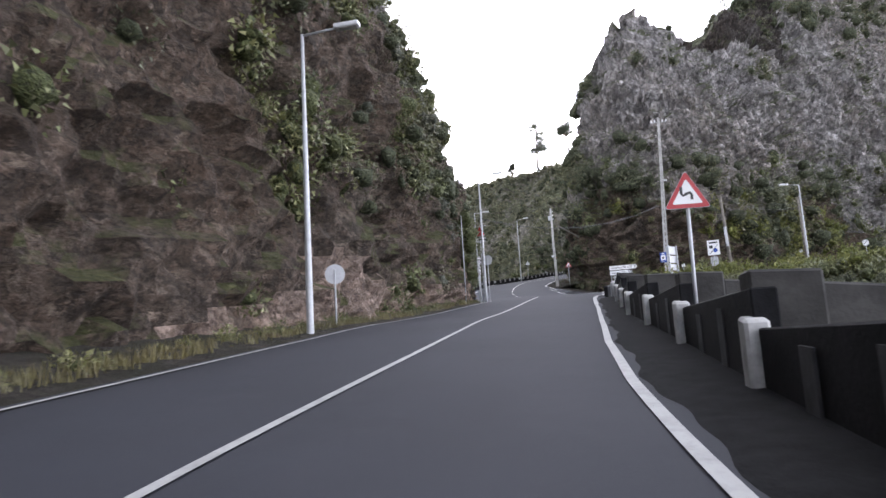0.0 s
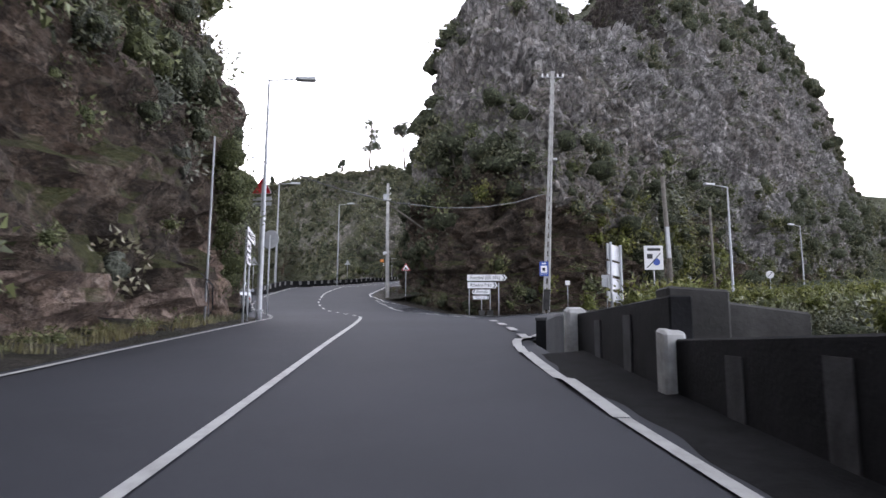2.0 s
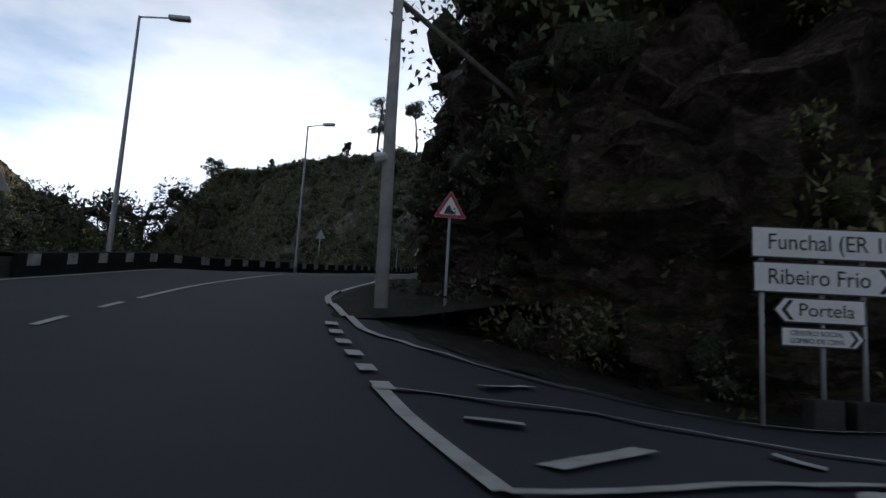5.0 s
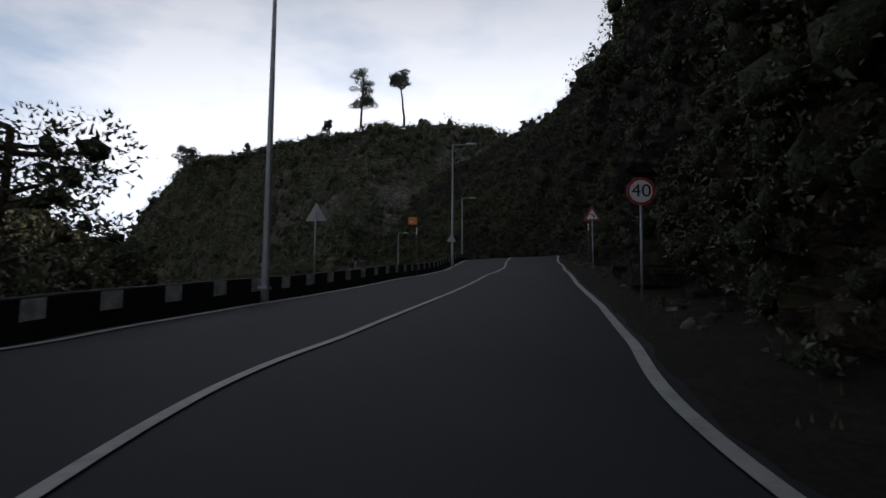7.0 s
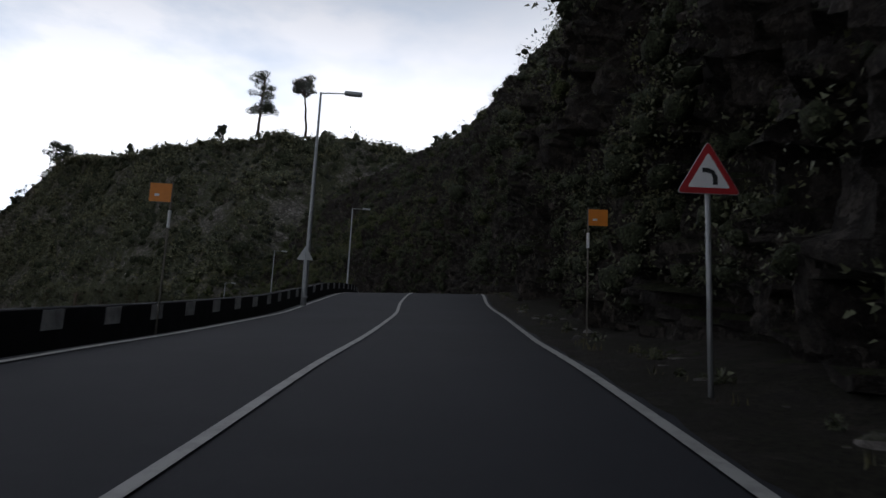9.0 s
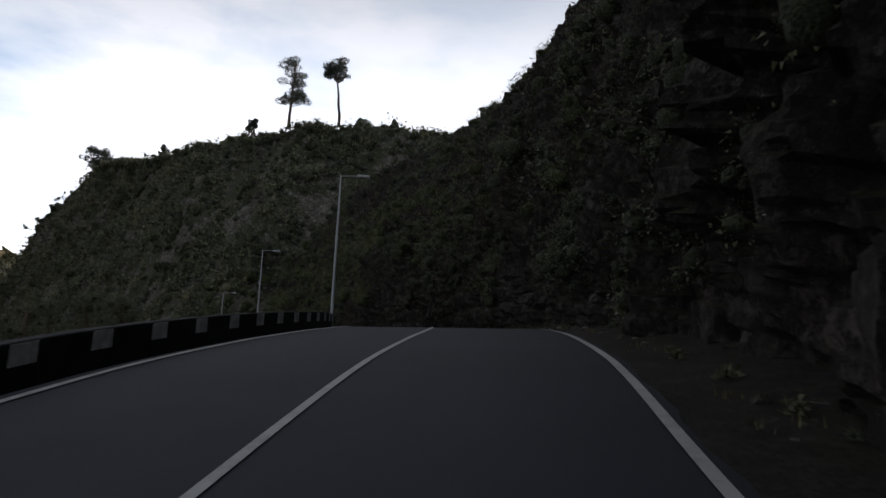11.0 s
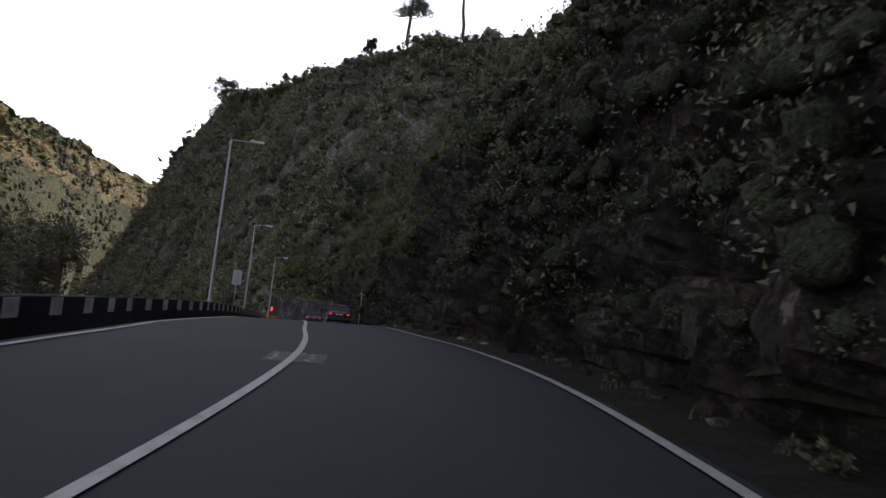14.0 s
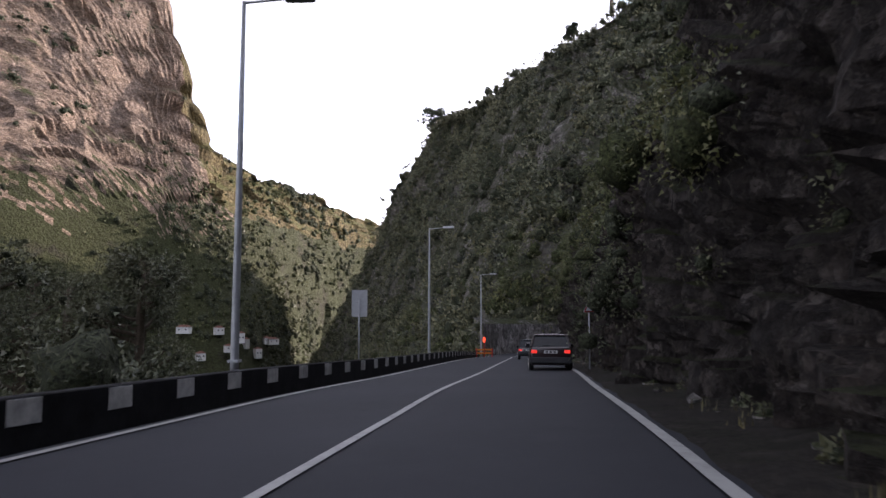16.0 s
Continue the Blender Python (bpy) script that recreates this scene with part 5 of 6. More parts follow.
pole_d = thing("utility_pole", "grey wooden telephone pole beside the side road", "utility pole")
part("shaft", bm_tube([(0, 0, -1), (0.05, 0, 3), (0, 0, 6.8)], [0.14, 0.12, 0.1], 10), M_WOODPOLE, pole_d, smooth=True)
part("stay", bm_tube([(-0.1, 0, 6.2), (-1.7, 0.3, 0)], [0.012, 0.012], 5), M_BLACK, pole_d)
part("box", bm_box(-0.16, 0.02, -0.25, -0.12, 2.8, 4.3, 0.02), M_GALV, pole_d)
place(pole_d, 22.4, 54.8, 6.9, 0, -2)
pole_e = thing("utility_pole", "thin wooden telephone pole on the side road verge", "utility pole")
part("shaft", bm_tube([(0, 0, -1), (0, 0, 7.6)], [0.12, 0.09], 10), M_WOODPOLE, pole_e, smooth=True)
place(pole_e, 36.8, 71.5, 8.8, 0, -1)
for x, y, z, turn in ((33.9, 65.6, 7.4, 182), (62.0, 90.7, 10.6, 190)):
    copy_thing(LAMP, pose(x, y, z, 0, 0, turn))


def wire(a, b, sag, r=0.012):
    a, b = Vector(a), Vector(b)
    pts = [a.lerp(b, k / 14) - Vector((0, 0, sag * 4 * (k / 14) * (1 - k / 14))) for k in range(15)]
    ob = part("overhead_wire", bm_tube(pts, [r] * 15, 5), M_BLACK)
    return tagged(ob, "thin black overhead wire between the poles", "wire", "overhead wires")


wire((12.5, 74.6, 17.2), (22.1, 68.9, 18.5), 0.9)
wire((12.5, 74.6, 16.9), (22.1, 68.9, 18.0), 1.2)
wire((21.6, 68.2, 15.8), (-19.2, 37.5, 25.4), 7.2, 0.026)
wire((12.4, 74.7, 17.4), (-30.0, 80.0, 19.5), 0.5)
wire((22.1, 68.9, 18.4), (36.8, 71.5, 15.8), 0.8)
wire((21.6, 68.4, 15.6), (36.8, 71.5, 15.4), 0.6)
wire((21.6, 68.4, 15.9), (12.4, 74.8, 16.5), 0.5)
wire((22.9, 55.2, 13.4), (36.8, 71.5, 15.6), 0.6)


# ---- plants ----
def unit_lump(level):
    b = bmesh.new()
    bmesh.ops.create_icosphere(b, subdivisions=level, radius=1.0)
    out = np.array([v.co[:] for v in b.verts]), np.array([[v.index for v in f.verts] for f in b.faces])
    b.free()
    return out


LUMPS = {1: unit_lump(1), 2: unit_lump(2)}


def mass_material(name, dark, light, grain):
    """Close-set foliage: light leaves, the shade in the gaps between them painted dark."""
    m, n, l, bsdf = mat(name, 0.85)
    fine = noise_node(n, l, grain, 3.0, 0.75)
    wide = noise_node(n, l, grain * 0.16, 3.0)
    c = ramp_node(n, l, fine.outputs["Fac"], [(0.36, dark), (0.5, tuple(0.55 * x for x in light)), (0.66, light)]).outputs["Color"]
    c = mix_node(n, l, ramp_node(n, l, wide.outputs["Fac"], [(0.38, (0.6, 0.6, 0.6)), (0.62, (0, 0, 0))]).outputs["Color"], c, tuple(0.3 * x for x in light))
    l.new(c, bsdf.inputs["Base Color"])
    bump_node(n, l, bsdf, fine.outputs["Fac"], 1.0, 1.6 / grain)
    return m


MASS = {}


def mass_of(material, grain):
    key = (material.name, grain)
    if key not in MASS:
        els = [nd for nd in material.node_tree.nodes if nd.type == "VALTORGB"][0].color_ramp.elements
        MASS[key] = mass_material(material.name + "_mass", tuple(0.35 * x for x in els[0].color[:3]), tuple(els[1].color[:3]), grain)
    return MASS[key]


def leaf_cloud(name, centres, radii, per, leaf, material, seed, squash=0.95, parent=None, droop=0.0, core=0.52, lump=1):
    """Clumps of small pointed leaves round the given centres, joined into one mesh."""
    rng = np.random.default_rng(seed)
    c = np.repeat(np.asarray(centres, float), per, 0)
    r = np.repeat(np.asarray(radii, float), per)
    n = len(c)
    d = rng.normal(size=(n, 3))
    d /= np.linalg.norm(d, axis=1)[:, None]
    rad = r * (0.35 + 0.65 * rng.random(n) ** 0.5)
    # lobes: the clump is uneven
    lobe = 0.75 + 0.5 * vnoise(d * 2.3 + c * 0.37, seed)
    p = c + d * (rad * lobe)[:, None] * (1, 1, squash)
    a = rng.normal(size=(n, 3)) * 0.7 + d
    a[:, 2] -= droop
    a /= np.linalg.norm(a, axis=1)[:, None]
    b = np.cross(a, rng.normal(size=(n, 3)))
    b /= np.linalg.norm(b, axis=1)[:, None] + 1e-9
    size = leaf * (0.6 + 0.8 * rng.random(n))[:, None] * np.clip(r / np.mean(radii), 0.6, 1.5)[:, None]
    v = np.stack([p - b * size * 0.3, p + b * size * 0.3, p + a * size], 1).reshape(-1, 3)
    faces = np.arange(n * 3).reshape(-1, 3)
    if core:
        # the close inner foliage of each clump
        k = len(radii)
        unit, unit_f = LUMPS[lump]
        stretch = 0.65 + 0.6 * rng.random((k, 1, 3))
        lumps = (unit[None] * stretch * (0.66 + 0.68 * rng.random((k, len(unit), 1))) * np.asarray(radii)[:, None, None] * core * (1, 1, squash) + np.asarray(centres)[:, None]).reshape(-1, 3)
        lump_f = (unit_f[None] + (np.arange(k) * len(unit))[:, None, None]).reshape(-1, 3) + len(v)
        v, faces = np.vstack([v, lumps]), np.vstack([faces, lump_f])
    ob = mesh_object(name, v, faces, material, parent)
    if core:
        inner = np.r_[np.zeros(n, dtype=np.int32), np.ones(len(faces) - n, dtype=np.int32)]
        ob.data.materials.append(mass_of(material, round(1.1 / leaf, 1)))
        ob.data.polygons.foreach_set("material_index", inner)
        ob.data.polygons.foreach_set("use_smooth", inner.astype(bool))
    return ob


def scatter(P, N, count, seed, weight):
    """Places on a rock face, chosen by weight(points)."""
    rng = np.random.default_rng(seed)
    flat, nf = P.reshape(-1, 3), N.reshape(-1, 3)
    w = np.clip(weight(flat, nf), 0, None)
    k = rng.choice(len(flat), count, p=w / w.sum())
    jit = rng.normal(size=(count, 3)) * 0.35
    return flat[k] + nf[k] * 0.15 + jit


def patchy(p, scale, level, seed):
    return np.clip((fbm(p / scale, 4, seed) - level) * 8, 0, 1)


def stuff(ob, label, category="shrubs"):
    return tagged(ob, label, category, kind="stuff")


R = np.random.default_rng(5)
# left cliff
zr = lambda p: np.interp(p[:, 1], CENTRE[:300, 1], CENTRE[:300, 2])
pts = scatter(CL_P[:, 1:], CL_N[:, 1:], 1450, 1, lambda p, n: patchy(p, 5.0, 0.49, 41) * (0.1 + smooth01(p[:, 2] - zr(p), 3, 10)) * (p[:, 1] > -4))
stuff(leaf_cloud("cliff_shrubs", pts, 0.3 + 0.8 * R.random(len(pts)) ** 2, 100, 0.14, M_LEAF_MID, 2), "olive green shrubs clinging to the brown cliff")
pts = scatter(CL_P[:, 1:], CL_N[:, 1:], 300, 3, lambda p, n: patchy(p, 4.0, 0.52, 45) * (0.1 + smooth01(p[:, 2] - zr(p), 3, 14)) * (p[:, 1] > -4))
stuff(leaf_cloud("cliff_shrubs", pts, 0.35 + 0.5 * R.random(len(pts)), 130, 0.12, M_LEAF_GREY, 4, lump=2), "grey-green dry shrubs on the cliff ledges")
pts = scatter(CL_P[:, 1:], CL_N[:, 1:], 420, 5, lambda p, n: patchy(p, 6.0, 0.54, 49) * smooth01(p[:, 2] - zr(p), 4, 9) * (p[:, 1] > -4))
stuff(leaf_cloud("cliff_shrubs", pts, 0.55 + 0.95 * R.random(len(pts)) ** 1.5, 120, 0.14, M_LEAF_DARK, 6), "dark green bushes high on the cliff")

corner = np.array([(1.9 + 0.9 * R.random() - max(0, z - 11) * 0.34, 51.0 + 4.0 * R.random(), z) for z in np.linspace(7.5, 21, 46)])
stuff(leaf_cloud("corner_bushes", corner, 0.5 + 0.6 * R.random(46), 320, 0.09, M_LEAF_MID, 7, lump=2), "leafy bushes hanging over the cliff's end")

# peak, the face towards the side road: green below, bare above
i0 = i_nose + 6
BARE_X, BARE_Z = [14, 19, 22, 27, 45, 68, 100, 112, 130], [30, 26, 23.5, 22, 25.5, 27.5, 29, 60, 60]
south, sn_ = PK_P[:i0, 1:], PK_N[:i0, 1:]


def below_bare(p, soft):
    """1 under the line where the bare rock of the peak begins, 0 above it."""
    line = np.interp(p[:, 0], BARE_X, BARE_Z)
    return 1 - smooth01(p[:, 2], line - soft, line + 0.3 * soft)


pts = scatter(south, sn_, 1150, 7, lambda p, n: (0.12 + patchy(p, 7.0, 0.46, 51)) * below_bare(p, 5) * (0.04 + smooth01(p[:, 2], 11, 15)))
stuff(leaf_cloud("slope_shrubs", pts, 0.8 + 1.4 * R.random(len(pts)), 130, 0.22, M_LEAF_DARK, 8), "dense dark green bushes on the lower rock face")
pts = scatter(south, sn_, 900, 9, lambda p, n: (0.12 + patchy(p, 5.0, 0.52, 53)) * below_bare(p, 9))
stuff(leaf_cloud("slope_shrubs", pts, 0.3 + 0.7 * R.random(len(pts)), 90, 0.18, M_LEAF_MID, 10), "green shrubs above the side road")
pts = scatter(south, sn_, 330, 11, lambda p, n: patchy(p, 5.0, 0.53, 55) * (1 - smooth01(p[:, 2], 12, 20)) * smooth01(p[:, 0], 14, 20))
stuff(leaf_cloud("creeper", pts, 0.45 + 0.7 * R.random(len(pts)), 110, 0.2, M_LEAF_BRIGHT, 12, lump=2), "bright yellow-green creeper over the lower rocks")
pts = scatter(south, sn_, 220, 13, lambda p, n: patchy(p, 5.0, 0.6, 57) * smooth01(p[:, 2], 26, 40) + 0.004)
stuff(leaf_cloud("ledge_shrubs", pts, 0.3 + 0.7 * R.random(len(pts)), 80, 0.2, M_LEAF_DARK, 14, lump=2), "small dark shrubs on ledges of the grey peak")
pts = scatter(south, sn_, 300, 15, lambda p, n: (p[:, 0] > 48) * smooth01(p[:, 2], 46, 58) + 0.25 * smooth01(p[:, 0], 84, 96) * smooth01(p[:, 2], 18, 26))
stuff(leaf_cloud("ledge_shrubs", pts, 0.9 + 1.3 * R.random(len(pts)), 130, 0.24, M_LEAF_DARK, 16, lump=2), "dark trees crowning the higher rock")

foot = resample(spline([(14.0, 79, 9.5), (13.95, 75.6, 9.0), (14.3, 73.4, 8.7), (15.4, 71.5, 8.4), (17.4, 70.4, 8.2)], 0.3), 22)
stuff(leaf_cloud("foot_bushes", foot + R.normal(size=(22, 3)) * (0.15, 0.15, 0.2), 0.35 + 0.45 * R.random(22), 220, 0.09, M_LEAF_DARK, 241, lump=2), "low dark bushes at the foot of the rock beside the road")

# rock wall along the main road
west, wn_ = PK_P[i_nose:, 1:], PK_N[i_nose:, 1:]
roadz = lambda p: np.interp(p[:, 1], CENTRE[:560, 1], CENTRE[:560, 2])
up = lambda p: p[:, 2] - roadz(p)
pts = scatter(west, wn_, 1250, 17, lambda p, n: (0.12 + patchy(p, 9.0, 0.47, 61)) * smooth01(up(p), 8, 15) * (p[:, 1] < 305))
stuff(leaf_cloud("rock_wall_shrubs", pts, 0.7 + 1.3 * R.random(len(pts)), 160, 0.16, M_LEAF_DARK, 18), "dark green scrub hanging high on the rock wall")
pts = scatter(west, wn_, 800, 18, lambda p, n: (0.02 + patchy(p, 6.0, 0.54, 62)) * (1 - smooth01(up(p), 10, 16)) * smooth01(up(p), 0.6, 4) * (p[:, 1] < 240))
stuff(leaf_cloud("rock_wall_plants", pts, 0.25 + 0.6 * R.random(len(pts)), 90, 0.08, M_LEAF_DARK, 181), "dark green plants in the cracks of the rock wall")
pts = scatter(west, wn_, 560, 19, lambda p, n: (0.05 + patchy(p, 7.0, 0.52, 63)) * smooth01(up(p), 6, 12) * (1 - smooth01(up(p), 26, 40)) * (p[:, 1] < 300))
stuff(leaf_cloud("rock_wall_shrubs", pts, 0.45 + 0.8 * R.random(len(pts)), 200, 0.105, M_LEAF_MID, 20), "green shrubs on the roadside rock wall")
pts = scatter(west, wn_, 520, 191, lambda p, n: (0.04 + patchy(p, 5.0, 0.53, 64)) * (1 - smooth01(up(p), 7, 12)) * smooth01(up(p), 0.4, 3) * (p[:, 1] < 240))
stuff(leaf_cloud("rock_wall_plants", pts, 0.2 + 0.45 * R.random(len(pts)), 90, 0.075, M_LEAF_DARK, 192), "green ferns and weeds on the rock wall")
pts = scatter(west, wn_, 420, 21, lambda p, n: smooth01(p[:, 1], 196, 225) * (1 - smooth01(up(p), 14, 24)) * smooth01(up(p), 3.0, 5.5) * (p[:, 1] < 285))
stuff(leaf_cloud("rock_wall_bushes", pts, 0.6 + 0.95 * R.random(len(pts)), 240, 0.1, M_LEAF_MID, 22), "leafy green bushes overhanging the road")
far_cap = cap[np.hypot(cap[:, 0] - 22, cap[:, 1] - 90) > 26]
pts = far_cap[R.choice(len(far_cap), 700)] + (0, 0, 0.3)
stuff(leaf_cloud("summit_scrub", pts, 0.6 + 0.9 * R.random(len(pts)), 60, 0.26, M_LEAF_DARK, 24), "dark scrub on top of the peak")
edge_pts = PK_P[i_nose + 45:, -1][R.choice(len(PK_P) - i_nose - 45, 500)]
stuff(leaf_cloud("crest_scrub", edge_pts + R.normal(size=(500, 3)) * 0.8, 0.5 + 0.9 * R.random(500), 70, 0.17, M_LEAF_DARK, 25), "ragged dark scrub along the crest")

# far hill
pts = scatter(HL_P[:, 1:], HL_N[:, 1:], 4300, 27, lambda p, n: 0.12 + patchy(p, 16.0, 0.46, 71))
stuff(leaf_cloud("hillside_woods", pts, 1.2 + 2.6 * R.random(len(pts)) ** 1.5, 34, 0.6, M_LEAF_HAZY, 28, 0.95), "dark evergreen woods covering the hillside", "woods")
pts = scatter(HL_P[:, 1:], HL_N[:, 1:], 1900, 29, lambda p, n: patchy(p, 16.0, 0.5, 73))
stuff(leaf_cloud("hillside_scrub", pts, 0.9 + 1.6 * R.random(len(pts)), 22, 0.46, M_LEAF_GREY, 30, 0.8), "grey-green scrub on the hillside", "woods")
pts = scatter(HL_P[:, 1:], HL_N[:, 1:], 1100, 127, lambda p, n: patchy(p, 22.0, 0.5, 171))
stuff(leaf_cloud("hillside_trees", pts, 1.8 + 2.4 * R.random(len(pts)), 50, 0.58, M_LEAF_DARK, 128, 1.0), "darker rounded trees standing in the hillside scrub", "woods")
pts = scatter(HL_P[:120, 1:26], HL_N[:120, 1:26], 800, 31, lambda p, n: 0.3 + patchy(p, 12.0, 0.5, 75))
stuff(leaf_cloud("hill_foot_bushes", pts, 1.2 + 1.8 * R.random(len(pts)), 60, 0.36, M_LEAF_MID, 32), "greener bushes at the foot of the hill", "woods")
crest = HL_P[:, -4][R.choice(len(HL_P), 1500)] + R.normal(size=(1500, 3)) * (2.5, 2.5, 0.3) - (0, 0, 0.7)
stuff(leaf_cloud("crest_woods", crest, 0.8 + 1.6 * R.random(1500) ** 2, 45, 0.46, M_LEAF_HAZY, 33, 0.95), "ragged treetops along the hill crest", "woods")

# far slope: green on its lower part, open round the village
HOUSES = [(-109.8, 468.0, 13.4), (-122.1, 461.0, 14.0), (-104.7, 478.3, 9.4), (-109.7, 453.5, 3.3), (-103.5, 467.3, 6.0), (-103.1, 491.5, 1.9), (-108.8, 512.6, 7.5), (-106.2, 513.6, 7.2), (-106.0, 484.5, 6.6)]


def off_village(p):
    """Keeps what stands clear of the houses and of the slope just below them."""
    q = np.array(HOUSES)
    return p[np.min(np.hypot(p[:, None, 0] - q[None, :, 0] - 2.0, p[:, None, 1] - q[None, :, 1] + 4.0), axis=1) > 7.5]


pts = scatter(FM_P[:, 1:], FM_N[:, 1:], 3500, 35, lambda p, n: (0.2 + patchy(p, 60.0, 0.42, 81)) * (1 - smooth01(p[:, 2], 70, 125) * (p[:, 1] < 560)) * (p[:, 1] > 150))
pts = off_village(pts)
stuff(leaf_cloud("far_slope_woods", pts, 1.3 + 2.0 * R.random(len(pts)), 14, 0.8, M_LEAF_MID, 36, 0.8), "green woods and scrub on the far valley slope", "woods")

pts = scatter(FM_P[:, 1:], FM_N[:, 1:], 420, 137, lambda p, n: np.clip(fbm(p / (40.0, 40.0, 9.0), 3, 86) - 0.55, 0, 1) * smooth01(p[:, 2], 85, 105) * (p[:, 1] > 250) * (p[:, 1] < 570))
stuff(leaf_cloud("far_ledge_scrub", pts, 1.2 + 2.2 * R.random(len(pts)), 40, 0.8, M_LEAF_DARK, 138, 0.7), "dark scrub along the ledges of the far rock wall", "woods")
pts = scatter(FM_P[:, 1:], FM_N[:, 1:], 3200, 135, lambda p, n: (0.05 + patchy(p, 30.0, 0.5, 83)) * (1 - smooth01(p[:, 2], 50, 100) * (p[:, 1] < 560)) * (p[:, 1] > 150))
pts = off_village(pts)
stuff(leaf_cloud("far_slope_trees", pts, 1.6 + 2.8 * R.random(len(pts)), 16, 0.85, M_LEAF_DARK, 136, 1.0), "dark trees in clumps on the far valley slope", "woods")

# valley side below the left parapet
gp = np.stack([GX, GY, GZ], 2).reshape(-1, 3)
cy_ = np.interp(gp[:, 1], CENTRE[:560, 1], CENTRE[:560, 0])
offl = cy_ - gp[:, 0]
sel = gp[(offl > 9) & (offl < 75) & (gp[:, 1] > 84) & (gp[:, 1] < 330)]
pts = sel[R.choice(len(sel), 2000)] + R.normal(size=(2000, 3)) * (0.8, 0.8, 0.4)


def in_gap(p):
    """The open gap in the scrub, between the parapet and the bushes, through which the village shows."""
    side, ahead = 44.0 - p[:, 0], p[:, 1] - 191.0
    return (ahead > 5) & (side > 0.3 * ahead) & (side < 0.62 * ahead) & (p[:, 2] > 19.5 - 0.1 * np.hypot(side, ahead))


pts = pts[~in_gap(pts)]
stuff(leaf_cloud("valley_side_scrub", pts, 0.9 + 1.5 * R.random(len(pts)), 30, 0.35, M_LEAF_DARK, 38), "thick dark scrub below the parapet")
sel = gp[(offl > 9.5) & (offl < 17) & (gp[:, 1] > 205) & (gp[:, 1] < 226)]
pts = sel[R.choice(len(sel), 130)] + R.normal(size=(130, 3)) * (0.7, 0.7, 1.2) + (0, 0, 2.2)
pts = pts[~in_gap(pts)]
stuff(leaf_cloud("valley_side_bushes", pts, 1.0 + 1.4 * R.random(len(pts)), 330, 0.17, M_LEAF_DARK, 39, lump=2), "tall dark bushes rising behind the parapet")

# land between the right-hand wall and the side road
def land_z(x, y):
    return float(GZ[int(np.abs(gx - x).argmin()), int(np.abs(gy - y).argmin())])


spots = []
while len(spots) < 850:
    x, y = R.uniform(5, 46), R.uniform(-6, 62)
    near = np.hypot(w_line[:, 0] - x, w_line[:, 1] - y)
    w = w_line[int(near.argmin())]
    clear = y < w[1] - 0.6 if x > 9.4 else y < 36
    if clear and near.min() > 0.9 and x > np.interp(y, CENTRE[:300, 1], CENTRE[:300, 0]) + 6.1 and (x < 26 or R.random() < 0.4) and (y < 20 or x > np.interp(y, CENTRE[:300, 1], CENTRE[:300, 0]) + 12 or (y < 30 and R.random() < 0.16)):
        spots.append((x, y, land_z(x, y) + 0.3))
spots = np.array(spots)
close = (spots[:, 1] > 24) & (spots[:, 0] < 21)
near_s, far_s = spots[close], spots[~close]
stuff(leaf_cloud("verge_bushes", near_s, 0.3 + 0.5 * R.random(len(near_s)), 420, 0.075, M_LEAF_DARK, 40, lump=2), "low dark green bushes beyond the concrete wall")
stuff(leaf_cloud("verge_bushes", far_s, 0.35 + 0.7 * R.random(len(far_s)), 70, 0.16, M_LEAF_MID, 43), "low green bushes beyond the concrete wall")
sel = spots
pts = [(w[0] + 0.9, w[1] - 0.9, w[2] + 0.25) for w in w_line[6:]] + list(sel[R.choice(len(sel), 25)] + (0, 0, 0.4))
stuff(leaf_cloud("verge_creeper", np.array(pts), 0.5 + 0.5 * R.random(len(pts)), 170, 0.13, M_LEAF_BRIGHT, 41, lump=2), "yellow-green creeper spilling over the low wall")


# grass and weeds on the verges
def tufts(name, spots, height, per, material, seed, label):
    rng = np.random.default_rng(seed)
    c = np.repeat(spots, per, 0)
    n = len(c)
    base = c + rng.normal(size=(n, 3)) * (0.09, 0.09, 0.0)
    ang = rng.random(n) * 2 * math.pi
    lean = rng.random(n) * 0.6
    h = height * (0.5 + rng.random(n))
    tip = base + np.stack([np.cos(ang) * lean * h, np.sin(ang) * lean * h, h], 1)
    side = np.stack([-np.sin(ang), np.cos(ang), np.zeros(n)], 1) * 0.012
    v = np.stack([base - side, base + side, tip], 1).reshape(-1, 3)
    return stuff(mesh_object(name, v, np.arange(n * 3).reshape(-1, 3), material), label, "grass")


M_GRASS = leaf_material("dry_grass", (0.04, 0.043, 0.018), (0.12, 0.115, 0.05))
sp = np.array([road_point(R.uniform(0, LAY0), -half_left(0) * 0 - R.uniform(0.9, 2.3) - 3.9, 0.08) for _ in range(1500)])
for k in range(len(sp)):
    s_k = arc_at_y(max(-58, sp[k][1]))
    sp[k] = road_point(s_k, -half_left(s_k) - R.uniform(0.8, 2.4), 0.06)
tufts("verge_grass", sp, 0.22, 14, M_GRASS, 51, "dry grass tufts along the cliff foot")
sp = np.array([road_point(s_k, half_right(s_k) + R.uniform(0.8, 1.5), 0.02) for s_k in R.uniform(arc_at_y(80), arc_at_y(285), 260)])
tufts("verge_grass", sp, 0.12, 8, M_GRASS, 52, "sparse grass along the rock wall's foot")
pts = np.array([road_point(s_k, half_right(s_k) + R.uniform(1.1, 1.6), 0.1) for s_k in R.uniform(arc_at_y(80), arc_at_y(285), 90)])
stuff(leaf_cloud("verge_weeds", pts, 0.06 + 0.12 * R.random(90), 90, 0.06, M_LEAF_DARK, 53), "low weeds at the foot of the rock wall")
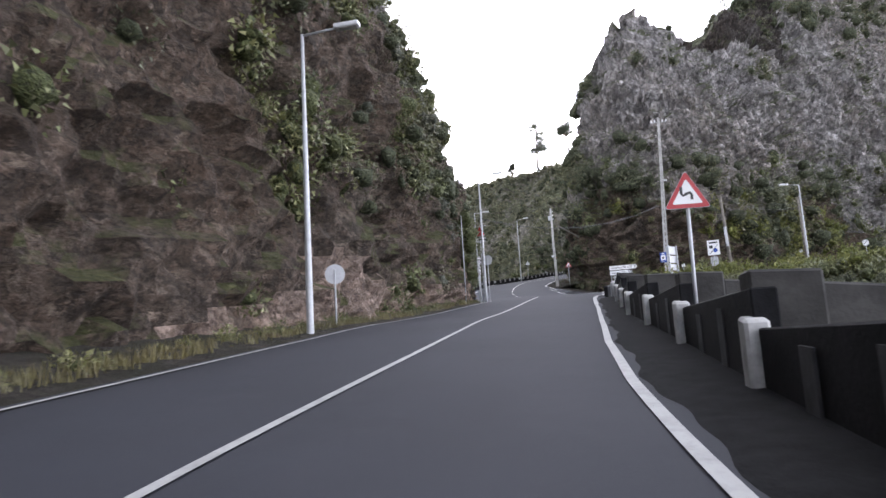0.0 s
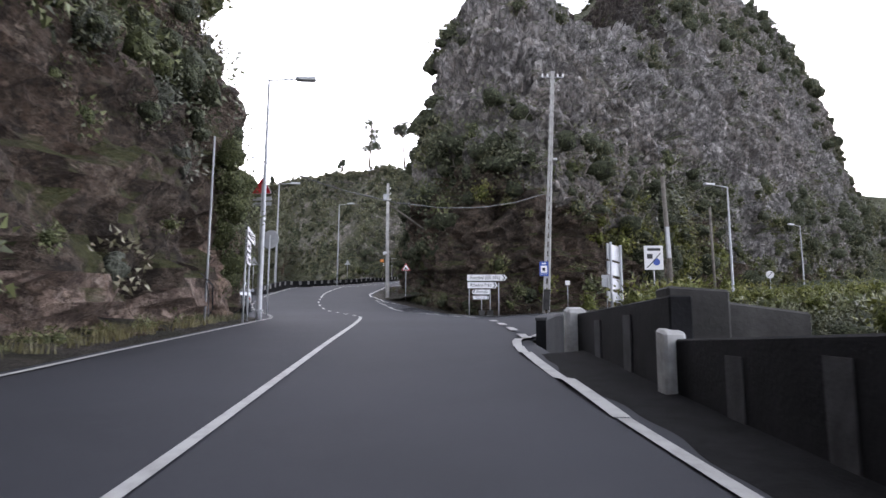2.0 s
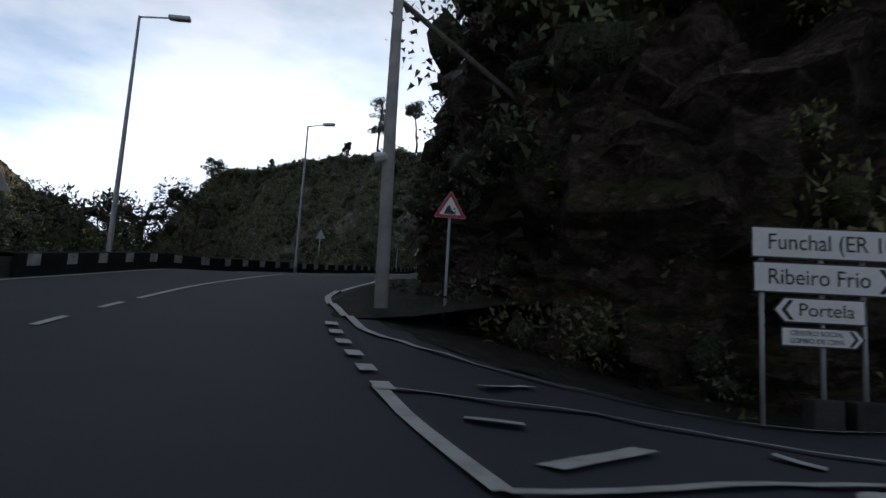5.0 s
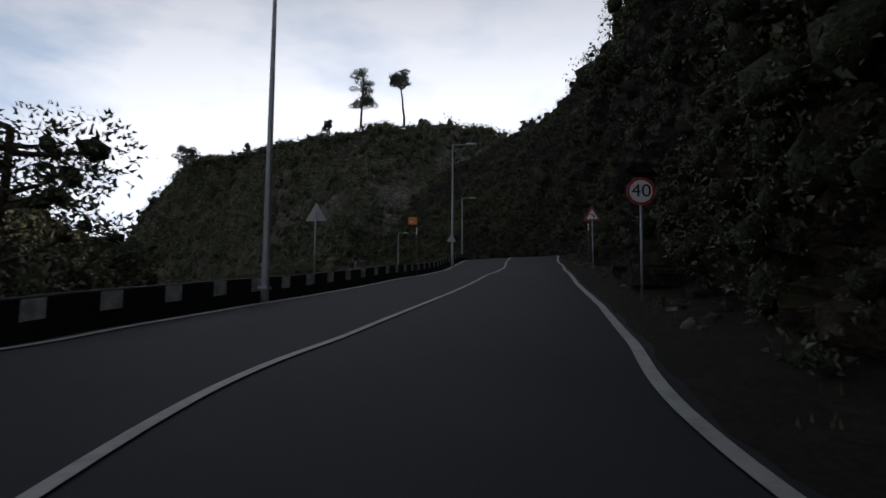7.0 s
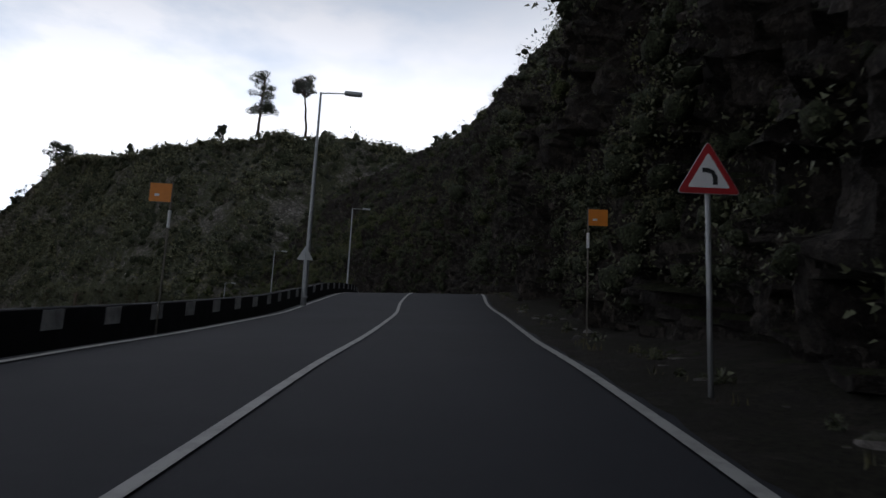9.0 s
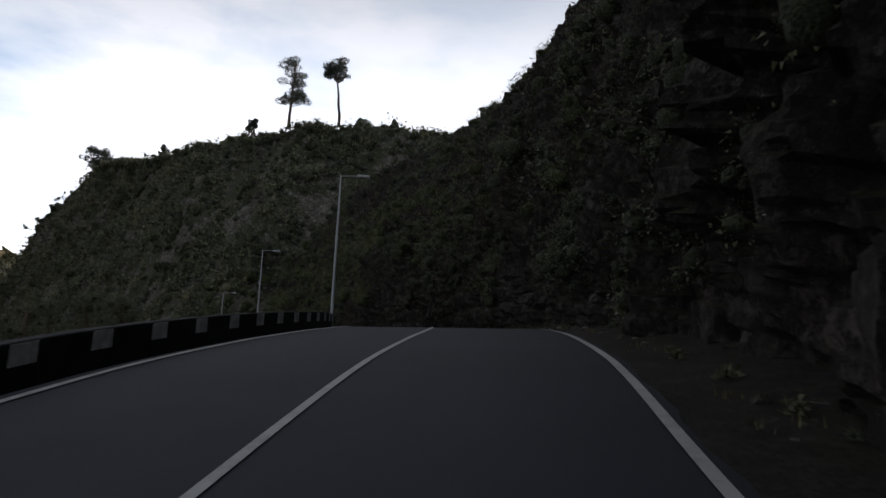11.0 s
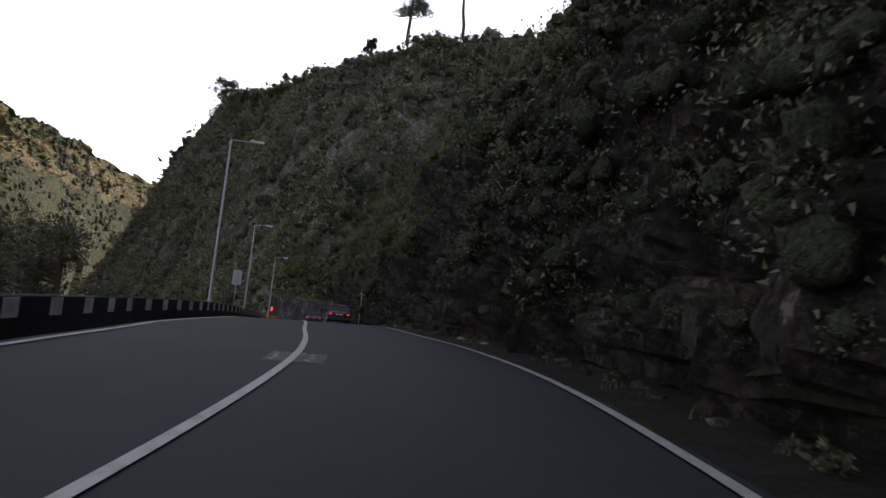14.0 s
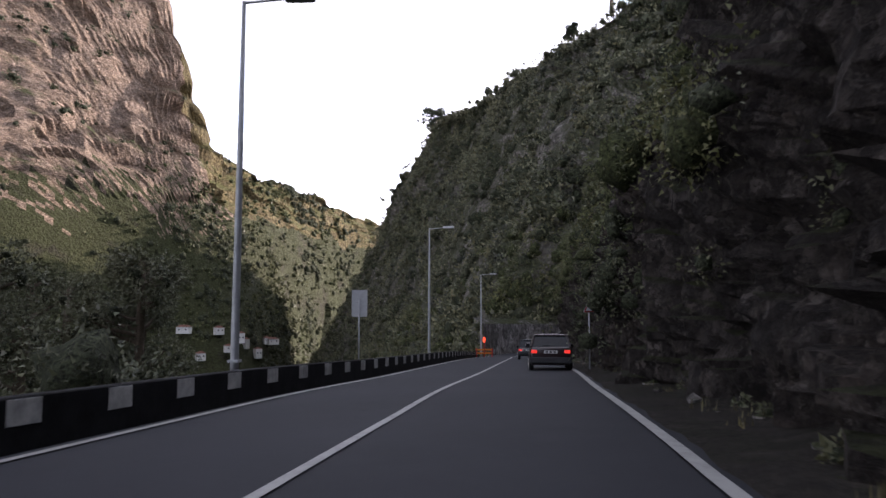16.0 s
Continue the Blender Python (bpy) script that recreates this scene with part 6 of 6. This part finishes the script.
pts = np.array([road_point(s_k, -half_left(s_k) - R.uniform(1.4, 2.3), 0.15) for s_k in R.uniform(arc_at_y(-20), LAY0, 150)])
stuff(leaf_cloud("verge_weeds", pts, 0.12 + 0.28 * R.random(150), 130, 0.06, M_LEAF_MID, 54), "low weeds at the foot of the brown cliff")

# fallen stones along the feet of the rock
def stones(name, spots, sizes, material, seed, label):
    rng = np.random.default_rng(seed)
    ico = bmesh.new()
    bmesh.ops.create_icosphere(ico, subdivisions=1, radius=1.0)
    v0 = np.array([v.co[:] for v in ico.verts])
    f0 = np.array([[v.index for v in f.verts] for f in ico.faces])
    ico.free()
    vs, fs = [], []
    for k, (p, r) in enumerate(zip(spots, sizes)):
        w = v0 * (0.7 + 0.6 * rng.random((len(v0), 1))) * r * (1.2, 0.9, 0.7)
        a = rng.random() * 6.28
        w = w @ np.array([[math.cos(a), -math.sin(a), 0], [math.sin(a), math.cos(a), 0], [0, 0, 1]])
        vs.append(w + p)
        fs.append(f0 + k * len(v0))
    return stuff(mesh_object(name, np.vstack(vs), np.vstack(fs), material), label, "stones")


sp = [road_point(s_k, half_right(s_k) + R.uniform(1.0, 2.4), 0.05) for s_k in R.uniform(arc_at_y(80), arc_at_y(285), 420)]
stones("fallen_stones", sp, 0.04 + 0.16 * R.random(420) ** 2, M_ROCK_GREY, 61, "small fallen stones at the rock wall's foot")
sp = [road_point(s_k, -half_left(s_k) - R.uniform(1.0, 2.4), 0.06) for s_k in R.uniform(0, LAY0, 300)]
stones("fallen_stones", sp, 0.04 + 0.15 * R.random(300) ** 2, M_ROCK_BROWN, 62, "small fallen stones below the brown cliff")


# ---- trees ----
def tree(label, height, crown_r, lean, material, seed, clumps, per, leaf, flat=0.6, bare=0.55, category="tree"):
    rng = np.random.default_rng(seed)
    t = thing("tree", label, category)
    bend = [(lean[0] * (k / 6) ** 1.5 + 0.12 * rng.normal(), lean[1] * (k / 6) ** 1.5 + 0.12 * rng.normal(), height * 0.93 * k / 6 - (0.5 if k == 0 else 0)) for k in range(7)]
    r0 = height * 0.022 + 0.04
    bm = bm_tube(bend, [r0 * (1 - 0.62 * k / 6) for k in range(7)], 8)
    part("trunk", bm, M_BARK, t, smooth=True)
    cs, rs = [], []
    for k in range(clumps):
        f = bare + (1 - bare) * rng.random()
        i = min(5, int(f * 6))
        at = Vector(bend[i]).lerp(Vector(bend[i + 1]), f * 6 - i)
        ang = rng.random() * 6.28
        reach = crown_r * (0.35 + 0.65 * rng.random()) * (1.1 - 0.5 * (f - bare) / (1 - bare))
        end = at + Vector((math.cos(ang) * reach, math.sin(ang) * reach, reach * (0.15 + 0.4 * rng.random())))
        part("limb", bm_tube([at, at.lerp(end, 0.5) + Vector((0, 0, -0.05 * reach)), end], [r0 * 0.35, r0 * 0.22, r0 * 0.08], 5), M_BARK, t)
        cs.append(end[:])
        rs.append(crown_r * (0.22 + 0.22 * rng.random()))
    leaf_cloud("crown", cs, rs, per, leaf, material, seed, flat, t, core=0.3 if leaf < 0.3 else 0)
    return t


def plant(t, x, y, z, turn=0.0, s=1.0):
    t.matrix_basis = pose(x, y, z, 0, 0, turn) @ Matrix.Scale(s, 4)
    return t


plant(tree("tall open-crowned pine on the hill crest", 25, 6.0, (1, 0, 0), M_LEAF_PINE, 71, 34, 340, 0.38, 0.6, 0.3, "pine tree"), 53.0, 371, 100)
plant(tree("slender pine with a flat tuft on the hill crest", 22, 4.5, (-2.5, 0, 0), M_LEAF_PINE, 72, 24, 340, 0.36, 0.6, 0.74, "pine tree"), 66.5, 346, 94)
plant(tree("crooked dark tree on the hill's edge", 15, 8, (2, 0, 0), M_LEAF_PINE, 73, 30, 260, 0.6, 0.6, 0.3), -34, 551, 116)
for x, y, z, h, sd in ((42, 404, 106, 7, 74), (5, 485, 113, 8, 76), (73, 343, 92, 6, 78)):
    plant(tree("small dark tree on the hill crest", h, h * 0.32, (0.5, 0, 0), M_LEAF_PINE, sd, 26, 240, 0.36, 0.9, 0.12), x, y, z - 1.5)
# leafy trees behind the parapet
for x, y, z, h, sd in ((5.2, 101.5, 8.0, 9.0, 81), (2.0, 104.5, 6.5, 10.5, 82), (-2.5, 100.0, 5.0, 11.0, 83), (-7, 106, 2.5, 13.0, 84), (-12, 99, 1.0, 14, 85)):
    plant(tree("slim leafy tree behind the parapet, thin crown", h, h * 0.3, (0.6, 0.3, 0), M_LEAF_DARK, sd, 34, 300, 0.14, 0.9, 0.25), x, y, z)
for x, y, z, h, sd in ((0.5, 84.5, 9.2, 3.4, 86), (-2.5, 82.5, 8.6, 3.8, 87), (-5.5, 80, 8.2, 3.2, 88), (2.2, 92, 9.5, 4.6, 89), (-4, 90, 8.0, 5.0, 90)):
    plant(tree("round dark garden bush behind the lay-by", h, h * 0.55, (0, 0, 0), M_LEAF_DARK, sd, 26, 240, 0.16, 0.9, 0.1, "bush"), x, y, z)
for x, y, h, sd in ((4.9, 108.3, 6.4, 91), (6.6, 111.0, 5.6, 92), (3.0, 113.0, 7.4, 93), (1.0, 108.0, 6.8, 94)):
    plant(tree("broad dark bush rising behind the parapet", h, h * 0.42, (0, 0, 0), M_LEAF_DARK, sd, 26, 240, 0.16, 0.9, 0.1, "bush"), x, y, 15.3 - h)
# tall trees rising from the valley behind the parapet
for x, y, sd in ((21, 223, 101), (17, 229, 102), (13, 224, 104), (18, 216, 107), (9, 232, 108), (6, 221, 109)):
    z = land_z(x, y)
    h = 24.6 - z + 2.0 * R.random()
    plant(tree("tall dark leafy tree growing up from the valley", h, 3.2, (0.6, 0.3, 0), M_LEAF_DARK, sd, 36, 420, 0.15, 0.95, 0.4), x, y, z)
# trees on the peak's skyline
for x, y, z, h, sd in ((97, 133, 56, 8, 91), (92, 131, 61, 8, 92), (56, 112, 58, 9, 93), (62, 115, 62, 10, 94), (50, 108, 55, 7, 95)):
    plant(tree("dark tree on the skyline of the rock", h, h * 0.4, (0.3, 0, 0), M_LEAF_PINE, sd, 22, 140, 0.38, 0.8, 0.25), x, y, z - 1)


# ---- vehicles ----
def paint(name, colour, rough=0.28):
    m, n, l, bsdf = mat(name, rough)
    a = noise_node(n, l, 2.5, 4.0)
    b = noise_node(n, l, 30.0, 3.0)
    c = ramp_node(n, l, a.outputs["Fac"], [(0.3, tuple(x * 0.85 for x in colour)), (0.7, colour)]).outputs["Color"]
    c = mix_node(n, l, ramp_node(n, l, b.outputs["Fac"], [(0.55, (0, 0, 0)), (0.8, (0.2, 0.2, 0.2))]).outputs["Color"], c, (0.12, 0.11, 0.1))
    l.new(c, bsdf.inputs["Base Color"])
    bsdf.inputs["Coat Weight"].default_value = 0.6
    return m


def glow(name, colour, strength):
    m, n, l, bsdf = mat(name, 0.3)
    bsdf.inputs["Base Color"].default_value = (*colour, 1)
    bsdf.inputs["Emission Color"].default_value = (*colour, 1)
    bsdf.inputs["Emission Strength"].default_value = strength
    return m


M_GLASS = plain("dark_car_glass", (0.02, 0.024, 0.028), 0.08, vary=0.1)
M_TRIM = plain("black_plastic_trim", (0.025, 0.025, 0.027), 0.6, vary=0.2)
M_ALLOY = plain("alloy_rim", (0.5, 0.5, 0.5), 0.3, 0.8, vary=0.15)
M_TAIL = glow("tail_lamp_lit", (0.8, 0.04, 0.025), 0.5)
M_TAIL_OFF = plain("tail_lamp_red", (0.3, 0.015, 0.015), 0.2, vary=0.1)
M_HEADLAMP = plain("headlamp_glass", (0.6, 0.62, 0.65), 0.1, vary=0.1)
M_PLATE = plain("number_plate_white", (0.65, 0.65, 0.63), 0.4, vary=0.08)


def ring_loft(stations, bm=None):
    """Stations (y, [(x, z), ...]) of half outlines, from the floor's middle line up to the roof's: mirrored and joined."""
    bm = bm or bmesh.new()
    rows = []
    for y, half in stations:
        ring = [(x, z) for x, z in half] + [(-x, z) for x, z in reversed(half)]
        rows.append([bm.verts.new((x, y, z)) for x, z in ring])
    n = len(rows[0])
    for a, b in zip(rows, rows[1:]):
        for k in range(n):
            bm.faces.new((a[k], b[k], b[(k + 1) % n], a[(k + 1) % n]))
    bm.faces.new(rows[0])
    bm.faces.new(rows[-1][::-1])
    return bm


def car(label, colour, L=4.0, W=1.66, H=1.4, boot=False, lit=False, suv=False):
    """A car that faces +y, its wheels on z = 0."""
    c = thing("car", label, "car")
    w, e = W / 2, L / 2
    belt = H * (0.66 if not suv else 0.6)
    bot = 0.22 if not suv else 0.3

    def low(y, ww, z0, z1):
        return (y, [(ww * 0.86, z0), (ww * 0.97, z0 + 0.07), (ww, z0 + 0.28), (ww * 0.985, z1 - 0.16), (ww * 0.94, z1 - 0.03), (ww * 0.86, z1)])
    tail = belt * (0.98 if not boot else 0.96)
    st = [low(-e, w * 0.9, bot + 0.1, tail - 0.05), low(-e + 0.1, w * 0.97, bot, tail), low(-e + 0.7, w, bot - 0.02, belt), low(0, w, bot - 0.02, belt), low(e - 1.25, w, bot - 0.02, belt - 0.02),
          low(e - 0.9, w * 0.99, bot - 0.02, belt - 0.08), low(e - 0.25, w * 0.95, bot, belt - 0.2), low(e - 0.06, w * 0.88, bot + 0.06, belt - 0.3), low(e, w * 0.8, bot + 0.12, belt - 0.36)]
    body = part("body", ring_loft(st), colour, c, smooth=True)
    mod = body.modifiers.new("bevel", "BEVEL")
    mod.width, mod.segments, mod.limit_method = 0.03, 2, "ANGLE"
    # cabin: dark glass with a painted roof and pillars over it
    rb, rt = (-e + 0.12, -e + 0.42) if not boot else (-e + 0.75, -e + 1.45)
    ft, fb = e - 1.95, e - 1.15

    roof_w, belt_w = w * 0.74, w * 0.9
    bm = bmesh.new()
    vs = [bm.verts.new(p) for p in ((-belt_w, rb, belt - 0.02), (belt_w, rb, belt - 0.02), (belt_w, fb, belt - 0.04), (-belt_w, fb, belt - 0.04), (-roof_w, rt, H - 0.03), (roof_w, rt, H - 0.03), (roof_w, ft, H - 0.05), (-roof_w, ft, H - 0.05))]
    for f in ((0, 1, 5, 4), (1, 2, 6, 5), (2, 3, 7, 6), (3, 0, 4, 7), (4, 5, 6, 7)):
        bm.faces.new([vs[i] for i in f])
    part("cabin_glass", bm, M_GLASS, c, "dark tinted glass")
    bm = bmesh.new()
    bm_box(-roof_w - 0.02, roof_w + 0.02, rt - 0.08, ft + 0.06, H - 0.085, H - 0.02, 0.03, bm)
    bm_box(-roof_w * 0.8, roof_w * 0.8, rt + 0.08, ft - 0.12, H - 0.05, H, 0.024, bm)
    part("roof", bm, colour, c)
    for sx in (-1, 1):
        for a, b, r in (((sx * belt_w, rb, belt - 0.03), (sx * roof_w, rt, H - 0.03), 0.05), ((sx * belt_w, fb, belt - 0.05), (sx * roof_w, ft, H - 0.05), 0.04), ((sx * (belt_w + 0.005), (rb + fb) / 2, belt - 0.03), (sx * (roof_w + 0.005), (rt + ft) / 2, H - 0.04), 0.04), ((sx * (belt_w + 0.004), rb + 0.55, belt - 0.03), (sx * (roof_w + 0.004), rt + 0.35, H - 0.04), 0.035)):
            part("pillar", bm_tube([a, b], [r, r * 0.85], 6), colour, c)
        m = part("mirror", bm_box(sx * (w + 0.06) - 0.09, sx * (w + 0.06) + 0.09, fb - 0.2, fb - 0.08, belt - 0.02, belt + 0.13, 0.03), colour, c)
        part("mirror_glass", bm_box(sx * (w + 0.06) - 0.07, sx * (w + 0.06) + 0.07, fb - 0.208, fb - 0.202, belt, belt + 0.11), M_GLASS, m)
        # lamps
        part("tail_lamp", bm_box(sx * w * 0.76 - 0.115, sx * w * 0.76 + 0.115, -e - 0.012, -e + 0.12, belt - 0.27, belt - 0.14, 0.025), M_TAIL if lit else M_TAIL_OFF, c, "lit red tail lamp" if lit else "red tail lamp")
        part("headlamp", bm_box(sx * w * 0.66 - 0.16, sx * w * 0.66 + 0.16, e - 0.22, e - 0.02, belt - 0.42, belt - 0.27, 0.03), M_HEADLAMP, c)
        part("sill", bm_box(sx * w - 0.015, sx * w + 0.015, -e + 0.95, e - 1.05, bot + 0.2, bot + 0.25, 0.006), M_TRIM, c)
        part("door_handle", bm_box(sx * (w + 0.005) - 0.015, sx * (w + 0.005) + 0.015, -0.35, -0.15, belt - 0.17, belt - 0.13, 0.006), M_TRIM, c)
        wr = 0.3 if not suv else 0.34
        for y in (-e + 0.72, e - 0.78):
            wheel = part("wheel", bm_tube([(sx * (w - 0.17), y, wr), (sx * (w - 0.15), y, wr), (sx * (w - 0.02), y, wr), (sx * (w + 0.005), y, wr)], [wr - 0.03, wr, wr, wr - 0.04], 20), M_RUBBER, c, "black tyre")
            bm = bm_tube([(sx * (w - 0.05), y, wr), (sx * (w + 0.008), y, wr)], [wr * 0.25, wr * 0.22], 14)
            for k in range(5):
                a = k * 2 * math.pi / 5
                bm_tube([(sx * (w + 0.004), y, wr), (sx * (w + 0.002), y + math.cos(a) * wr * 0.66, wr + math.sin(a) * wr * 0.66)], [0.045, 0.035], 6, bm)
            bm_tube([(sx * (w - 0.01), y + math.cos(a_) * wr * 0.68, wr + math.sin(a_) * wr * 0.68) for a_ in np.linspace(0, 2 * math.pi, 21)], [0.025] * 21, 6, bm, caps=False)
            part("rim", bm, M_ALLOY, wheel, "alloy rim")
            part("wheel_arch", bm_tube([(sx * (w - 0.005), y + math.cos(a_) * (wr + 0.05), wr + 0.01 + math.sin(a_) * (wr + 0.05)) for a_ in np.linspace(-0.1, math.pi + 0.1, 13)], [0.03] * 13, 6), M_TRIM, c)
    part("rear_bumper", bm_box(-w * 0.95, w * 0.95, -e - 0.06, -e + 0.14, bot + 0.06, bot + 0.3, 0.05), M_TRIM if not boot else colour, c)
    part("front_bumper", bm_box(-w * 0.86, w * 0.86, e - 0.16, e + 0.05, bot + 0.04, bot + 0.26, 0.05), colour, c)
    part("grille", bm_box(-0.34, 0.34, e - 0.05, e + 0.012, belt - 0.44, belt - 0.36, 0.015), M_TRIM, c)
    for y, z in ((-e - 0.02, belt - 0.22), (e + 0.052, bot + 0.16)):
        pl = part("number_plate", bm_box(-0.26, 0.26, y - 0.012, y + 0.012, z - 0.055, z + 0.055, 0.005), M_PLATE, c)
        for k in range(3):
            part("plate_bar", bm_box(-0.2 + k * 0.15, -0.1 + k * 0.15, y - 0.016, y + 0.016, z - 0.03, z + 0.03), M_TRIM, pl)
    part("wiper", bm_box(-0.3, 0.02, rb - 0.012, rb + 0.012, belt + 0.03, belt + 0.05), M_TRIM, c)
    return c


M_CAR_RED = paint("dark_maroon_car_paint", (0.022, 0.011, 0.013))
M_CAR_DARK = paint("charcoal_car_paint", (0.022, 0.023, 0.028))
M_CAR_BLACK = paint("black_car_paint", (0.01, 0.01, 0.012), 0.2)
M_CAR_SILVER = paint("silver_car_paint", (0.42, 0.45, 0.5), 0.3)

s = arc_at_y(219.2)
p = road_point(s, 2.55, 0.0)
slope = math.degrees(math.atan2(road_point(s + 2, 2)[2] - road_point(s - 2, 2)[2], 4))
car("very dark maroon hatchback with lit tail lamps on the road", M_CAR_RED, 3.95, 1.67, 1.42, lit=True).matrix_basis = pose(*p, slope, 0, road_heading(s))
s = arc_at_y(246)
p = road_point(s, 1.6, 0.02)
car("dark charcoal estate car with lit tail lamps on the road", M_CAR_DARK, 4.3, 1.76, 1.55, lit=True, suv=True).matrix_basis = pose(*p, -3.0, 0, road_heading(s))
s = arc_at_y(61.2)
p = road_point(s, -6.5, -0.07)
car("black saloon car with alloy wheels parked in the lay-by", M_CAR_BLACK, 4.4, 1.74, 1.4, boot=True).matrix_basis = pose(p[0], p[1] + 0.9, p[2] + 0.05, 0, 5.5, 88)
s = arc_at_y(69)
p = road_point(s, -5.0, -0.05)
car("silver hatchback parked in the lay-by facing down the road", M_CAR_SILVER, 4.2, 1.76, 1.46).matrix_basis = pose(*p, -6.5, 0, 185)

# feather flag in the lay-by
flag = thing("feather_flag", "tall red and black feather flag on a thin pole", "flag")
part("pole", bm_tube([(0, 0, -0.3), (0, 0, 3.0), (0.2, 0, 5.6)], [0.03, 0.022, 0.012], 8), M_GALV, flag, smooth=True)


def sail(z0, z1, mt, name):
    bm = bmesh.new()
    rows = []
    for k in range(7):
        z = z0 + (z1 - z0) * k / 6
        wdt = 0.36 * max(0.04, 1 - (z / 5.4) ** 2.2) + 0.04
        x0 = 0.2 * max(0, (z - 3) / 2.6)
        rows.append([bm.verts.new((x0 - wdt * j / 3, 0.05 * math.sin(z * 2 + j), z)) for j in range(4)])
    for a, b in zip(rows, rows[1:]):
        for j in range(3):
            bm.faces.new((a[j], a[j + 1], b[j + 1], b[j]))
    bmesh.ops.solidify(bm, geom=bm.faces[:], thickness=0.01)
    return part(name, bm, mt, flag)


sail(0.9, 2.2, M_RED, "red_panel")
sail(2.2, 3.0, M_BLACK, "black_panel")
sail(3.0, 4.6, M_RED, "red_panel")
sail(4.6, 5.4, M_BLACK, "black_panel")
place(flag, 0.9, 77.5, 9.35, 8, -1.5)

# temporary works barrier at the far bend
works = thing("works_barrier", "orange-red roadworks barrier with a lamp mast", "barrier")
for x in (-0.9, 0.9):
    part("leg", bm_box(x - 0.06, x + 0.06, -0.3, 0.3, 0, 1.0, 0.02), M_RED, works)
for z in (0.35, 0.75):
    part("rail", bm_box(-1.0, 1.0, -0.03, 0.03, z, z + 0.18, 0.01), M_ORANGE, works)
M_SIGNAL = glow("red_signal", (0.9, 0.06, 0.02), 1.2)
part("mast", bm_tube([(0, 0, 0), (0, 0, 2.0)], [0.06, 0.05], 8), M_RED, works)
part("signal", bm_tube([(0, 0, 1.7), (0, 0, 2.0), (0, 0, 2.3)], [0.14, 0.16, 0.1], 10), M_SIGNAL, works)
s = arc_at_y(271.5)
place(works, *road_point(s, -half_left(s) + 0.2, 0.02), 10)

# repaired patch with an iron cover in the asphalt
M_PATCH = plain("pale_asphalt_patch", (0.1, 0.1, 0.1), 0.8, vary=0.45, scale=4, bump=0.3)
s = arc_at_y(176.3)
v, f = [], []
for i in range(5):
    for j in range(5):
        v.append(road_point(s + 1.5 * i / 4, -0.42 + 0.93 * j / 4, 0.037))
patch = tagged(mesh_object("asphalt_patch", v, grid_faces(5, 5), M_PATCH), "paler worn asphalt patch with chalk marks across the centre line", "road patch", kind="structure")
for k, (along_m, across) in enumerate(((0.25, -0.3), (0.55, -0.28), (0.9, -0.3), (1.25, -0.32), (0.3, 0.25), (0.7, 0.3), (1.2, 0.28), (1.35, 0.1))):
    bar = [road_point(s + along_m + 0.07 * u, across + 0.04 * math.sin(2.2 * u + k), 0.025) for u in range(-1, 2)]
    vv, ff = strip("chalk_mark", bar, 0.05)
    mesh_object("chalk_mark", vv, ff, M_LINE, patch)

# retaining wall below the far hill
retain = sweep("retaining_wall", arc_at_y(284), S_END - 4, lambda s: [(-half_left(s) - 1.6, -1.0), (-half_left(s) - 1.9, 4.2), (-half_left(s) - 3.5, 5.0)], M_ROCK_GREY, 2.0)
tagged(retain, "rough grey stone retaining wall at the bend", "wall", kind="structure")

# ---- houses across the valley ----
M_HOUSEWALL = plain("white_house_render", (0.7, 0.69, 0.66), 0.8, vary=0.15, scale=0.6)
M_ROOF = plain("terracotta_roof", (0.2, 0.1, 0.075), 0.85, vary=0.3, scale=1.5)


def house(w, d, h):
    t = thing("house", "small white house with a terracotta roof in the valley", "house", "valley houses")
    part("wall", bm_box(-w / 2, w / 2, -d / 2, d / 2, -0.6, h), M_HOUSEWALL, t)
    bm = bmesh.new()
    o = 0.25
    vs = [bm.verts.new(p) for p in ((-w / 2 - o, -d / 2 - o, h), (w / 2 + o, -d / 2 - o, h), (w / 2 + o, d / 2 + o, h), (-w / 2 - o, d / 2 + o, h), (-w / 2 + 1.3, 0, h + 0.9), (w / 2 - 1.3, 0, h + 0.9))]
    for f in ((0, 1, 5, 4), (1, 2, 5), (2, 3, 4, 5), (3, 0, 4), (0, 1, 2, 3)):
        bm.faces.new([vs[i] for i in f])
    part("roof", bm, M_ROOF, t)
    for x in (-w / 4, w / 4):
        for z in ([h * 0.25, h * 0.65] if h > 5 else [h * 0.5]):
            wi = part("window", bm_box(x - 0.36, x + 0.36, -d / 2 - 0.05, -d / 2 + 0.05, z - 0.4, z + 0.5), M_WHITE, t)
            part("pane", bm_box(x - 0.28, x + 0.28, -d / 2 - 0.08, -d / 2 - 0.055, z - 0.32, z + 0.42), M_GLASS, wi)
    return t


rng = np.random.default_rng(9)
HOUSE_SIZES = [(3.6, 3.2, 2.4), (3.0, 3.0, 3.8), (5.6, 3.2, 2.2)]
models = {}
for k, (px, py, z) in enumerate(HOUSES):
    size = HOUSE_SIZES[(2 * k) % 3]
    m = pose(px, py, z, 0, 0, -10 + 70 * rng.random())
    if size not in models:
        models[size] = house(*size)
        models[size].matrix_basis = m
    else:
        copy_thing(models[size], m)
